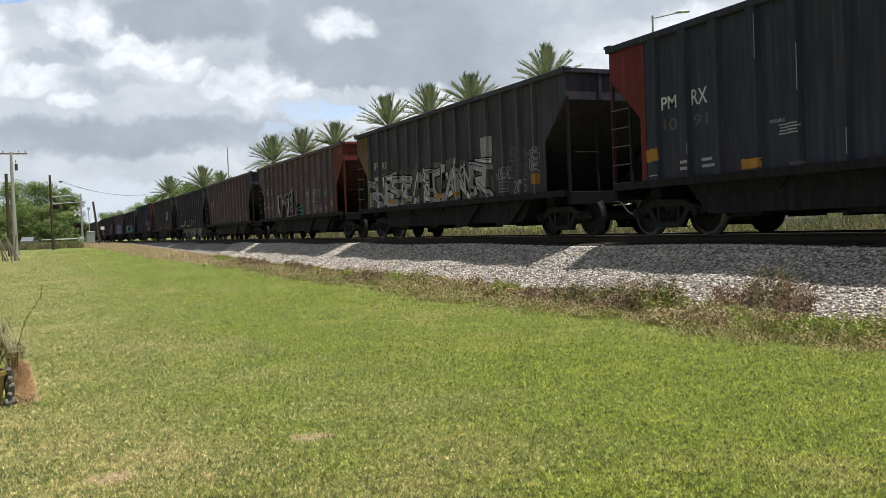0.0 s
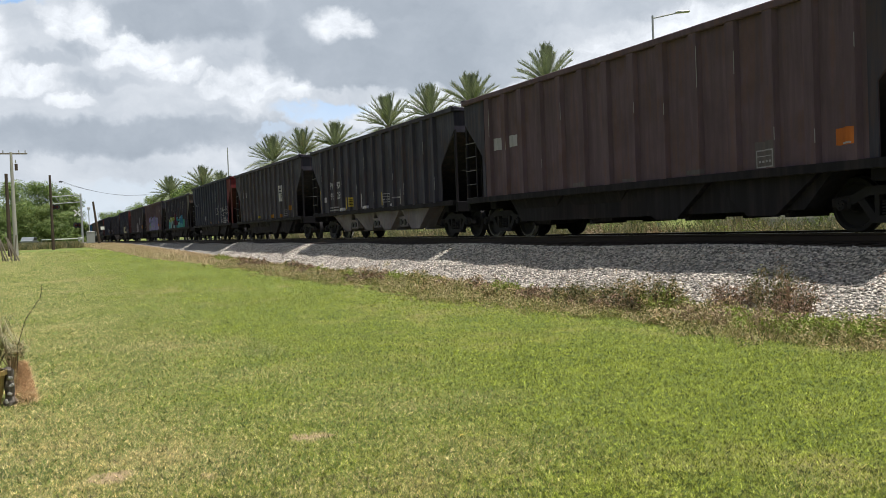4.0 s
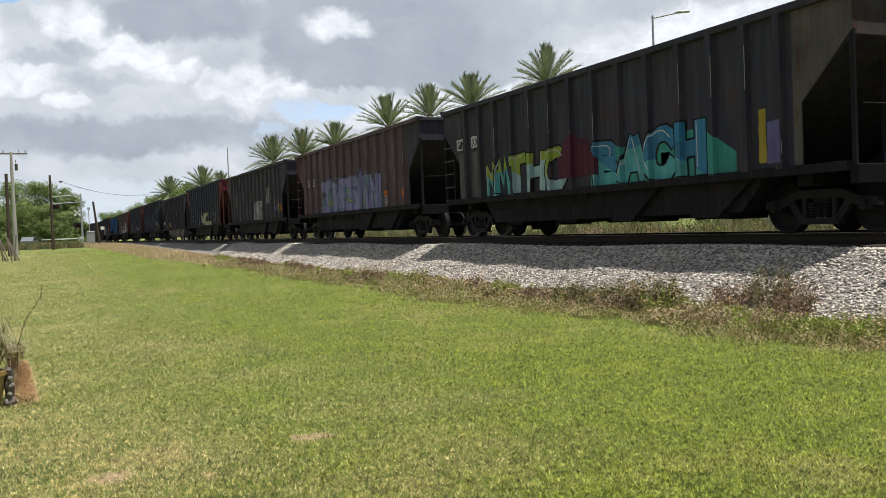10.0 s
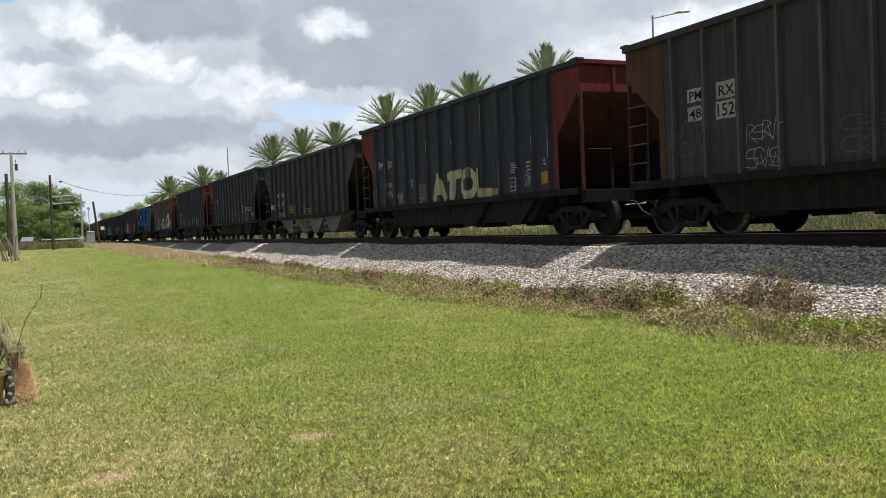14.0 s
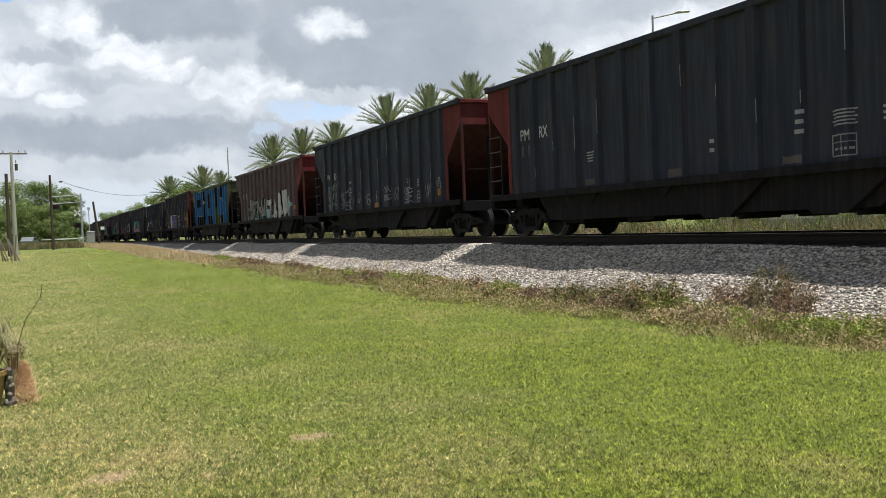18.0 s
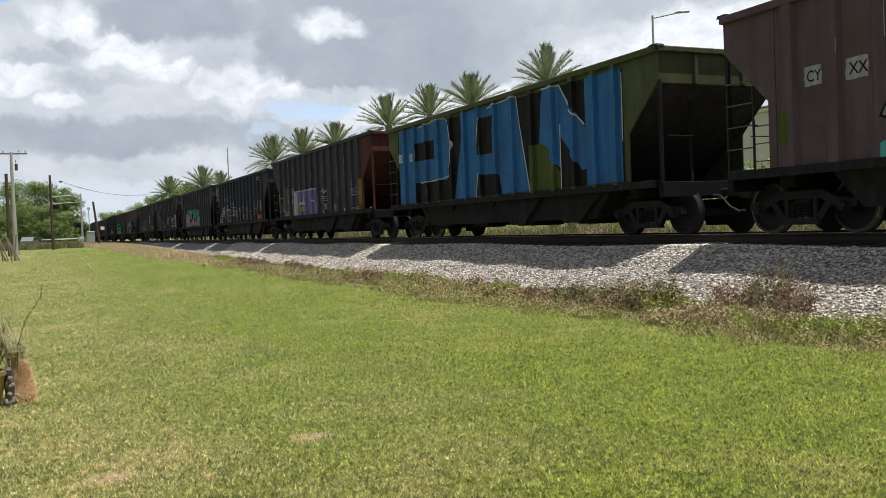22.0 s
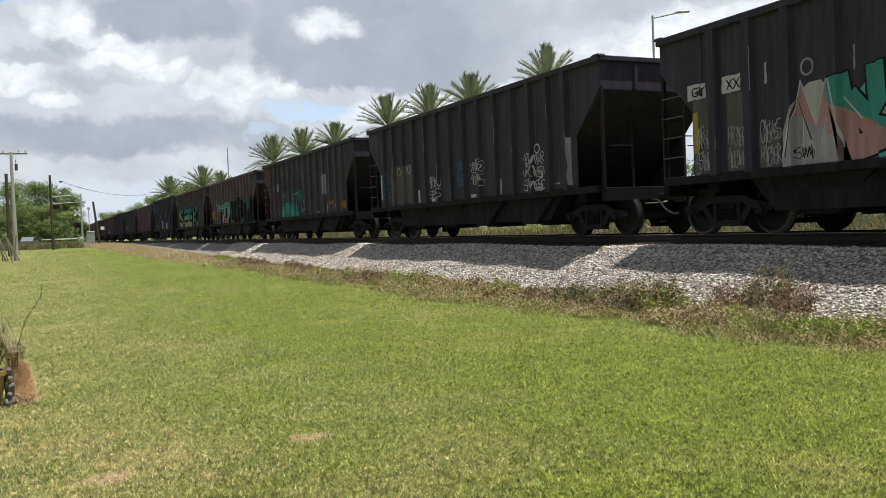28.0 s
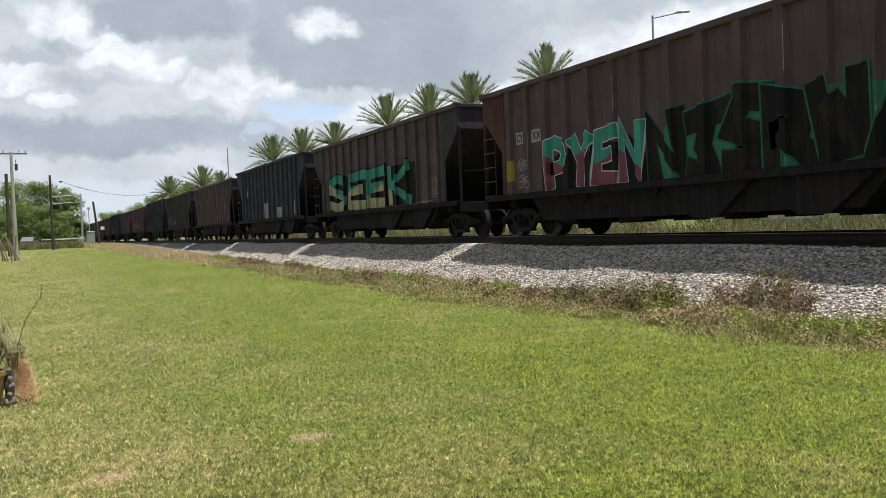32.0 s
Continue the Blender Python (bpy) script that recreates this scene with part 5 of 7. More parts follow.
def block_letters(car, text, l, r, z0, z1, fill, edge, thick=0.32, rim=0.035, low=None, shine=None, seed=1, rise=0.0):
    """Large readable sprayed letters that crowd each other, each with an outline."""
    rg = random.Random(seed)
    w = (r - l) / len(text)
    letters = []
    for k, ch in enumerate(text):
        width = thick * min(w, z1 - z0)
        x0, a, b = l + w * k + width * 0.35, z0 + width * 0.3, z1 - width * 0.4 + rise * (k - len(text) / 2)
        s = rg.uniform(-0.06, 0.1) * w
        letters.append(([curve([(x0 + (w - width * 0.7) * x + s * y, a + (b - a) * y) for x, y in line], 2) if ch in "BCOPRSU" else
                         [(x0 + (w - width * 0.7) * x + s * y, a + (b - a) * y) for x, y in line] for line in SKELETON[ch]], width))
    sprayed(car, letters, fill, edge, low, z0 + (z1 - z0) * 0.5, shine, rim)


# ---- the cars, in running order ----
def car_a():
    car = hopper_car("panel", "black", "red", "black coal hopper car with red end bays and white lettering")
    lettering(car, "PM", -5.20, -4.76, 2.44, 2.69)
    lettering(car, "RX", -4.39, -3.97, 2.42, 2.71)
    lettering(car, "10", -5.15, -4.76, 2.03, 2.26, "primer")
    lettering(car, "91", -4.37, -3.99, 2.03, 2.24, "primer")
    patch(car, -6.00, -5.57, 1.47, 1.72, "amber")
    patch(car, -3.44, -2.95, 1.14, 1.31, "amber")
    lettering(car, "WARNING", -2.49, -2.16, 1.85, 1.91, "silver")
    text_bars(car, -2.59, -2.06, 1.63, 1.83, 4)
    text_bars(car, -5.03, -4.71, 1.21, 1.45, 2)
    text_bars(car, -4.45, -3.99, 1.22, 1.46, 2)
    text_bars(car, -5.98, -5.58, 1.17, 1.22, 1)
    patch(car, -2.36, -2.04, 1.13, 1.18, "primer")


def car_b():
    car = hopper_car("stake", "grey", "tan", "dark grey ribbed coal hopper car with silver and black graffiti", near_end="coal")
    ground_shape(car, -5.7, 3.5, 1.11, 2.35, "primer", 12)
    mural(car, -5.77, 3.46, 1.13, 2.1, "silver", "ink", 9, 13, shine="ink", lean=0.4, thick=0.24)
    mural(car, -5.3, 3.3, 1.11, 2.2, "white", "ink", 8, 11, shine="maroon", lean=0.5, thick=0.13)
    for x in (-3.9, -2.6, -0.1, 1.15):
        patch(car, x, x + 0.42, 1.2, 1.34, "amber", lift=0.05)
    patch(car, 2.82, 3.48, 1.84, 2.72, "patch")
    lettering(car, "P", -5.35, -4.91, 2.46, 2.71, "silver")
    lettering(car, "RX", -4.58, -4.10, 2.42, 2.68, "silver")
    patch(car, -4.73, -4.15, 1.90, 2.27, "primer")
    text_bars(car, -5.45, -4.95, 1.97, 2.29, 1)
    tag(car, 3.73, 4.40, 1.49, 1.84, "silver", 3)
    tag(car, 4.50, 5.30, 1.45, 2.30, "primer", 4, 0.06, 3)
    tag(car, 4.57, 5.22, 1.15, 1.45, "silver", 4, 0.035, text="2015")
    tag(car, 5.41, 5.87, 1.59, 2.20, "silver", 5)
    data_panel(car, 3.79, 4.29, 1.19, 1.46)
    patch(car, 5.44, 5.86, 1.31, 1.56, "amber")
    patch(car, 0.90, 1.59, 1.13, 1.30, "yellow")
    patch(car, -6.11, -5.76, 1.13, 1.73, "moss")


def car_c():
    car = hopper_car("mid", "brown", "brown", "rust-brown coal hopper car with maroon and white graffiti", near_end="rust")
    lettering(car, "CY", -5.42, -5.10, 2.38, 2.55, "ink")
    lettering(car, "XX", -4.61, -4.26, 2.37, 2.56, "ink")
    ground_shape(car, -2.9, 1.2, 1.11, 1.75, "ink", 3)
    block_letters(car, "PYEN", -2.94, 0.54, 1.13, 2.24, "ink", "white", 0.27, 0.036, low="maroon", rise=0.05)
    tag(car, 0.62, 1.36, 1.13, 1.6, "teal", 5, 0.07, 3)
    tag(car, 1.71, 2.45, 1.13, 2.20, "silver", 6)
    tag(car, 2.75, 3.49, 1.13, 2.19, "silver", 7)
    tag(car, 3.72, 4.18, 1.80, 2.14, "teal", 8)
    tag(car, 4.43, 5.04, 1.73, 2.09, "teal", 9)
    data_panel(car, 3.80, 4.20, 1.16, 1.49)
    tag(car, 4.57, 5.03, 1.18, 1.47, "silver", 10)
    patch(car, -5.45, -5.07, 2.33, 2.62, "silver")
    patch(car, -4.64, -4.23, 2.32, 2.63, "silver")
    patch(car, 5.36, 5.77, 1.36, 1.60, "yellow")
    text_bars(car, -6.19, -5.82, 1.48, 2.06, 2)
    text_bars(car, -5.47, -5.06, 1.60, 1.81, 1)
    text_bars(car, -4.67, -4.17, 1.55, 1.79, 1)


def car_d():
    car = hopper_car("mid", "brown", "coal", "plain rust-brown coal hopper car with sooty ends")
    patch(car, -5.43, -5.01, 2.31, 2.62, "silver")
    patch(car, -4.65, -4.25, 2.32, 2.61, "silver")
    patch(car, 3.75, 4.24, 1.13, 1.57, "primer")
    data_panel(car, 3.77, 4.22, 1.13, 1.43)
    patch(car, 5.40, 5.79, 1.35, 1.61, "orange")
    text_bars(car, 5.50, 5.76, 1.35, 1.41, 1)
    patch(car, -1.81, -1.24, 1.13, 1.23, "primer")
    patch(car, 0.03, 0.56, 1.13, 1.19, "primer")
    patch(car, 2.01, 2.50, 1.13, 1.22, "primer")


def car_e():
    car = hopper_car("plate", "coal", "coal", "black hopper car with pale chutes and reflective plates", "chute")
    lettering(car, "PM", -4.84, -4.41, 2.05, 2.33)
    lettering(car, "RX", -4.04, -3.62, 2.05, 2.31)
    lettering(car, "93", -4.78, -4.37, 1.63, 1.89)
    lettering(car, "250", -4.07, -3.46, 1.63, 1.91)
    patch(car, -2.26, -1.93, 1.25, 1.61, "yellow")
    text_bars(car, -2.21, -1.97, 1.30, 1.55, 4, "ink")
    patch(car, -5.90, -5.64, 1.54, 1.75, "white")
    patch(car, -3.15, -2.91, 1.13, 1.24, "white")
    patch(car, -0.51, -0.27, 1.13, 1.23, "white")
    patch(car, 2.14, 2.40, 1.13, 1.21, "white")
    patch(car, -3.60, -3.39, 1.13, 1.24, "white")
    patch(car, -0.92, -0.77, 1.13, 1.22, "white")
    data_panel(car, 1.42, 1.89, 1.27, 1.58)
    patch(car, 1.27, 1.40, 1.18, 1.63, "yellow")
    patch(car, -2.82, -2.71, 1.18, 1.64, "yellow")
    text_bars(car, 2.29, 2.81, 1.35, 1.45, 1)
    text_bars(car, -4.73, -4.41, 1.13, 1.35, 2)
    text_bars(car, -4.06, -3.60, 1.13, 1.35, 2)
    patch(car, -6.08, -5.96, 1.27, 2.08, "yellow")
    patch(car, 2.80, 2.85, 1.17, 1.67, "silver")
    patch(car, -1.06, -0.96, 1.19, 1.69, "silver")


def car_f():
    car = hopper_car("stake", "grey", "coal", "dark grey ribbed coal hopper car with a white plate")
    patch(car, 2.84, 3.52, 1.90, 2.70, "white")
    lettering(car, "C", 2.95, 3.12, 2.03, 2.28, "ink")
    lettering(car, "P", 3.24, 3.42, 2.04, 2.28, "ink")
    for line in ([(2.88, 2.34), (3.48, 2.35)], [(3.18, 1.98), (3.19, 2.6)], [(3.16, 2.36), (2.94, 2.6)], [(3.22, 2.36), (3.44, 2.64)]):
        bm = bmesh.new()
        ribbon(bm, line, 0.03)
        decal(car, bm, "ink", 0.006, "painted_line")
    patch(car, -5.23, -4.89, 2.42, 2.73, "white")
    patch(car, -4.55, -4.12, 2.42, 2.73, "white")
    lettering(car, "PM", -5.17, -4.92, 2.46, 2.69, "ink")
    lettering(car, "RX", -4.50, -4.17, 2.47, 2.69, "ink")
    data_panel(car, 3.86, 4.37, 1.17, 1.47)
    patch(car, 4.67, 5.15, 1.43, 1.64, "amber")
    patch(car, 4.62, 4.81, 1.19, 1.37, "white")
    patch(car, 1.10, 1.66, 1.14, 1.31, "amber")
    patch(car, 2.89, 3.42, 1.13, 1.28, "amber")
    patch(car, -1.78, -1.23, 1.18, 1.31, "yellow")
    patch(car, -3.60, -3.09, 1.13, 1.25, "yellow")
    patch(car, -5.33, -4.90, 1.47, 1.70, "amber")
    tag(car, 3.93, 4.38, 1.78, 2.10, "primer", 4)


def car_g():
    car = hopper_car("panel", "black", "black", "black coal hopper car with a red end bay and white scribbles", near_end="red")
    lettering(car, "PM", -5.45, -4.98, 2.41, 2.70)
    lettering(car, "RX", -4.65, -4.21, 2.41, 2.69)
    tag(car, 2.43, 3.36, 1.69, 2.15, "white", 12)
    text_bars(car, 3.73, 4.22, 1.60, 1.93, 5)
    tag(car, 3.92, 4.24, 1.92, 2.13, "silver", 3)
    data_panel(car, 3.73, 4.21, 1.17, 1.50)
    tag(car, 4.32, 6.00, 1.13, 2.18, "silver", 21, 0.035, 5)
    text_bars(car, 4.68, 5.75, 1.13, 1.49, 5, "silver")
    patch(car, -0.17, 0.50, 1.13, 1.31, "amber")
    patch(car, 2.72, 3.23, 1.15, 1.30, "amber")
    tag(car, -2.04, -1.44, 1.27, 1.77, "silver", 14)
    text_bars(car, -2.77, -2.41, 1.64, 1.90, 4)
    text_bars(car, 1.04, 1.28, 1.40, 1.61, 2)
    patch(car, -3.06, -2.41, 1.15, 1.27, "silver")
    patch(car, -6.28, -5.93, 1.21, 1.76, "silver")
    tag(car, 0.26, 0.55, 1.13, 1.30, "amber", 2)
    patch(car, 1.86, 2.11, 1.13, 1.21, "silver")


def car_h():
    car = hopper_car("low", "coal", "grey", "sooty coal hopper car with yellow and turquoise graffiti", near_end="peel")
    mural(car, -4.57, -3.3, 1.13, 2.05, "lime", "ink", 2, 31, low="aqua")
    block_letters(car, "THC", -3.3, -0.7, 1.13, 2.1, "lime", "ink", 0.30, 0.04, low="ice", shine="white")
    ground_shape(car, -1.0, 0.6, 1.35, 2.3, "maroon", 32, 0.0165)
    block_letters(car, "O", -0.75, 0.3, 1.45, 2.15, "dull_pink", None, 0.14)
    ground_shape(car, 0.3, 4.7, 1.11, 1.95, "teal", 34)
    block_letters(car, "BACH", 0.5, 4.0, 1.13, 2.12, "sky", "ink", 0.34, 0.04, low="aqua", shine="white", rise=0.05)
    patch(car, -6.14, -5.71, 2.50, 2.82, "white")
    patch(car, -5.35, -4.95, 2.50, 2.82, "white")
    lettering(car, "CY", -6.11, -5.74, 2.55, 2.76, "ink")
    lettering(car, "XX", -5.33, -4.98, 2.54, 2.76, "ink")
    patch(car, 5.23, 5.39, 1.21, 2.12, "yellow")
    patch(car, 2.69, 2.93, 1.20, 1.62, "amber")
    patch(car, 5.41, 5.78, 1.19, 1.89, "violet")
    patch(car, -6.17, -5.72, 1.13, 2.40, "primer")
    patch(car, -5.39, -4.93, 1.13, 2.40, "primer")


def car_i():
    car = hopper_car("mid", "brown", "orange", "rust-brown coal hopper car with lilac and green graffiti", near_end="coal")
    lettering(car, "CY", -5.31, -4.98, 2.40, 2.57, "ink")
    lettering(car, "XX", -4.56, -4.19, 2.38, 2.55, "ink")
    mural(car, -3.07, 3.56, 1.13, 2.35, "lilac", "violet", 6, 41, back="haze", shine=None, thick=0.3)
    for k, x in enumerate((-2.6, -1.2, 0.1, 1.2, 2.3)):
        tag(car, x, x + 0.55, 1.25 + 0.12 * (k % 3), 1.75 + 0.15 * (k % 3), "lime", 60 + k, 0.085, 1)
    tag(car, -3.1, 3.7, 1.5, 2.4, "aqua", 66, 0.03, 9)
    patch(car, -5.34, -4.95, 2.33, 2.63, "silver")
    patch(car, -4.59, -4.16, 2.31, 2.62, "silver")
    data_panel(car, 3.87, 4.28, 1.17, 1.48)
    patch(car, 5.45, 5.82, 1.38, 1.66, "orange")
    patch(car, 3.81, 4.29, 1.49, 1.68, "orange")


def car_j():
    car = hopper_car("stake", "grey", "orange", "dark grey ribbed hopper car with pale graffiti and patch", near_end="coal")
    lettering(car, "PM", -5.24, -4.92, 2.51, 2.67, "ink")
    lettering(car, "RX", -4.51, -4.12, 2.48, 2.67, "ink")
    patch(car, 2.90, 3.53, 1.91, 2.74, "patch")
    mural(car, 0.03, 1.70, 1.13, 2.08, "silver", "white", 2, 51, low="patch", back="patch", shine="ink")
    tag(car, -5.92, -4.65, 1.44, 2.16, "primer", 15, 0.03, 2)
    tag(car, -3.85, -3.14, 1.13, 1.93, "silver", 16, 0.02, 2)
    tag(car, -1.87, -0.42, 1.18, 1.81, "primer", 18, 0.03, 3)
    tag(car, 4.59, 5.20, 1.72, 2.10, "white", 17, 0.04, text="TRC")
    tag(car, 4.68, 5.10, 1.48, 1.68, "white", 18, 0.03, 2)
    patch(car, -5.27, -4.89, 2.47, 2.72, "silver")
    patch(car, -4.54, -4.09, 2.43, 2.74, "silver")
    patch(car, -5.31, -4.93, 2.12, 2.39, "silver")
    patch(car, -4.58, -4.10, 2.07, 2.39, "silver")
    lettering(car, "48", -5.28, -4.96, 2.17, 2.34, "ink")
    lettering(car, "152", -4.55, -4.13, 2.12, 2.35, "ink")
    patch(car, 5.55, 5.75, 1.29, 1.82, "white")
    patch(car, 5.76, 5.93, 1.42, 1.81, "amber")
    data_panel(car, 3.91, 4.40, 1.21, 1.47, "primer")
    patch(car, 2.98, 3.14, 1.17, 1.81, "silver")


def car_k():
    car = hopper_car("panel", "black", "red", "black coal hopper car with red end bays and faded cream graffiti")
    lettering(car, "PM", -5.37, -4.94, 2.41, 2.69)
    lettering(car, "RX", -4.57, -4.19, 2.42, 2.68)
    block_letters(car, "ATOL", -0.94, 2.97, 1.13, 1.95, "cream", "primer", 0.30, 0.02)
    tag(car, -2.01, -1.29, 1.13, 1.71, "silver", 18)
    tag(car, -4.68, -4.14, 1.39, 1.95, "silver", 19)
    tag(car, -3.82, -3.28, 1.13, 1.56, "silver", 20)
    text_bars(car, -2.71, -2.28, 1.64, 1.92, 4)
    text_bars(car, 3.86, 4.29, 1.63, 1.92, 5)
    data_panel(car, 3.83, 4.27, 1.18, 1.53)
    tag(car, 4.61, 5.01, 1.24, 1.62, "silver", 22)
    patch(car, 5.38, 5.80, 1.28, 1.58, "amber")
    patch(car, 2.89, 3.35, 1.14, 1.30, "amber")
    text_bars(car, 4.66, 5.05, 1.62, 1.91, 3)
    text_bars(car, 5.52, 5.74, 1.70, 1.89, 2)
    patch(car, 1.13, 1.48, 1.28, 1.64, "moss")


def car_l():
    car = hopper_car("plate", "coal", "coal", "sooty black hopper car with pale chutes and reflective plates", "chute")
    lettering(car, "PM", -4.77, -4.30, 2.06, 2.30)
    lettering(car, "RX", -3.95, -3.53, 2.08, 2.32)
    lettering(car, "93", -4.72, -4.33, 1.63, 1.86)
    lettering(car, "170", -3.92, -3.47, 1.63, 1.89)
    patch(car, -2.19, -1.86, 1.27, 1.62, "yellow")
    text_bars(car, -2.16, -1.90, 1.31, 1.57, 4, "ink")
    patch(car, -6.02, -5.86, 1.23, 2.07, "yellow")
    patch(car, -0.13, -0.01, 1.15, 1.61, "yellow")
    data_panel(car, 0.55, 1.06, 1.13, 1.41)
    patch(car, -5.68, -5.46, 1.54, 1.78, "white")
    text_bars(car, -4.67, -4.33, 1.13, 1.35, 2)
    text_bars(car, -3.98, -3.56, 1.13, 1.35, 2)
    patch(car, -3.61, -3.51, 1.13, 1.62, "amber")
    patch(car, -3.36, -3.22, 2.35, 2.98, "silver")


def car_m():
    car = hopper_car("panel", "black", "red", "black coal hopper car with small white stencils", near_end="black")
    lettering(car, "PM", -5.32, -4.89, 2.41, 2.68)
    lettering(car, "RX", -4.48, -4.10, 2.40, 2.68)
    lettering(car, "11", -5.25, -4.87, 2.01, 2.28, "primer")
    text_bars(car, 3.93, 4.39, 1.64, 1.91, 5)
    data_panel(car, 3.91, 4.36, 1.18, 1.52)
    text_bars(car, 4.83, 5.19, 1.62, 1.88, 3)
    text_bars(car, 5.54, 5.74, 1.72, 1.87, 2)
    patch(car, 5.50, 5.89, 1.33, 1.59, "amber")
    text_bars(car, -2.66, -2.25, 1.64, 1.89, 4)
    text_bars(car, 1.26, 1.46, 1.46, 1.78, 2)
    text_bars(car, 3.26, 3.43, 1.57, 2.04, 3)
    patch(car, 0.05, 0.56, 1.13, 1.28, "primer")
    patch(car, 2.92, 3.39, 1.15, 1.28, "primer")
    patch(car, -2.75, -2.25, 1.15, 1.28, "primer")


def car_n():
    car = hopper_car("panel", "black", "black", "black coal hopper car with a red end and white scribbles", near_end="red")
    lettering(car, "PM", -5.39, -4.99, 2.43, 2.67)
    lettering(car, "RX", -4.54, -4.19, 2.40, 2.67)
    tag(car, -5.42, -4.96, 1.19, 2.16, "white", 60, 0.03, 3)
    tag(car, -4.68, -4.14, 1.22, 2.27, "silver", 61, 0.03, 3)
    tag(car, -3.79, -3.23, 1.21, 1.82, "silver", 62, 0.03, 3)
    tag(car, -2.95, -2.35, 1.13, 2.02, "white", 63, 0.03, 3)
    tag(car, -1.89, -1.33, 1.34, 1.74, "silver", 64, 0.03, 3)
    tag(car, -1.01, -0.35, 1.24, 1.73, "silver", 65, 0.03, 3)
    tag(car, 0.11, 0.40, 1.24, 1.71, "white", 66, 0.03, 3)
    tag(car, 0.93, 1.54, 1.30, 1.86, "silver", 67, 0.03, 3)
    tag(car, 1.84, 2.47, 1.35, 1.74, "silver", 68, 0.035, text="612")
    tag(car, 2.81, 3.42, 1.13, 1.71, "white", 69, 0.03, 3)
    tag(car, 4.54, 5.00, 1.23, 1.73, "silver", 70, 0.03, 3)
    tag(car, 5.35, 5.80, 1.47, 1.88, "silver", 71, 0.03, 3)
    text_bars(car, 3.83, 4.22, 1.64, 1.90, 5)
    data_panel(car, 3.81, 4.22, 1.17, 1.52)
    patch(car, 5.37, 5.76, 1.29, 1.51, "amber")
    patch(car, -0.05, 0.53, 1.13, 1.29, "amber")
    text_bars(car, -2.82, -2.34, 2.10, 2.28, 1)
    text_bars(car, 3.09, 3.27, 1.79, 1.99, 2)


def car_o():
    car = hopper_car("mid", "brown", "brown", "rust-brown coal hopper car with large white block graffiti", near_end="red")
    lettering(car, "CY", -5.21, -4.93, 2.40, 2.58, "ink")
    lettering(car, "XX", -4.49, -4.15, 2.39, 2.57, "ink")
    for pts in ([(-0.05, 1.5), (0.5, 2.2), (0.52, 1.62), (0.8, 1.6), (0.8, 1.13), (0.55, 1.13)], [(4.38, 1.15), (4.85, 1.32), (5.2, 1.72), (4.9, 1.95), (4.38, 2.15)]):
        bm = bmesh.new()
        poly(bm, pts)
        decal(car, bm, "ice", 0.004, "paint_patch", "pale blue arrowhead")
    block_letters(car, "TABU", 0.62, 4.40, 1.13, 2.34, "white", "ink", 0.31, 0.05, rise=0.12)
    ground_shape(car, -4.0, 0.2, 1.11, 1.6, "aqua", 75)
    mural(car, -3.81, -0.1, 1.13, 2.2, "patch", "ink", 5, 71, back="primer", shine="ink", thick=0.26)
    patch(car, -5.24, -4.91, 2.34, 2.65, "silver")
    patch(car, -4.52, -4.12, 2.32, 2.64, "silver")
    patch(car, 5.51, 5.87, 1.44, 1.62, "amber")
    tag(car, 4.60, 4.92, 1.22, 1.60, "ink", 5)
    patch(car, -5.96, -5.67, 1.45, 2.02, "moss")


def car_p():
    car = hopper_car("low", "olive", "olive", "olive coal hopper car painted over with huge blue letters")
    lettering(car, "CY", -5.96, -5.65, 2.56, 2.72, "ink", lift=0.016)
    lettering(car, "XX", -5.17, -4.88, 2.53, 2.70, "ink", lift=0.016)
    patch(car, -6.3, 6.0, 1.14, 3.5, "ink")
    wide_letters(car)
    patch(car, -5.99, -5.62, 2.51, 2.78, "white", lift=0.013)
    patch(car, -5.20, -4.85, 2.49, 2.74, "white", lift=0.013)
    tag(car, 5.33, 5.77, 1.13, 1.48, "violet", 5)


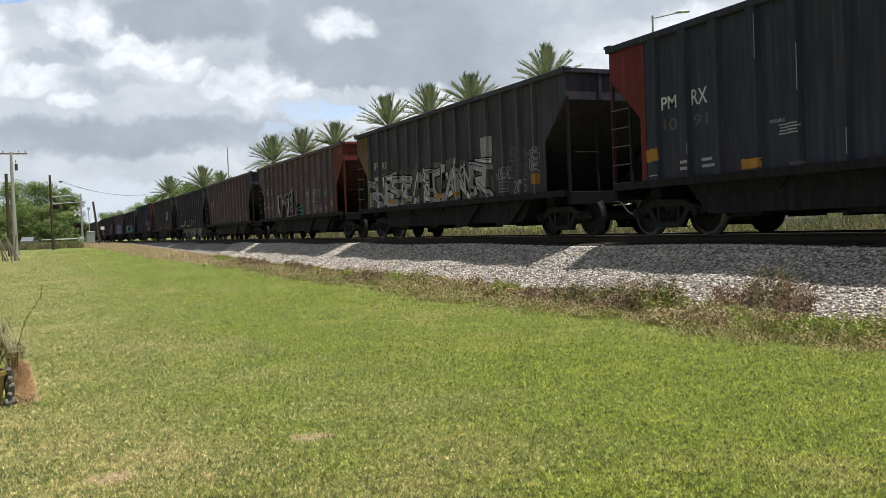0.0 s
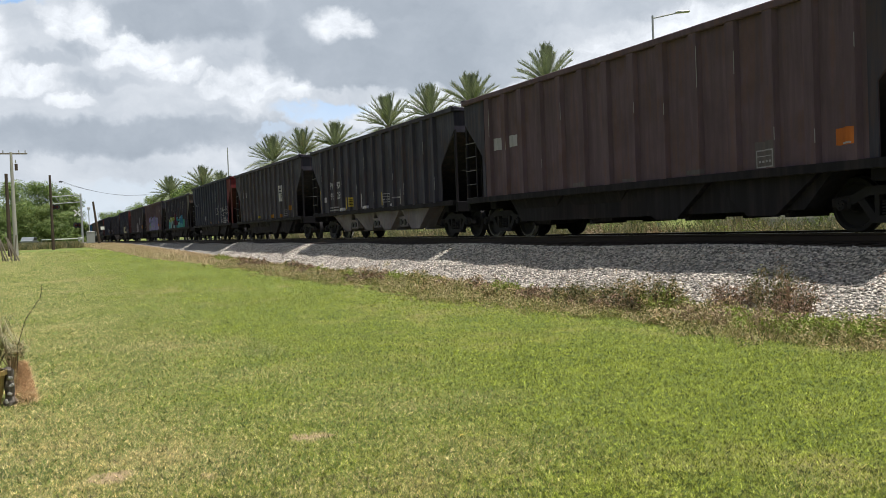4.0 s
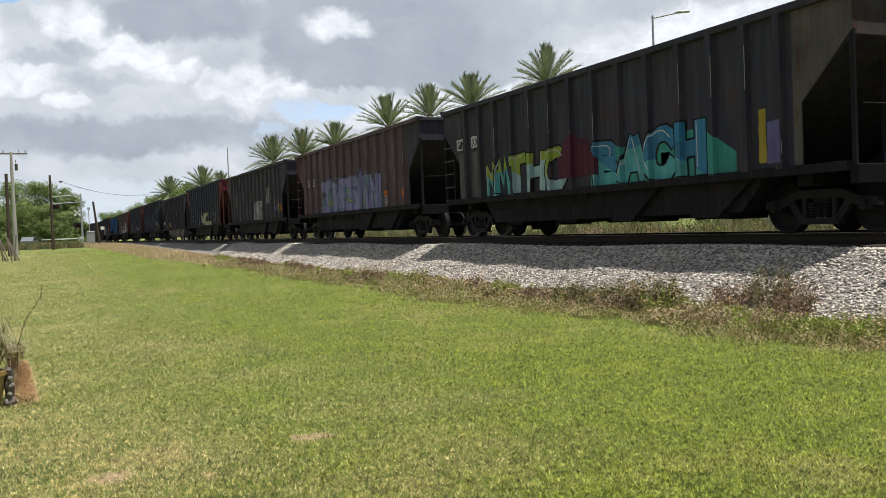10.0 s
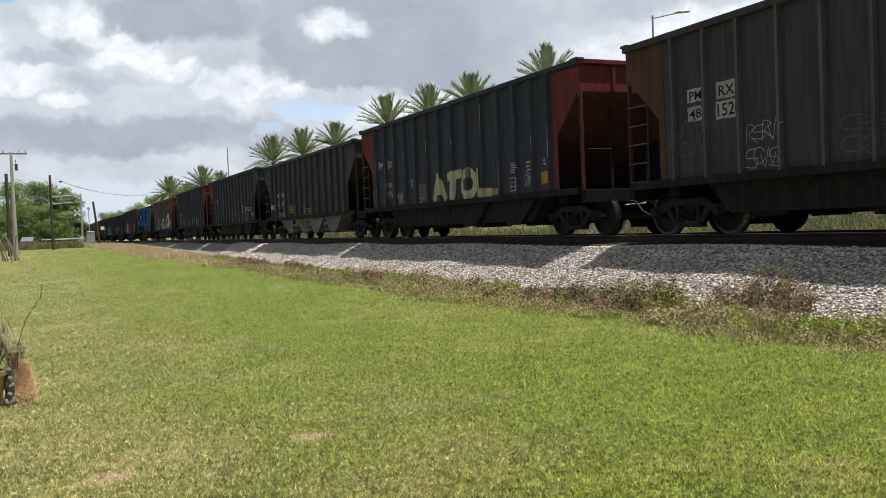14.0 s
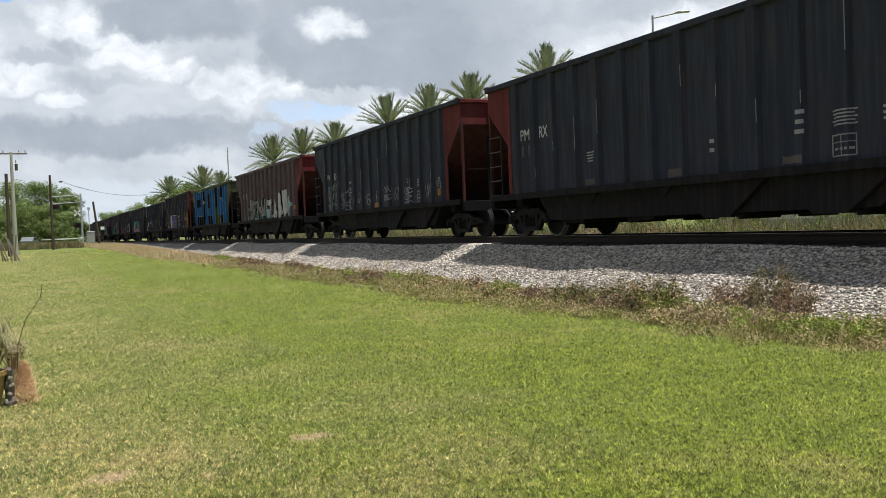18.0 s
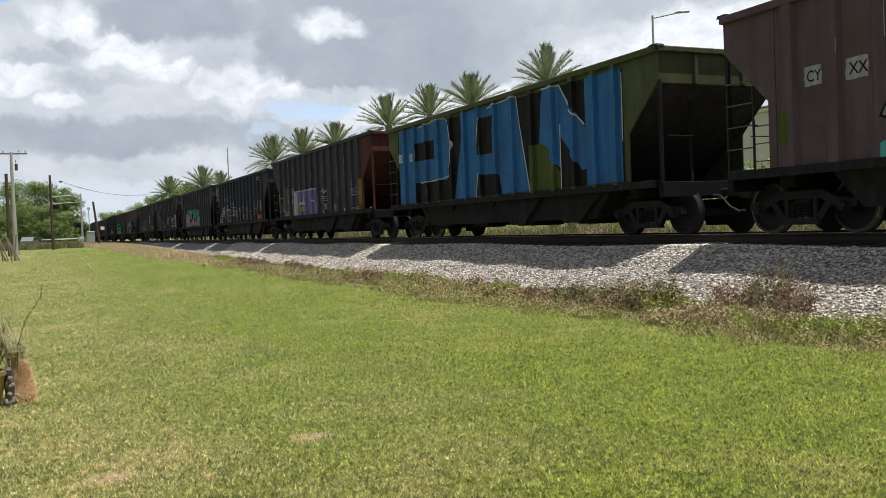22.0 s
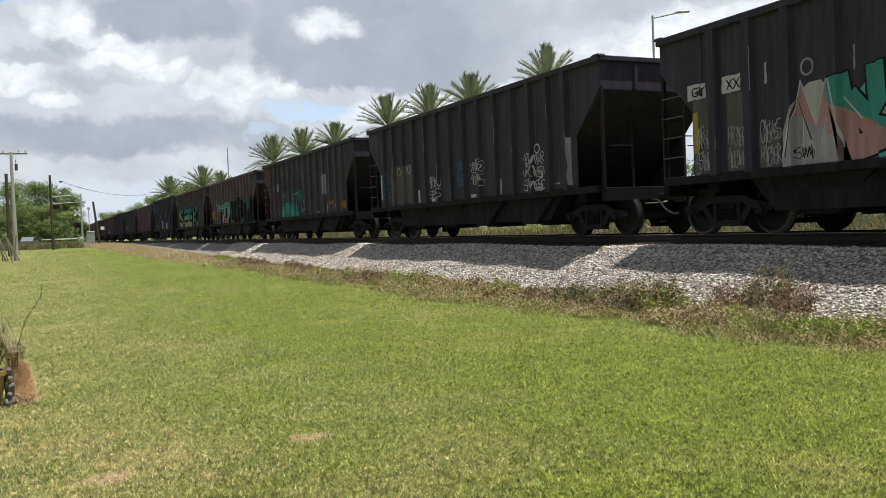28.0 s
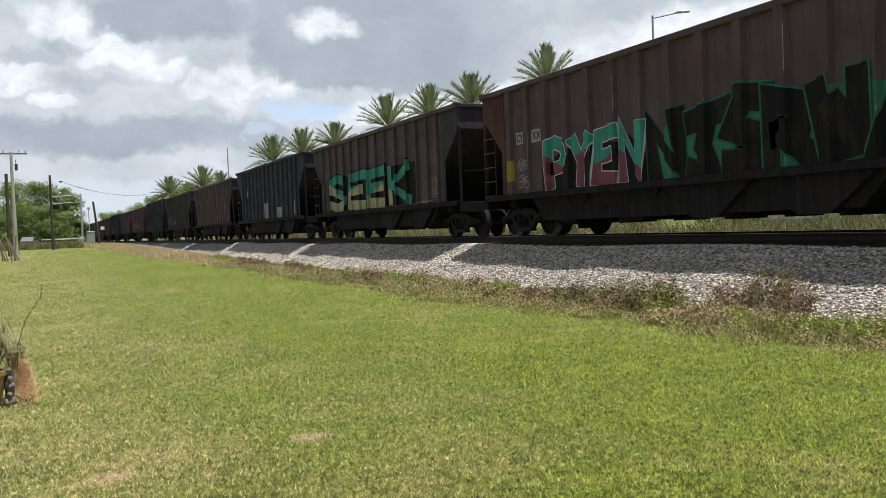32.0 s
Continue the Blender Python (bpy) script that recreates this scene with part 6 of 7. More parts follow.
def car_q():
    car = hopper_car("tall", "coal", "coal", "sooty coal hopper car with dull red ends and violet graffiti", near_end="dull")
    patch(car, -4.94, -4.05, 1.13, 2.50, "primer")
    patch(car, -3.84, -3.34, 1.13, 2.06, "primer")
    lettering(car, "CY", -4.59, -4.19, 2.07, 2.34, "silver")
    patch(car, -3.78, -3.31, 2.08, 2.41, "silver")
    lettering(car, "XX", -3.74, -3.36, 2.14, 2.35, "ink")
    lettering(car, "94", -4.57, -4.14, 1.66, 1.94, "silver")
    lettering(car, "64", -3.82, -3.39, 1.67, 1.95, "silver")
    text_bars(car, -4.85, -4.14, 1.14, 1.38, 2, "silver")
    patch(car, -3.05, 0.30, 1.13, 2.24, "white", lift=0.003)
    patch(car, -2.90, 0.24, 1.13, 2.20, "violet", lift=0.006)
    sprayed(car, [([curve([(-2.5, 1.2), (-2.3, 1.6), (-1.7, 1.62), (-1.62, 1.2)])], 0.1), ([[(-1.9, 2.2), (-1.85, 1.55)]], 0.05), ([curve([(-0.4, 1.75), (-0.1, 1.6), (0.05, 1.15)])], 0.05)], "white", None)
    patch(car, -2.2, -1.8, 1.3, 1.5, "yellow", lift=0.012)
    patch(car, -3.53, -3.02, 1.13, 1.94, "cream")
    patch(car, -1.22, -0.91, 1.13, 1.60, "yellow")
    tag(car, -6.02, -5.33, 1.32, 2.12, "white", 82, 0.022, 3)
    patch(car, -6.16, -6.05, 1.35, 2.31, "amber")
    tag(car, 0.85, 1.65, 1.55, 2.15, "white", 24, 0.024, 4)
    data_panel(car, 1.08, 1.54, 1.26, 1.51)
    patch(car, 1.20, 1.40, 1.13, 1.23, "white")
    tag(car, 2.97, 3.47, 1.66, 2.04, "primer", 25)
    lettering(car, "DAYO", 2.87, 3.57, 1.13, 1.43, "silver", 0.0, "graffiti_tag")
    patch(car, 2.56, 2.65, 1.13, 1.50, "amber")
    patch(car, 4.00, 4.20, 1.13, 1.22, "white")
    tag(car, 4.94, 5.80, 1.66, 2.01, "silver", 26, 0.028, 5)
    patch(car, 5.82, 5.92, 1.29, 2.25, "amber")
    tag(car, 5.03, 5.84, 1.13, 1.23, "lime", 27, 0.024, 4)
    patch(car, 6.72, 6.92, 1.13, 1.18, "white")


def car_r():
    car = hopper_car("low", "black", "black", "black coal hopper car with white tags and green spray")
    lettering(car, "PM", -4.65, -4.29, 2.45, 2.69)
    lettering(car, "RX", -3.94, -3.55, 2.43, 2.68)
    lettering(car, "840", -4.83, -4.36, 1.99, 2.25)
    lettering(car, "050", -3.93, -3.41, 1.99, 2.25)
    tag(car, -7.17, -6.38, 2.60, 3.46, "white", 90, 0.032, 3)
    tag(car, -5.93, -5.33, 1.13, 1.86, "white", 91, 0.032, 3)
    tag(car, -4.84, -4.31, 1.51, 2.07, "white", 92, 0.032, 3)
    tag(car, -3.86, -3.39, 1.46, 2.02, "white", 93, 0.032, 3)
    tag(car, -3.10, -2.46, 1.15, 2.05, "white", 94, 0.032, 3)
    tag(car, -2.15, -1.53, 1.52, 2.31, "white", 95, 0.032, 3)
    tag(car, -1.26, -0.62, 1.32, 2.05, "white", 96, 0.032, 3)
    tag(car, -0.26, 0.40, 1.50, 2.02, "white", 97, 0.032, 3)
    tag(car, 0.73, 1.32, 1.21, 2.03, "white", 98, 0.032, 3)
    tag(car, 1.63, 2.27, 1.29, 1.99, "white", 99, 0.032, 3)
    tag(car, 3.65, 4.25, 1.3, 2.14, "moss", 95, 0.14, 2)
    tag(car, 3.70, 4.21, 1.35, 2.05, "lime", 96, 0.06, 2)
    patch(car, 4.44, 4.57, 1.18, 1.69, "moss")
    lettering(car, "L", 4.64, 4.94, 1.59, 2.13, "white")
    lettering(car, "F", 4.96, 5.29, 1.61, 2.14, "white")
    patch(car, 4.86, 5.30, 1.16, 1.39, "orange")
    data_panel(car, 2.71, 3.13, 1.19, 1.47)
    patch(car, -1.08, -0.61, 1.18, 1.33, "orange")
    patch(car, 1.75, 2.23, 1.19, 1.30, "amber")
    patch(car, -5.95, -5.36, 1.13, 1.39, "amber")
    text_bars(car, -0.13, 0.36, 1.16, 1.49, 4, "orange")
    text_bars(car, 4.59, 5.27, 3.26, 3.45, 2)
    text_bars(car, 2.55, 3.18, 1.57, 1.73, 2)
    text_bars(car, -4.61, -4.33, 1.19, 1.41, 2)
    text_bars(car, -3.90, -3.58, 1.23, 1.46, 2)
    patch(car, -1.88, -1.61, 1.17, 1.30, "white")


def car_s():
    car = hopper_car("plate", "coal", "coal", "sooty coal hopper car with turquoise and pink graffiti")
    patch(car, -6.21, -5.74, 2.50, 2.78, "white")
    patch(car, -5.43, -4.98, 2.51, 2.80, "white")
    lettering(car, "CY", -6.15, -5.79, 2.55, 2.73, "ink")
    lettering(car, "XX", -5.37, -5.02, 2.56, 2.74, "ink")
    patch(car, -6.24, -5.77, 1.13, 2.49, "primer")
    patch(car, -5.40, -4.94, 1.13, 2.48, "primer")
    patch(car, -6.25, -6.12, 1.51, 2.27, "yellow")
    patch(car, -4.65, -4.20, 1.13, 1.73, "primer")
    tag(car, -6.16, -5.77, 1.13, 1.99, "silver", 29)
    tag(car, -5.36, -4.95, 1.13, 1.92, "silver", 30)
    tag(car, -4.60, -4.19, 1.13, 1.93, "silver", 31)
    mural(car, -3.95, -3.0, 1.13, 2.30, "pink", "white", 1, 101, low="silver", back="pale", shine="maroon", thick=0.36)
    mural(car, -3.05, 1.64, 1.13, 2.37, "teal", "ink", 5, 102, low="pink", back="aqua", thick=0.34)
    patch(car, -3.03, -2.89, 1.13, 1.50, "amber")
    tag(car, -3.92, -3.52, 1.19, 1.41, "ink", 6)
    tag(car, -0.06, 0.48, 2.25, 2.65, "silver", 7)
    lettering(car, "O", -3.75, -3.48, 2.51, 2.80, "silver", 0.0)
    lettering(car, "O", -1.86, -1.54, 2.56, 2.88, "silver", 0.0)
    patch(car, -4.50, -4.45, 2.53, 2.88, "silver")
    patch(car, -2.75, -2.72, 2.46, 2.82, "silver")
    patch(car, -0.75, -0.72, 2.62, 2.94, "silver")


def car_t():
    car = hopper_car("tall", "coal", "coal", "sooty coal hopper car with white and blue tags")
    tag(car, -1.95, -1.21, 1.16, 1.89, "white", 32)
    tag(car, -0.00, 0.54, 1.48, 2.21, "sky", 33)
    tag(car, 0.90, 1.62, 1.42, 2.18, "white", 34)
    tag(car, 3.79, 4.75, 1.13, 2.06, "white", 35, 0.032, 7)
    lettering(car, "O", 4.20, 4.48, 2.04, 2.28, "white", 0.0)
    patch(car, -5.02, -4.19, 1.13, 2.43, "primer")
    patch(car, -3.98, -3.19, 1.13, 2.41, "primer")
    lettering(car, "CY", -4.58, -4.22, 2.09, 2.37, "silver")
    lettering(car, "XX", -3.80, -3.22, 2.11, 2.40, "silver")
    tag(car, -5.94, -5.33, 1.36, 2.23, "sky", 36)
    patch(car, -2.88, -2.74, 1.13, 1.53, "white")
    patch(car, 2.52, 2.61, 1.13, 1.54, "silver")
    patch(car, 5.83, 5.92, 1.19, 2.27, "silver")
    patch(car, 3.93, 4.29, 1.13, 1.23, "silver")
    patch(car, 1.11, 1.48, 1.13, 1.22, "white")
    patch(car, -6.09, -5.95, 1.38, 2.23, "white")
    patch(car, -1.66, -1.35, 1.13, 1.22, "white")
    text_bars(car, 5.21, 5.44, 1.22, 1.30, 1)


def car_u():
    car = hopper_car("stake", "grey", "orange", "dark grey ribbed hopper car with green graffiti and patch", near_end="coal")
    patch(car, 2.89, 3.52, 1.91, 2.75, "patch")
    ground_shape(car, -3.8, -0.9, 1.11, 1.75, "teal", 137)
    mural(car, -3.77, 0.6, 1.13, 2.4, None, "teal", 4, 138, shine="aqua", thick=0.02)
    tag(car, -3.71, -3.20, 1.13, 1.66, "white", 38, 0.025, 3)
    patch(car, 3.90, 4.43, 1.44, 1.60, "amber")
    patch(car, 5.51, 5.95, 1.24, 1.53, "amber")
    data_panel(car, 3.86, 4.39, 1.21, 1.47)
    patch(car, 4.66, 4.81, 1.27, 1.48, "white")
    patch(car, -5.22, -4.91, 2.44, 2.73, "white")
    patch(car, -4.58, -4.12, 2.42, 2.73, "white")
    lettering(car, "PM", -5.17, -4.94, 2.48, 2.69, "ink")
    lettering(car, "RX", -4.52, -4.17, 2.47, 2.69, "ink")
    text_bars(car, 2.12, 2.62, 1.13, 1.26, 1)
    patch(car, 3.52, 3.60, 1.13, 1.51, "silver")


def car_v():
    car = hopper_car("mid", "brown", "orange", "brown coal hopper car with pink and dark green graffiti", near_end="coal")
    lettering(car, "CY", -5.11, -4.81, 2.40, 2.59, "ink")
    lettering(car, "XX", -4.41, -4.01, 2.39, 2.58, "ink")
    ground_shape(car, -4.2, -0.1, 1.11, 2.1, "ink", 110)
    block_letters(car, "PYEN", -3.98, -0.22, 1.13, 2.34, "teal", "white", 0.31, 0.028, low="plum", rise=0.03)
    ground_shape(car, -0.2, 6.05, 1.11, 2.35, "jade", 111)
    mural(car, -0.10, 6.03, 1.13, 2.4, "ink", "green", 6, 112, shine=None, thick=0.42)
    patch(car, -5.14, -4.79, 2.34, 2.64, "silver")
    patch(car, -4.44, -3.99, 2.32, 2.63, "silver")
    patch(car, -5.90, -5.53, 1.43, 1.96, "yellow")
    tag(car, -5.35, -4.76, 1.22, 1.98, "silver", 39)
    tag(car, 5.62, 6.02, 1.74, 2.01, "teal", 40)


def car_w():
    car = hopper_car("stake", "brown", "coal", "brown-black coal hopper car with turquoise and cream block graffiti")
    patch(car, -5.30, 4.07, 1.13, 2.48, "ink")
    block_letters(car, "SEEK", -5.10, 3.6, 1.15, 2.55, "teal", "ink", 0.26, 0.04, low="cream")
    tag(car, 5.14, 5.72, 1.23, 1.90, "pink", 41)
    patch(car, 4.00, 5.09, 1.13, 1.18, "pink")


def car_x():
    car = hopper_car("panel", "black", "black", "black coal hopper car with white streaks")
    patch(car, -0.36, 0.46, 1.14, 1.93, "silver")
    patch(car, 2.00, 2.92, 1.13, 1.64, "silver")
    patch(car, 5.05, 5.47, 1.23, 1.89, "silver")
    patch(car, -4.42, -3.90, 2.43, 2.80, "silver")


for make in (car_a, car_b, car_c, car_d, car_e, car_f, car_g, car_h, car_i, car_j, car_k, car_l, car_m, car_n, car_o, car_p, car_q, car_r, car_s, car_t, car_u, car_v, car_w, car_x):
    make()

REST = (("mid", "brown", "coal", "plain brown coal hopper car"), ("panel", "black", "black", "plain black coal hopper car"), ("mid", "brown", "red", "brown coal hopper car with red ends"),
        ("stake", "grey", "coal", "dark grey ribbed coal hopper car"), ("mid", "brown", "orange", "brown coal hopper car with orange ends"))
for k in range(14):
    style, body, end, label = REST[(k * 3 + k // 5) % 5]
    car = hopper_car(style, body, end, label + ", far down the track")
    if k % 2:
        tag(car, -5.2, -2.0 + k % 5, 1.25, 2.1, "silver", k, 0.05, 6)
    patch(car, 3.0, 3.8, 1.4, 2.2, "primer")


# ---- behind the train ----
def frond_mesh(length, droop, seed):
    """A feather palm leaf: an arched midrib with two rows of narrow leaflets. It points along +x."""
    rg = np.random.default_rng(seed)
    v, f = [], []

    def at(t):
        return Vector((length * (t - 0.10 * droop * t ** 3), 0, -droop * length * 0.42 * t ** 2.2))

    def quad(a, b, c, d):
        i = len(v)
        v.extend([a, b, c, d])
        f.append((i, i + 1, i + 2, i + 3))
    for k in range(8):
        a, b, w = at(k / 8), at((k + 1) / 8), 0.03 * (1 - k / 9)
        quad(a + Vector((0, -w, 0)), b + Vector((0, -w * 0.85, 0)), b + Vector((0, w * 0.85, 0)), a + Vector((0, w, 0)))
    for k in range(58):
        t = 0.16 + 0.84 * k / 57
        p, q = at(t), at(min(1, t + 0.02))
        ahead = (q - p).normalized() if t < 0.98 else (at(1.0) - at(0.97)).normalized()
        long = 0.56 * min(1.0, 0.35 + 2.6 * (t - 0.16)) * (1.12 - 0.55 * t)
        for s in (-1, 1):
            d = (ahead * (1.15 + rg.normal(0, 0.12)) + Vector((0, s * 0.68, 0.42 + rg.normal(0, 0.16)))).normalized()
            w = ahead * 0.027
            tip = p + d * long * (0.85 + 0.3 * rg.random()) + Vector((0, 0, -0.02))
            quad(p - w, p + w, tip + w * 0.15, tip - w * 0.15)
    return fast_mesh(np.array([tuple(c) for c in v]), np.array(f))


FRONDS = [frond_mesh(2.5, 0.34, 1), frond_mesh(2.55, 0.7, 2), frond_mesh(2.3, 0.14, 3)]


def trunk_mesh(height, r0, r1, seed):
    rg = np.random.default_rng(seed)
    bm = bmesh.new()
    seg, rows = 10, int(height / 0.28)
    rings = []
    for k in range(rows + 1):
        r = r0 + (r1 - r0) * k / rows
        r *= 1.06 if k % 2 else 0.95
        rings.append([bm.verts.new((r * math.cos(2 * math.pi * j / seg) * (1 + rg.normal(0, 0.02)), r * math.sin(2 * math.pi * j / seg), height * k / rows)) for j in range(seg)])
    for p, q in zip(rings, rings[1:]):
        for j in range(seg):
            i = (j + 1) % seg
            bm.faces.new((p[j], p[i], q[i], q[j]))
    bm.faces.new(rings[-1])
    return bm


def palm(x, y, top, size=1.0, seed=0):
    rg = random.Random(seed)
    z0 = float(ground_z(x, y)) - 0.05
    high = top - z0 - 2.35 * size
    ob = tagged(new("date_palm"), "tall feathery grey-green date palm behind the track", "palm tree", "palms behind the track")
    ob.location = (x, y, z0)
    part("trunk", trunk_mesh(high, 0.30, 0.22, seed), WOOD_GREY, ob, "grey-brown ringed trunk")
    part("crown_shaft", tube(bmesh.new(), (0, 0, high - 0.5), (0, 0, high + 0.2), 0.25, 0.36, 10), WOOD_GREY, ob)
    for k in range(64):
        u = k / 63
        up = 86 - 106 * u ** 1.25 + rg.uniform(-6, 6)
        kind = 2 if up > 60 else 0 if up > 15 else 1
        m = Matrix.Translation((0, 0, high + 0.15 - 0.25 * u)) @ Matrix.Rotation(k * 2.399 + rg.uniform(-0.2, 0.2), 4, "Z") @ Matrix.Rotation(-radians(up), 4, "Y") @ Matrix.Rotation(rg.uniform(-0.4, 0.4), 4, "X") @ Matrix.Scale(size * rg.uniform(0.88, 1.08), 4)
        part("frond", FRONDS[kind], PALM, ob, m=m)


for k, (y, top, size) in enumerate(((50.6, 13.3, 1.05), (61.9, 13.5, 1.1), (69.9, 13.8, 1.12), (79.9, 14.5, 1.3), (96.6, 14.0, 1.2), (109.9, 14.7, 1.4), (125.5, 15.5, 1.6), (165, 13.2, 1.2), (184, 15.8, 1.9), (232, 16.9, 2.0))):
    palm(32.0, y, top, size, k + 3)


def tree(x, y, height, width, seed, label, count=5200, leaf=0.26, low=0.12, full=1.0):
    """Tapered trunk, forked limbs, and a crown of many small leaves in uneven clumps."""
    rg = np.random.default_rng(seed)
    z0 = float(ground_z(x, y)) - 0.05
    ob = tagged(new("tree"), label, "tree")
    ob.location = (x, y, z0)
    trunk = bmesh.new()
    tube(trunk, (0, 0, 0), (0.1, 0, height * 0.42), width * 0.045, width * 0.03, 9)
    part("trunk", trunk, WOOD_GREY, ob)
    clumps = []
    for k in range(int(22 * full)):
        a = rg.random() * 6.283
        e = rg.random()
        c = Vector((math.cos(a) * width * 0.36 * rg.random() ** 0.5, math.sin(a) * width * 0.36 * rg.random() ** 0.5, height * (low + 0.14 + (0.72 - low) * e)))
        clumps.append((c, width * (0.13 + 0.11 * rg.random()) * (1.2 - 0.5 * e) * full ** 0.25))
        if k < 6:
            limb = bmesh.new()
            tube(limb, (0.05, 0, height * (0.22 + 0.03 * k)), tuple(c), width * 0.022, width * 0.008, 6)
            part("limb", limb, WOOD_GREY, ob)
    per = count // len(clumps)
    v = []
    for c, r in clumps:
        d = rg.normal(0, 1, (per, 3))
        d /= np.linalg.norm(d, axis=1)[:, None]
        p = np.array(c) + d * (r * rg.random((per, 1)) ** 0.4) * np.array([1.15, 1.15, 0.9])
        t1 = rg.normal(0, 1, (per, 3))
        t1 /= np.linalg.norm(t1, axis=1)[:, None]
        t2 = np.cross(t1, d)
        s = leaf * (0.5 + rg.random((per, 1)))
        v.append(np.stack([p - t1 * s * 0.6, p + t2 * s * 0.3, p + t1 * s * 0.6, p - t2 * s * 0.3], 1))
    v = np.concatenate(v).reshape(-1, 3)
    part("crown", fast_mesh(v, np.arange(len(v)).reshape(-1, 4)), LEAVES, ob, "crown of small green leaves")


for k, (x, y, h, w) in enumerate(((-1.8, 166, 12.2, 9.0), (2.2, 168, 12.0, 8.5), (5.0, 165, 9.5, 6.5), (-4.5, 160, 6.5, 8.0), (0.5, 158, 7.5, 8.0), (4.2, 158, 5.6, 6.0), (6.2, 163, 4.5, 4.5))):
    tree(x, y, h, w, k + 1, "broad leafy green tree beyond the lawn", 30000, 0.22, 0.0, 2.0)
for k, (x, y, h, w) in enumerate(((-7.5, 162, 9.0, 10.0), (-13.0, 165, 10.5, 11.0), (-10, 158, 6.5, 8.0))):
    tree(x, y, h, w, k + 11, "broad leafy green tree beyond the lawn", 7000, 0.4, 0.0, 1.5)
for k, (x, y, h, w) in enumerate(((32, 172, 11.0, 9), (33, 196, 13.2, 11), (34, 216, 14.0, 11), (33, 238, 14.6, 12), (33, 262, 14.4, 12), (34, 290, 14.4, 13), (33, 335, 14, 13), (30, 390, 13.5, 13), (28, 150, 6, 7))):
    tree(x, y, h, w, 20 + k, "yellow-green roadside tree behind the track", 8000, 0.4)
for k, (x, y, h, w) in enumerate(((23.5, 24.5, 3.2, 4.5), (24.0, 20.0, 2.8, 4.5), (23.0, 30.0, 2.6, 5.0), (24.5, 37.0, 2.4, 5.0))):
    tree(x, y, h, w, 40 + k, "dense green shrub behind the track", 5000, 0.12, 0.0)


def street_lamp(x, y, top, arm, label):
    z0 = float(ground_z(x, y))
    ob = tagged(new("street_lamp"), label, "street lamp")
    ob.location = (x, y, z0)
    h = top - z0
    part("pole", tube(bmesh.new(), (0, 0, 0), (0, 0, h), 0.08, 0.05, 10), GALV, ob)
    part("base_plate", boxes(((-0.2, -0.2, 0), (0.2, 0.2, 0.04)), bevel=0.01), GALV, ob)
    part("arm", tube(bmesh.new(), (0, 0, h - 0.12), (arm * 0.8, -arm * 0.6, h + 0.05), 0.035, 0.03, 8), GALV, ob)
    head = bmesh.new()
    box(head, (-0.06, -0.32, -0.04), (0.16, 0.32, 0.05), 0.03)
    part("lamp_head", head, GALV, ob, m=Matrix.Translation((arm * 0.85, -arm * 0.64, h + 0.06)) @ pose(0, 0, 0, 0, 0, 53))


street_lamp(26.0, 32.0, 10.76, 1.25, "slender grey street lamp with a flat head behind the train")
mast = tagged(new("light_mast"), "tall thin pale steel mast behind the palms", "mast")
mast.location = (45, 222, 0.9)
part("pole", tube(bmesh.new(), (0, 0, 0), (0, 0, 22.6), 0.24, 0.12, 10), GALV, mast)
part("base", boxes(((-0.5, -0.5, 0), (0.5, 0.5, 0.3)), bevel=0.03), CONCRETE, mast)


def building():
    """Long tan stucco building behind the shrubs."""
    ob = tagged(new("tan_building"), "long tan stucco building with a low grey roof", "building")
    ob.location = (36.0, 8.0, 0.7)
    wall = bmesh.new()
    box(wall, (0, -24, 0), (14, 31.0, 6.3), 0.02)
    part("wall", wall, STUCCO, ob)
    part("parapet", boxes(((-0.15, -24.15, 6.3), (14.15, 31.15, 6.65)), bevel=0.03), STUCCO, ob, "tan parapet")
    part("roof", boxes(((0.1, -23.9, 6.5), (13.9, 30.9, 6.56))), ROOFING, ob)
    part("plinth", boxes(((-0.06, -24.06, 0), (0.0, 31.06, 0.5))), CONCRETE, ob)


building()

# ---- the crossing at the end of the lawn ----
bm = bmesh.new()
slab(bm, [(-120, 145.0), (160, 145.0), (160, 153.0), (-120, 153.0)], 2, 0.90, 0.985)
tagged(part("road", bm, ASPHALT, None, "grey asphalt road over the railway crossing"), kind="structure", category="road")


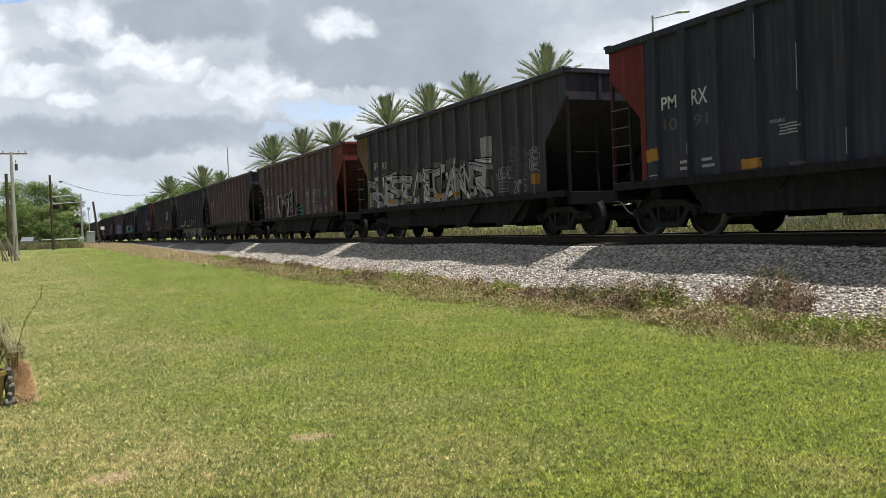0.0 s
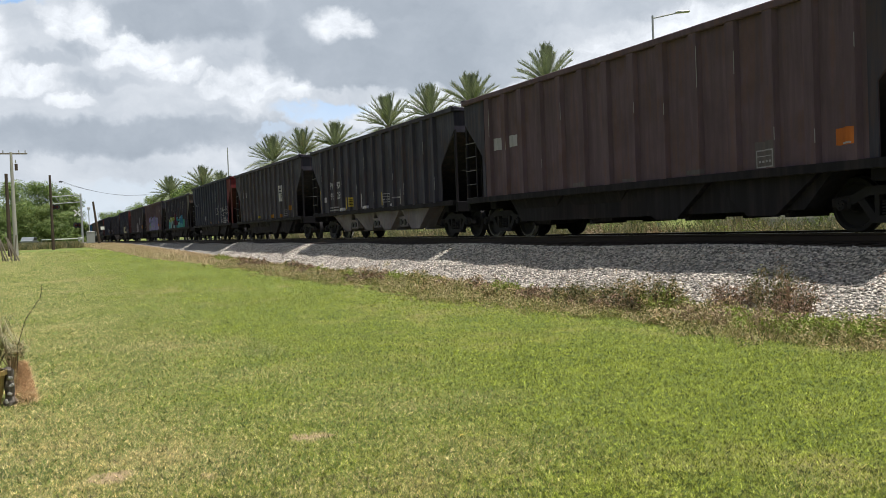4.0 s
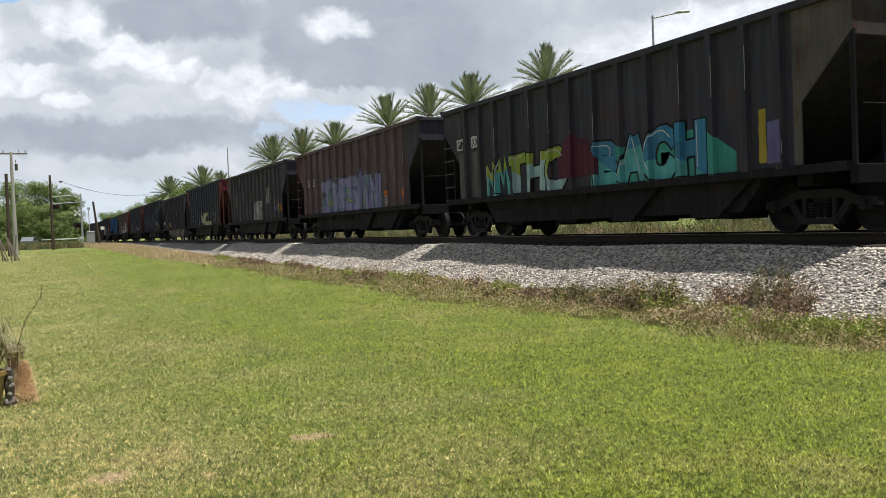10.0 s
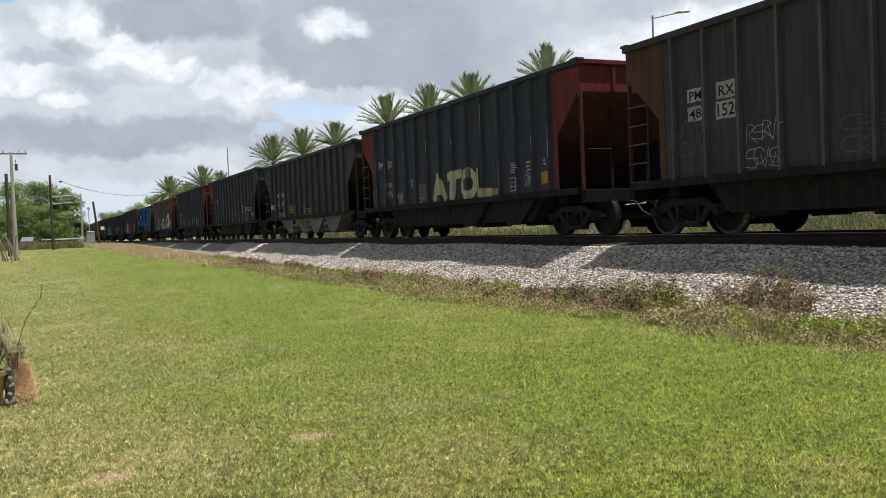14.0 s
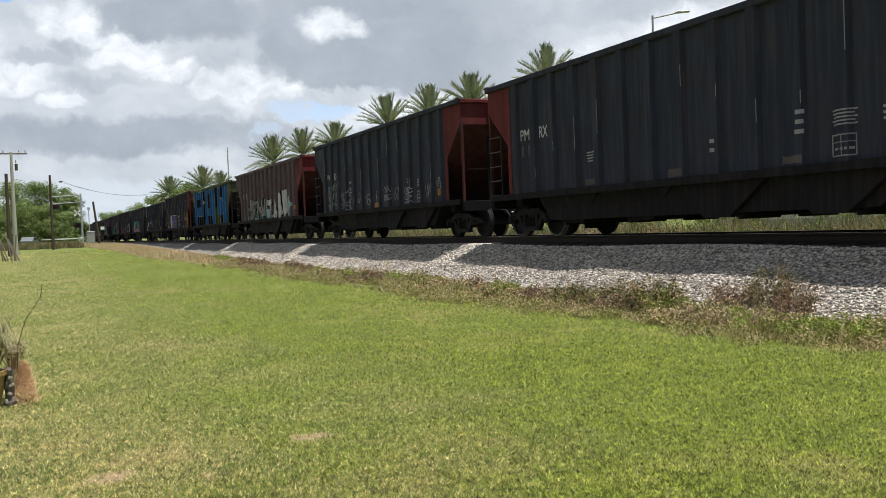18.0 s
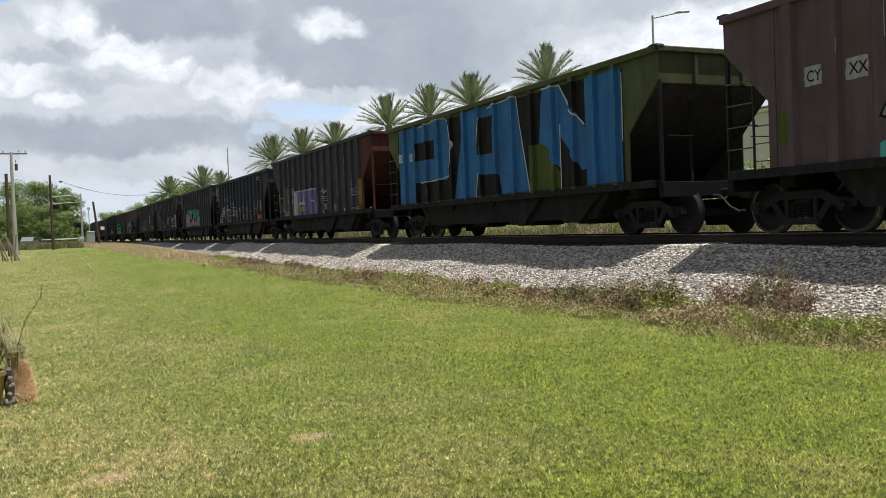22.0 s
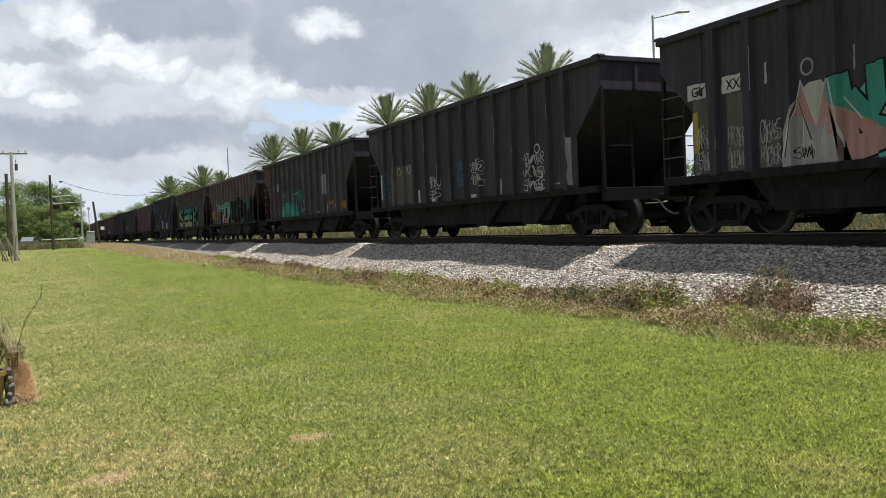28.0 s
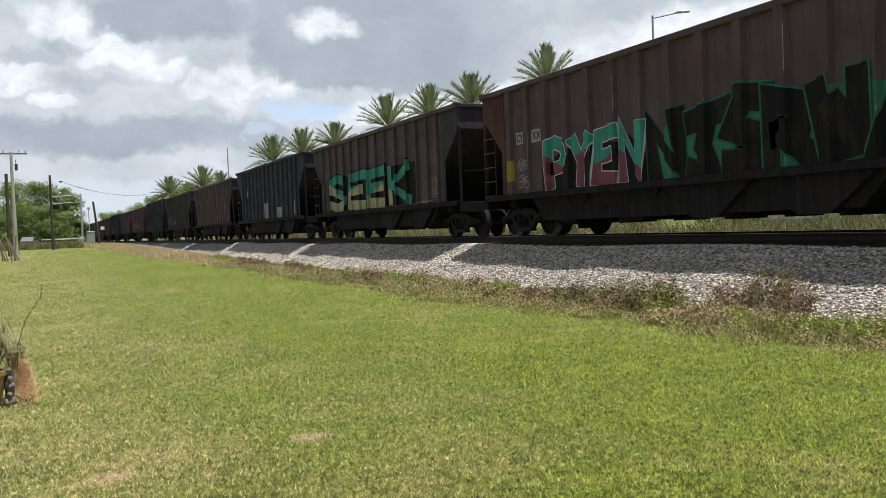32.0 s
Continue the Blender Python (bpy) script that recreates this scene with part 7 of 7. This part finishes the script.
def cantilever():
    ob = tagged(new("signal_gantry"), "grey crossing signal mast with two arms over the road", "signal")
    ob.location = (6.75, 146.5, 0.93)
    part("mast", tube(bmesh.new(), (0, 0, 0), (0, 0, 7.9), 0.17, 0.14, 10), GALV, ob)
    for z in (6.6, 7.7):
        part("arm", tube(bmesh.new(), (0.1, 0, z), (-4.6, 0, z - 0.25), 0.08, 0.06, 8), GALV, ob)
    for k in range(6):
        part("brace", tube(bmesh.new(), (-0.75 * k, 0, 6.58 - 0.04 * k), (-0.75 * k - 0.6, 0, 7.62 - 0.04 * k), 0.03, seg=6), GALV, ob)
    for x in (-0.9, -0.35, -4.0, -3.4):
        lt = part("flasher", tube(bmesh.new(), (x, -0.05, 5.9 if x < -2 else 3.0), (x, 0.06, 5.9 if x < -2 else 3.0), 0.42, seg=16), BLACK, ob, "black round flasher backing")
        part("lens", tube(bmesh.new(), (x, -0.10, 5.9 if x < -2 else 3.0), (x, -0.05, 5.9 if x < -2 else 3.0), 0.15, seg=12), LENS_RED, lt, "red lens")
    part("flasher_bracket", boxes(((-1.2, -0.04, 2.95), (0.0, 0.04, 3.05)), ((-4.4, -0.04, 5.85), (-3.0, 0.04, 5.95))), GALV, ob)
    part("drop_post", boxes(((-3.75, -0.04, 5.9), (-3.67, 0.04, 6.5))), GALV, ob)
    cross = bmesh.new()
    for a in (45, -45):
        r = bmesh.ops.create_cube(cross, size=1.0)
        bmesh.ops.transform(cross, matrix=Matrix.Translation((-0.6, -0.16, 4.9)) @ Matrix.Rotation(radians(a), 4, "Y") @ Matrix.Diagonal((1.3, 0.02, 0.22, 1)), verts=r["verts"])
    part("crossbuck", cross, WHITE, ob, "white crossed boards")
    part("base", boxes(((-0.45, -0.45, 0), (0.45, 0.45, 0.35)), bevel=0.03), CONCRETE, ob)


cantilever()
gate = tagged(new("crossing_gate"), "lowered white crossing gate arm on a grey stand", "crossing gate")
gate.location = (6.1, 143.5, 0.93)
part("stand", boxes(((-0.15, -0.15, 0), (0.15, 0.15, 1.15)), bevel=0.02), GALV, gate)
part("arm", boxes(((-5.2, -0.04, 0.85), (0.1, 0.04, 1.0)), bevel=0.01), WHITE, gate)
part("counterweight", boxes(((0.1, -0.12, 0.7), (0.7, 0.12, 1.1)), bevel=0.03), GALV, gate)

cab = tagged(new("signal_cabinet"), "pale grey metal signal cabinet beside the track", "cabinet")
cab.location = (7.35, 136.0, 0.93)
part("body", boxes(((-0.55, -0.4, 0.1), (0.55, 0.4, 1.75)), bevel=0.02), GALV, cab)
part("lid", boxes(((-0.62, -0.47, 1.75), (0.62, 0.47, 1.85)), bevel=0.02), GALV, cab)
part("door", boxes(((-0.45, -0.425, 0.25), (0.45, -0.4, 1.6)), bevel=0.008), GALV, cab)
part("footing", boxes(((-0.6, -0.45, 0), (0.6, 0.45, 0.1))), CONCRETE, cab)
post = tagged(new("signal_post"), "slim grey post with a small lamp by the cabinet", "post")
post.location = (7.4, 139.0, 0.93)
part("pole", tube(bmesh.new(), (0, 0, 0), (0, 0, 5.2), 0.07, 0.06, 8), GALV, post)
part("lamp_head", boxes(((-0.2, -0.2, 5.1), (0.2, 0.2, 5.5)), bevel=0.04), GALV, post)
pole = tagged(new("leaning_pole"), "dark leaning wooden pole beside the track", "pole")
pole.location = (7.45, 119.0, 0.9)
part("shaft", tube(bmesh.new(), (0, 0, 0), (-0.55, 0, 5.5), 0.17, 0.12, 8), WOOD_POLE, pole)
part("small_sign", boxes(((0.2, -0.12, 1.9), (0.65, -0.1, 2.3))), WHITE, pole, "small white board")


def power_pole():
    ob = tagged(new("power_pole"), "pale concrete power pole with a crossarm and transformer", "power pole")
    ob.location = (-1.36, 75.0, float(ground_z(-1.4, 75)))
    z = 8.55 - ob.location.z
    part("shaft", tube(bmesh.new(), (0, 0, 0), (0, 0, z), 0.19, 0.10, 10), CONCRETE, ob)
    part("crossarm", boxes(((-1.15, -0.05, z - 0.16), (1.15, 0.05, z - 0.05)), bevel=0.01), WOOD_GREY, ob)
    for x in (-1.0, -0.55, 0.55, 1.0):
        part("insulator", tube(bmesh.new(), (x, 0, z - 0.05), (x, 0, z + 0.18), 0.05, 0.03, 8), GALV, ob)
    part("transformer", tube(bmesh.new(), (0.32, -0.05, z - 1.4), (0.32, -0.05, z - 0.9), 0.11, seg=12), WOOD_POLE, ob)
    part("bushing", tube(bmesh.new(), (0.30, -0.1, z - 0.85), (0.30, -0.1, z - 0.6), 0.04, seg=8), GALV, ob)


power_pole()
pole = tagged(new("wooden_pole"), "short dark wooden pole beside the power pole", "pole")
pole.location = (-1.75, 74.0, float(ground_z(-1.7, 74)))
part("shaft", tube(bmesh.new(), (0, 0, 0), (0, 0, 6.3), 0.15, 0.11, 8), WOOD_POLE, pole)
pole = tagged(new("wooden_pole"), "dark slender wooden utility pole on the lawn's end", "pole")
pole.location = (1.58, 92.0, float(ground_z(1.6, 92)))
part("shaft", tube(bmesh.new(), (0, 0, 0), (0, 0, 7.2), 0.15, 0.10, 8), WOOD_POLE, pole)
rg = random.Random(3)
for k in range(7):
    st = tagged(new("wooden_stake"), "weathered leaning wooden stake at the foot of the power pole", "stake", "stakes by the power pole")
    x, y = -1.9 + k * 0.16, 63.0 + rg.uniform(-0.8, 0.8)
    st.location = (x, y, float(ground_z(x, y)))
    part("shaft", tube(bmesh.new(), (0, 0, -0.05), (rg.uniform(-0.7, 0.3), rg.uniform(-0.3, 0.3), rg.uniform(1.1, 1.9)), 0.05, 0.04, 6), WOOD_GREY, st)


def cable(a, b, sag, radius, label):
    ob = tagged(new("overhead_cable"), label, "cable")
    bm = bmesh.new()
    a, b = Vector(a), Vector(b)
    pts = [a.lerp(b, k / 12) + Vector((0, 0, -sag * 4 * (k / 12) * (1 - k / 12))) for k in range(13)]
    for p, q in zip(pts, pts[1:]):
        tube(bm, p, q, radius, seg=5)
    part("strand", bm, BLACK, ob)
    return ob


cable((2.7, 100, 7.9), (13.8, 118, 7.2), 0.7, 0.014, "thin black overhead cable at the crossing")
cable((2.7, 100, 7.75), (20.0, 150, 9.0), 1.0, 0.010, "thin black overhead cable at the crossing")
lamp = tagged(new("cable_lamp"), "small dark lamp hung on the overhead cable", "lamp")
lamp.location = (2.75, 100.1, 7.8)
part("housing", boxes(((-0.18, -0.08, -0.08), (0.18, 0.08, 0.06)), bevel=0.04), BLACK, lamp)


SILVER = plain("silver_car_paint", (0.20, 0.22, 0.24), 0.35, 0.3, 0.1, 3)


def parked_car():
    ob = tagged(new("parked_car"), "small silver car parked beyond the lawn under the trees", "car")
    ob.matrix_basis = Matrix.Translation((-0.72, 143.0, float(ground_z(-0.75, 143)))) @ pose(0, 0, 0, 0, 0, 78)
    bm = bmesh.new()
    slab(bm, [(-2.1, 0.3), (2.1, 0.3), (2.15, 0.72), (1.3, 0.86), (0.75, 1.38), (-1.0, 1.40), (-1.7, 0.9), (-2.15, 0.8)], 1, -0.85, 0.85)
    bmesh.ops.bevel(bm, geom=bm.edges[:], offset=0.05, segments=2, affect="EDGES")
    part("body", bm, SILVER, ob)
    for y in (-0.86, 0.852):
        part("side_window", slab(bmesh.new(), [(-1.35, 0.92), (0.95, 0.9), (0.62, 1.28), (-0.92, 1.3)], 1, y, y + 0.012), BLACK, ob, "dark glass")
    for x in (-1.35, 1.35):
        for y in (-0.8, 0.8):
            w = part("wheel", tube(bmesh.new(), (x, y - 0.1, 0.31), (x, y + 0.1, 0.31), 0.31, seg=16), RUBBER, ob)
            part("rim", tube(bmesh.new(), (x, y - 0.105, 0.31), (x, y + 0.105, 0.31), 0.18, seg=12), GALV, w)


parked_car()


# ---- beside the camera: pot, stump, straw and a straggling shrub ----
pot = tagged(new("plant_pot"), "ochre glazed plant pot standing on the lawn", "plant pot")
pot.location = (-0.52, 9.25, 0.0)
pot.scale = (1.0, 1.0, 0.84)
bm = bmesh.new()
prof = [(0.11, 0.0), (0.15, 0.02), (0.185, 0.2), (0.20, 0.36), (0.225, 0.37), (0.225, 0.42), (0.195, 0.42), (0.18, 0.34)]
rings = [[bm.verts.new((r * math.cos(2 * math.pi * k / 24), r * math.sin(2 * math.pi * k / 24), z)) for k in range(24)] for r, z in prof]
for p, q in zip(rings, rings[1:]):
    for k in range(24):
        j = (k + 1) % 24
        bm.faces.new((p[k], p[j], q[j], q[k]))
bm.faces.new(rings[0][::-1])
part("body", bm, TAN_POT, pot)
part("soil", tube(bmesh.new(), (0, 0, 0.30), (0, 0, 0.345), 0.18, seg=20), TIE_WOOD, pot, "dark potting soil")

stump = tagged(new("wood_stump"), "split weathered grey wood stump beside the pot", "stump")
stump.location = (-0.285, 9.28, 0.0)
bm = bmesh.new()
rg = np.random.default_rng(4)
rings = []
for k in range(8):
    r = 0.05 * (1.15 - 0.05 * k) * (1 + 0.22 * math.sin(k * 2.1))
    rings.append([bm.verts.new((r * math.cos(2 * math.pi * j / 11) * (1 + rg.normal(0, 0.12)), r * math.sin(2 * math.pi * j / 11) * (1 + rg.normal(0, 0.12)), 0.05 * k + (rg.normal(0, 0.02) if k == 7 else 0) - 0.01)) for j in range(11)])
for p, q in zip(rings, rings[1:]):
    for j in range(11):
        i = (j + 1) % 11
        bm.faces.new((p[j], p[i], q[i], q[j]))
bm.faces.new(rings[-1])
part("wood", bm, plain("stump_bark", (0.17, 0.145, 0.125), 0.9, 0, 0.8, 9), stump)
for k, (dx, z, a) in enumerate(((0.0, 0.12, 20), (0.02, 0.2, -30), (-0.03, 0.05, 70), (0.01, 0.27, 10))):
    part("bare_chip", boxes(((-0.022, -0.012, -0.014), (0.022, 0.012, 0.014)), bevel=0.006), CONCRETE, stump, "pale bare chip of wood", m=Matrix.Translation((dx, -0.055, z)) @ pose(0, 0, 0, 0, a, 0))

count = 9000
x, y = -0.16 + rng.normal(0, 0.05, count), 9.5 + rng.normal(0, 0.12, count)
mound = 0.40 * np.exp(-((x + 0.17) / 0.09) ** 4 - ((y - 9.5) / 0.2) ** 2)
tagged(part("straw_mulch", blades(x, y, mound * (0.5 + 0.5 * rng.random(count)), -0.02 + 0.05 * rng.random(count), np.full(count, 0.006), 1.0 + 3.0 * rng.random(count)), STRAW, None,
            "heap of dry orange-brown straw beside the pot"), kind="stuff", category="straw")


def shrub(x, y, z, count, height, spread, seed, leafy, stem_mat, leaf_mat, label, size=0.03):
    rg = np.random.default_rng(seed)
    ob = tagged(new("shrub"), label, "shrub")
    ob.location = (x, y, z)
    v, f = [], []
    for k in range(count):
        a, l = rg.random() * 6.283, 0.3 + 0.7 * rg.random()
        tip = Vector((math.cos(a) * spread * l, math.sin(a) * spread * l, height * (0.5 + 0.5 * rg.random()) * (1.15 - 0.5 * l)))
        mid = tip * 0.5 + Vector((0, 0, 0.12 * height))
        bm = bmesh.new()
        tube(bm, (0.02 * math.cos(a), 0.02 * math.sin(a), 0), tuple(mid), 0.006, 0.004, 5)
        tube(bm, tuple(mid), tuple(tip), 0.004, 0.002, 5)
        part("stem", bm, stem_mat, ob)
        for j in range(leafy):
            p = mid.lerp(tip, rg.random()) + Vector(rg.normal(0, 0.02, 3))
            d, e = Vector(rg.normal(0, 1, 3)).normalized(), Vector(rg.normal(0, 1, 3)).normalized()
            s = size * (0.5 + rg.random())
            i = len(v)
            v += [p - d * s, p + e * s * 0.4, p + d * s, p - e * s * 0.4]
            f.append((i, i + 1, i + 2, i + 3))
    part("foliage", fast_mesh(np.array([tuple(c) for c in v]), np.array(f)), leaf_mat, ob)
    return ob


def strap_clump(x, y, z, count, reach, high, seed, mat, label):
    """Long narrow leaves that rise, arch over and hang."""
    rg = np.random.default_rng(seed)
    ob = tagged(new("strap_plant"), label, "plant")
    ob.location = (x, y, z)
    v, f = [], []
    for k in range(count):
        a, far, up, w = rg.random() * 6.283, reach * (0.4 + 0.6 * rg.random()), high * (0.5 + 0.5 * rg.random()), 0.004 + 0.005 * rg.random()
        out, side = Vector((math.cos(a), math.sin(a), 0)), Vector((-math.sin(a), math.cos(a), 0.3))
        last = None
        for j in range(8):
            t = j / 7
            c = out * far * t + Vector((0, 0, up * math.sin(min(1.0, t * 1.25) * 2.2) * (1 - 0.25 * t)))
            c += Vector(rg.normal(0, 0.006, 3))
            v += [c - side * w * (1 - 0.8 * t), c + side * w * (1 - 0.8 * t)]
            i = len(v) - 2
            if last is not None:
                f.append((last, last + 1, i + 1, i))
            last = i
    part("leaves", fast_mesh(np.array([tuple(c) for c in v]), np.array(f)), mat, ob)


strap_clump(-0.40, 9.35, 0.28, 120, 0.44, 0.70, 11, STRAP, "dry olive strap-leaved plant arching out of the pot")
strap_clump(-0.50, 9.28, 0.30, 50, 0.28, 0.62, 15, LIME, "bright yellow-green leaves of the potted plant")
shrub(-0.26, 9.5, 0.30, 30, 0.36, 0.22, 12, 14, BRUSH, STRAP, "dead grey-brown twiggy shrub over the stump", 0.018)
whip = tagged(new("bare_whip"), "single dark curved bare stem rising from the shrub", "stem")
whip.location = (-0.10, 9.45, 0.0)
bm = bmesh.new()
pts = [Vector((-0.10, 0, 0.55)), Vector((-0.02, 0, 0.80)), Vector((0.07, 0, 0.93)), Vector((0.12, 0, 1.0)), Vector((0.135, 0, 1.07)), Vector((0.135, 0, 1.13))]
for p, q in zip([Vector((-0.14, 0, 0.0))] + pts, pts):
    tube(bm, p, q, 0.0035, 0.003, 6)
part("stem", bm, WOOD_POLE, whip)
leaf = tagged(new("fallen_leaf"), "single fallen orange leaf lying on the grass", "leaf")
leaf.location = (2.72, 5.62, 0.035)
bm = bmesh.new()
poly(bm, [(-0.02, 0), (-0.005, 0.014), (0.015, 0.01), (0.025, 0), (0.01, -0.012), (-0.01, -0.012)])
for v in bm.verts:
    v.co.z = 0.25 * abs(v.co.y)
part("blade", bm, REFLECT, leaf)


# ---- what moves ----
def motions():
    for i, car in enumerate(CARS):
        def at(t):
            return Matrix.Translation((TRACK, FIRST - HALF + PITCH * i - SPEED * t + (SLACK[i] if i < len(SLACK) else 0.0), RAIL + 0.002))
        walk(car, [(t, at(t)) for t in (0.0, 8.0, 16.0, 24.0, 32.0)])
    # wheels roll towards -y; those at the same place on their trucks share one action
    step = 2 / FPS
    angle = SPEED / 0.457 * step
    lead = {}
    for ws in WHEELSETS:
        place = ws.matrix_basis.translation.copy()
        key = round(place.y, 2)
        flip = ws.parent.matrix_basis.to_3x3()[0][0] < 0
        if (key, flip) not in lead:
            s = -1 if flip else 1
            walk(ws, [(k * step, Matrix.Translation(place) @ Matrix.Rotation(s * angle * k, 4, "X")) for k in range(481)])
            lead[(key, flip)] = ws
        else:
            src = lead[(key, flip)].animation_data
            ws.rotation_mode = "QUATERNION"
            ws.animation_data_create()
            ws.animation_data.action = src.action
            ws.animation_data.action_slot = src.action_slot
    # clouds drift slowly
    walk(backdrop, [(0.0, Matrix.Translation(EYE) @ Matrix.Rotation(radians(0.55), 4, "Z").inverted()), (32.0, Matrix.Translation(EYE) @ Matrix.Rotation(radians(0.55), 4, "Z"))])


motions()
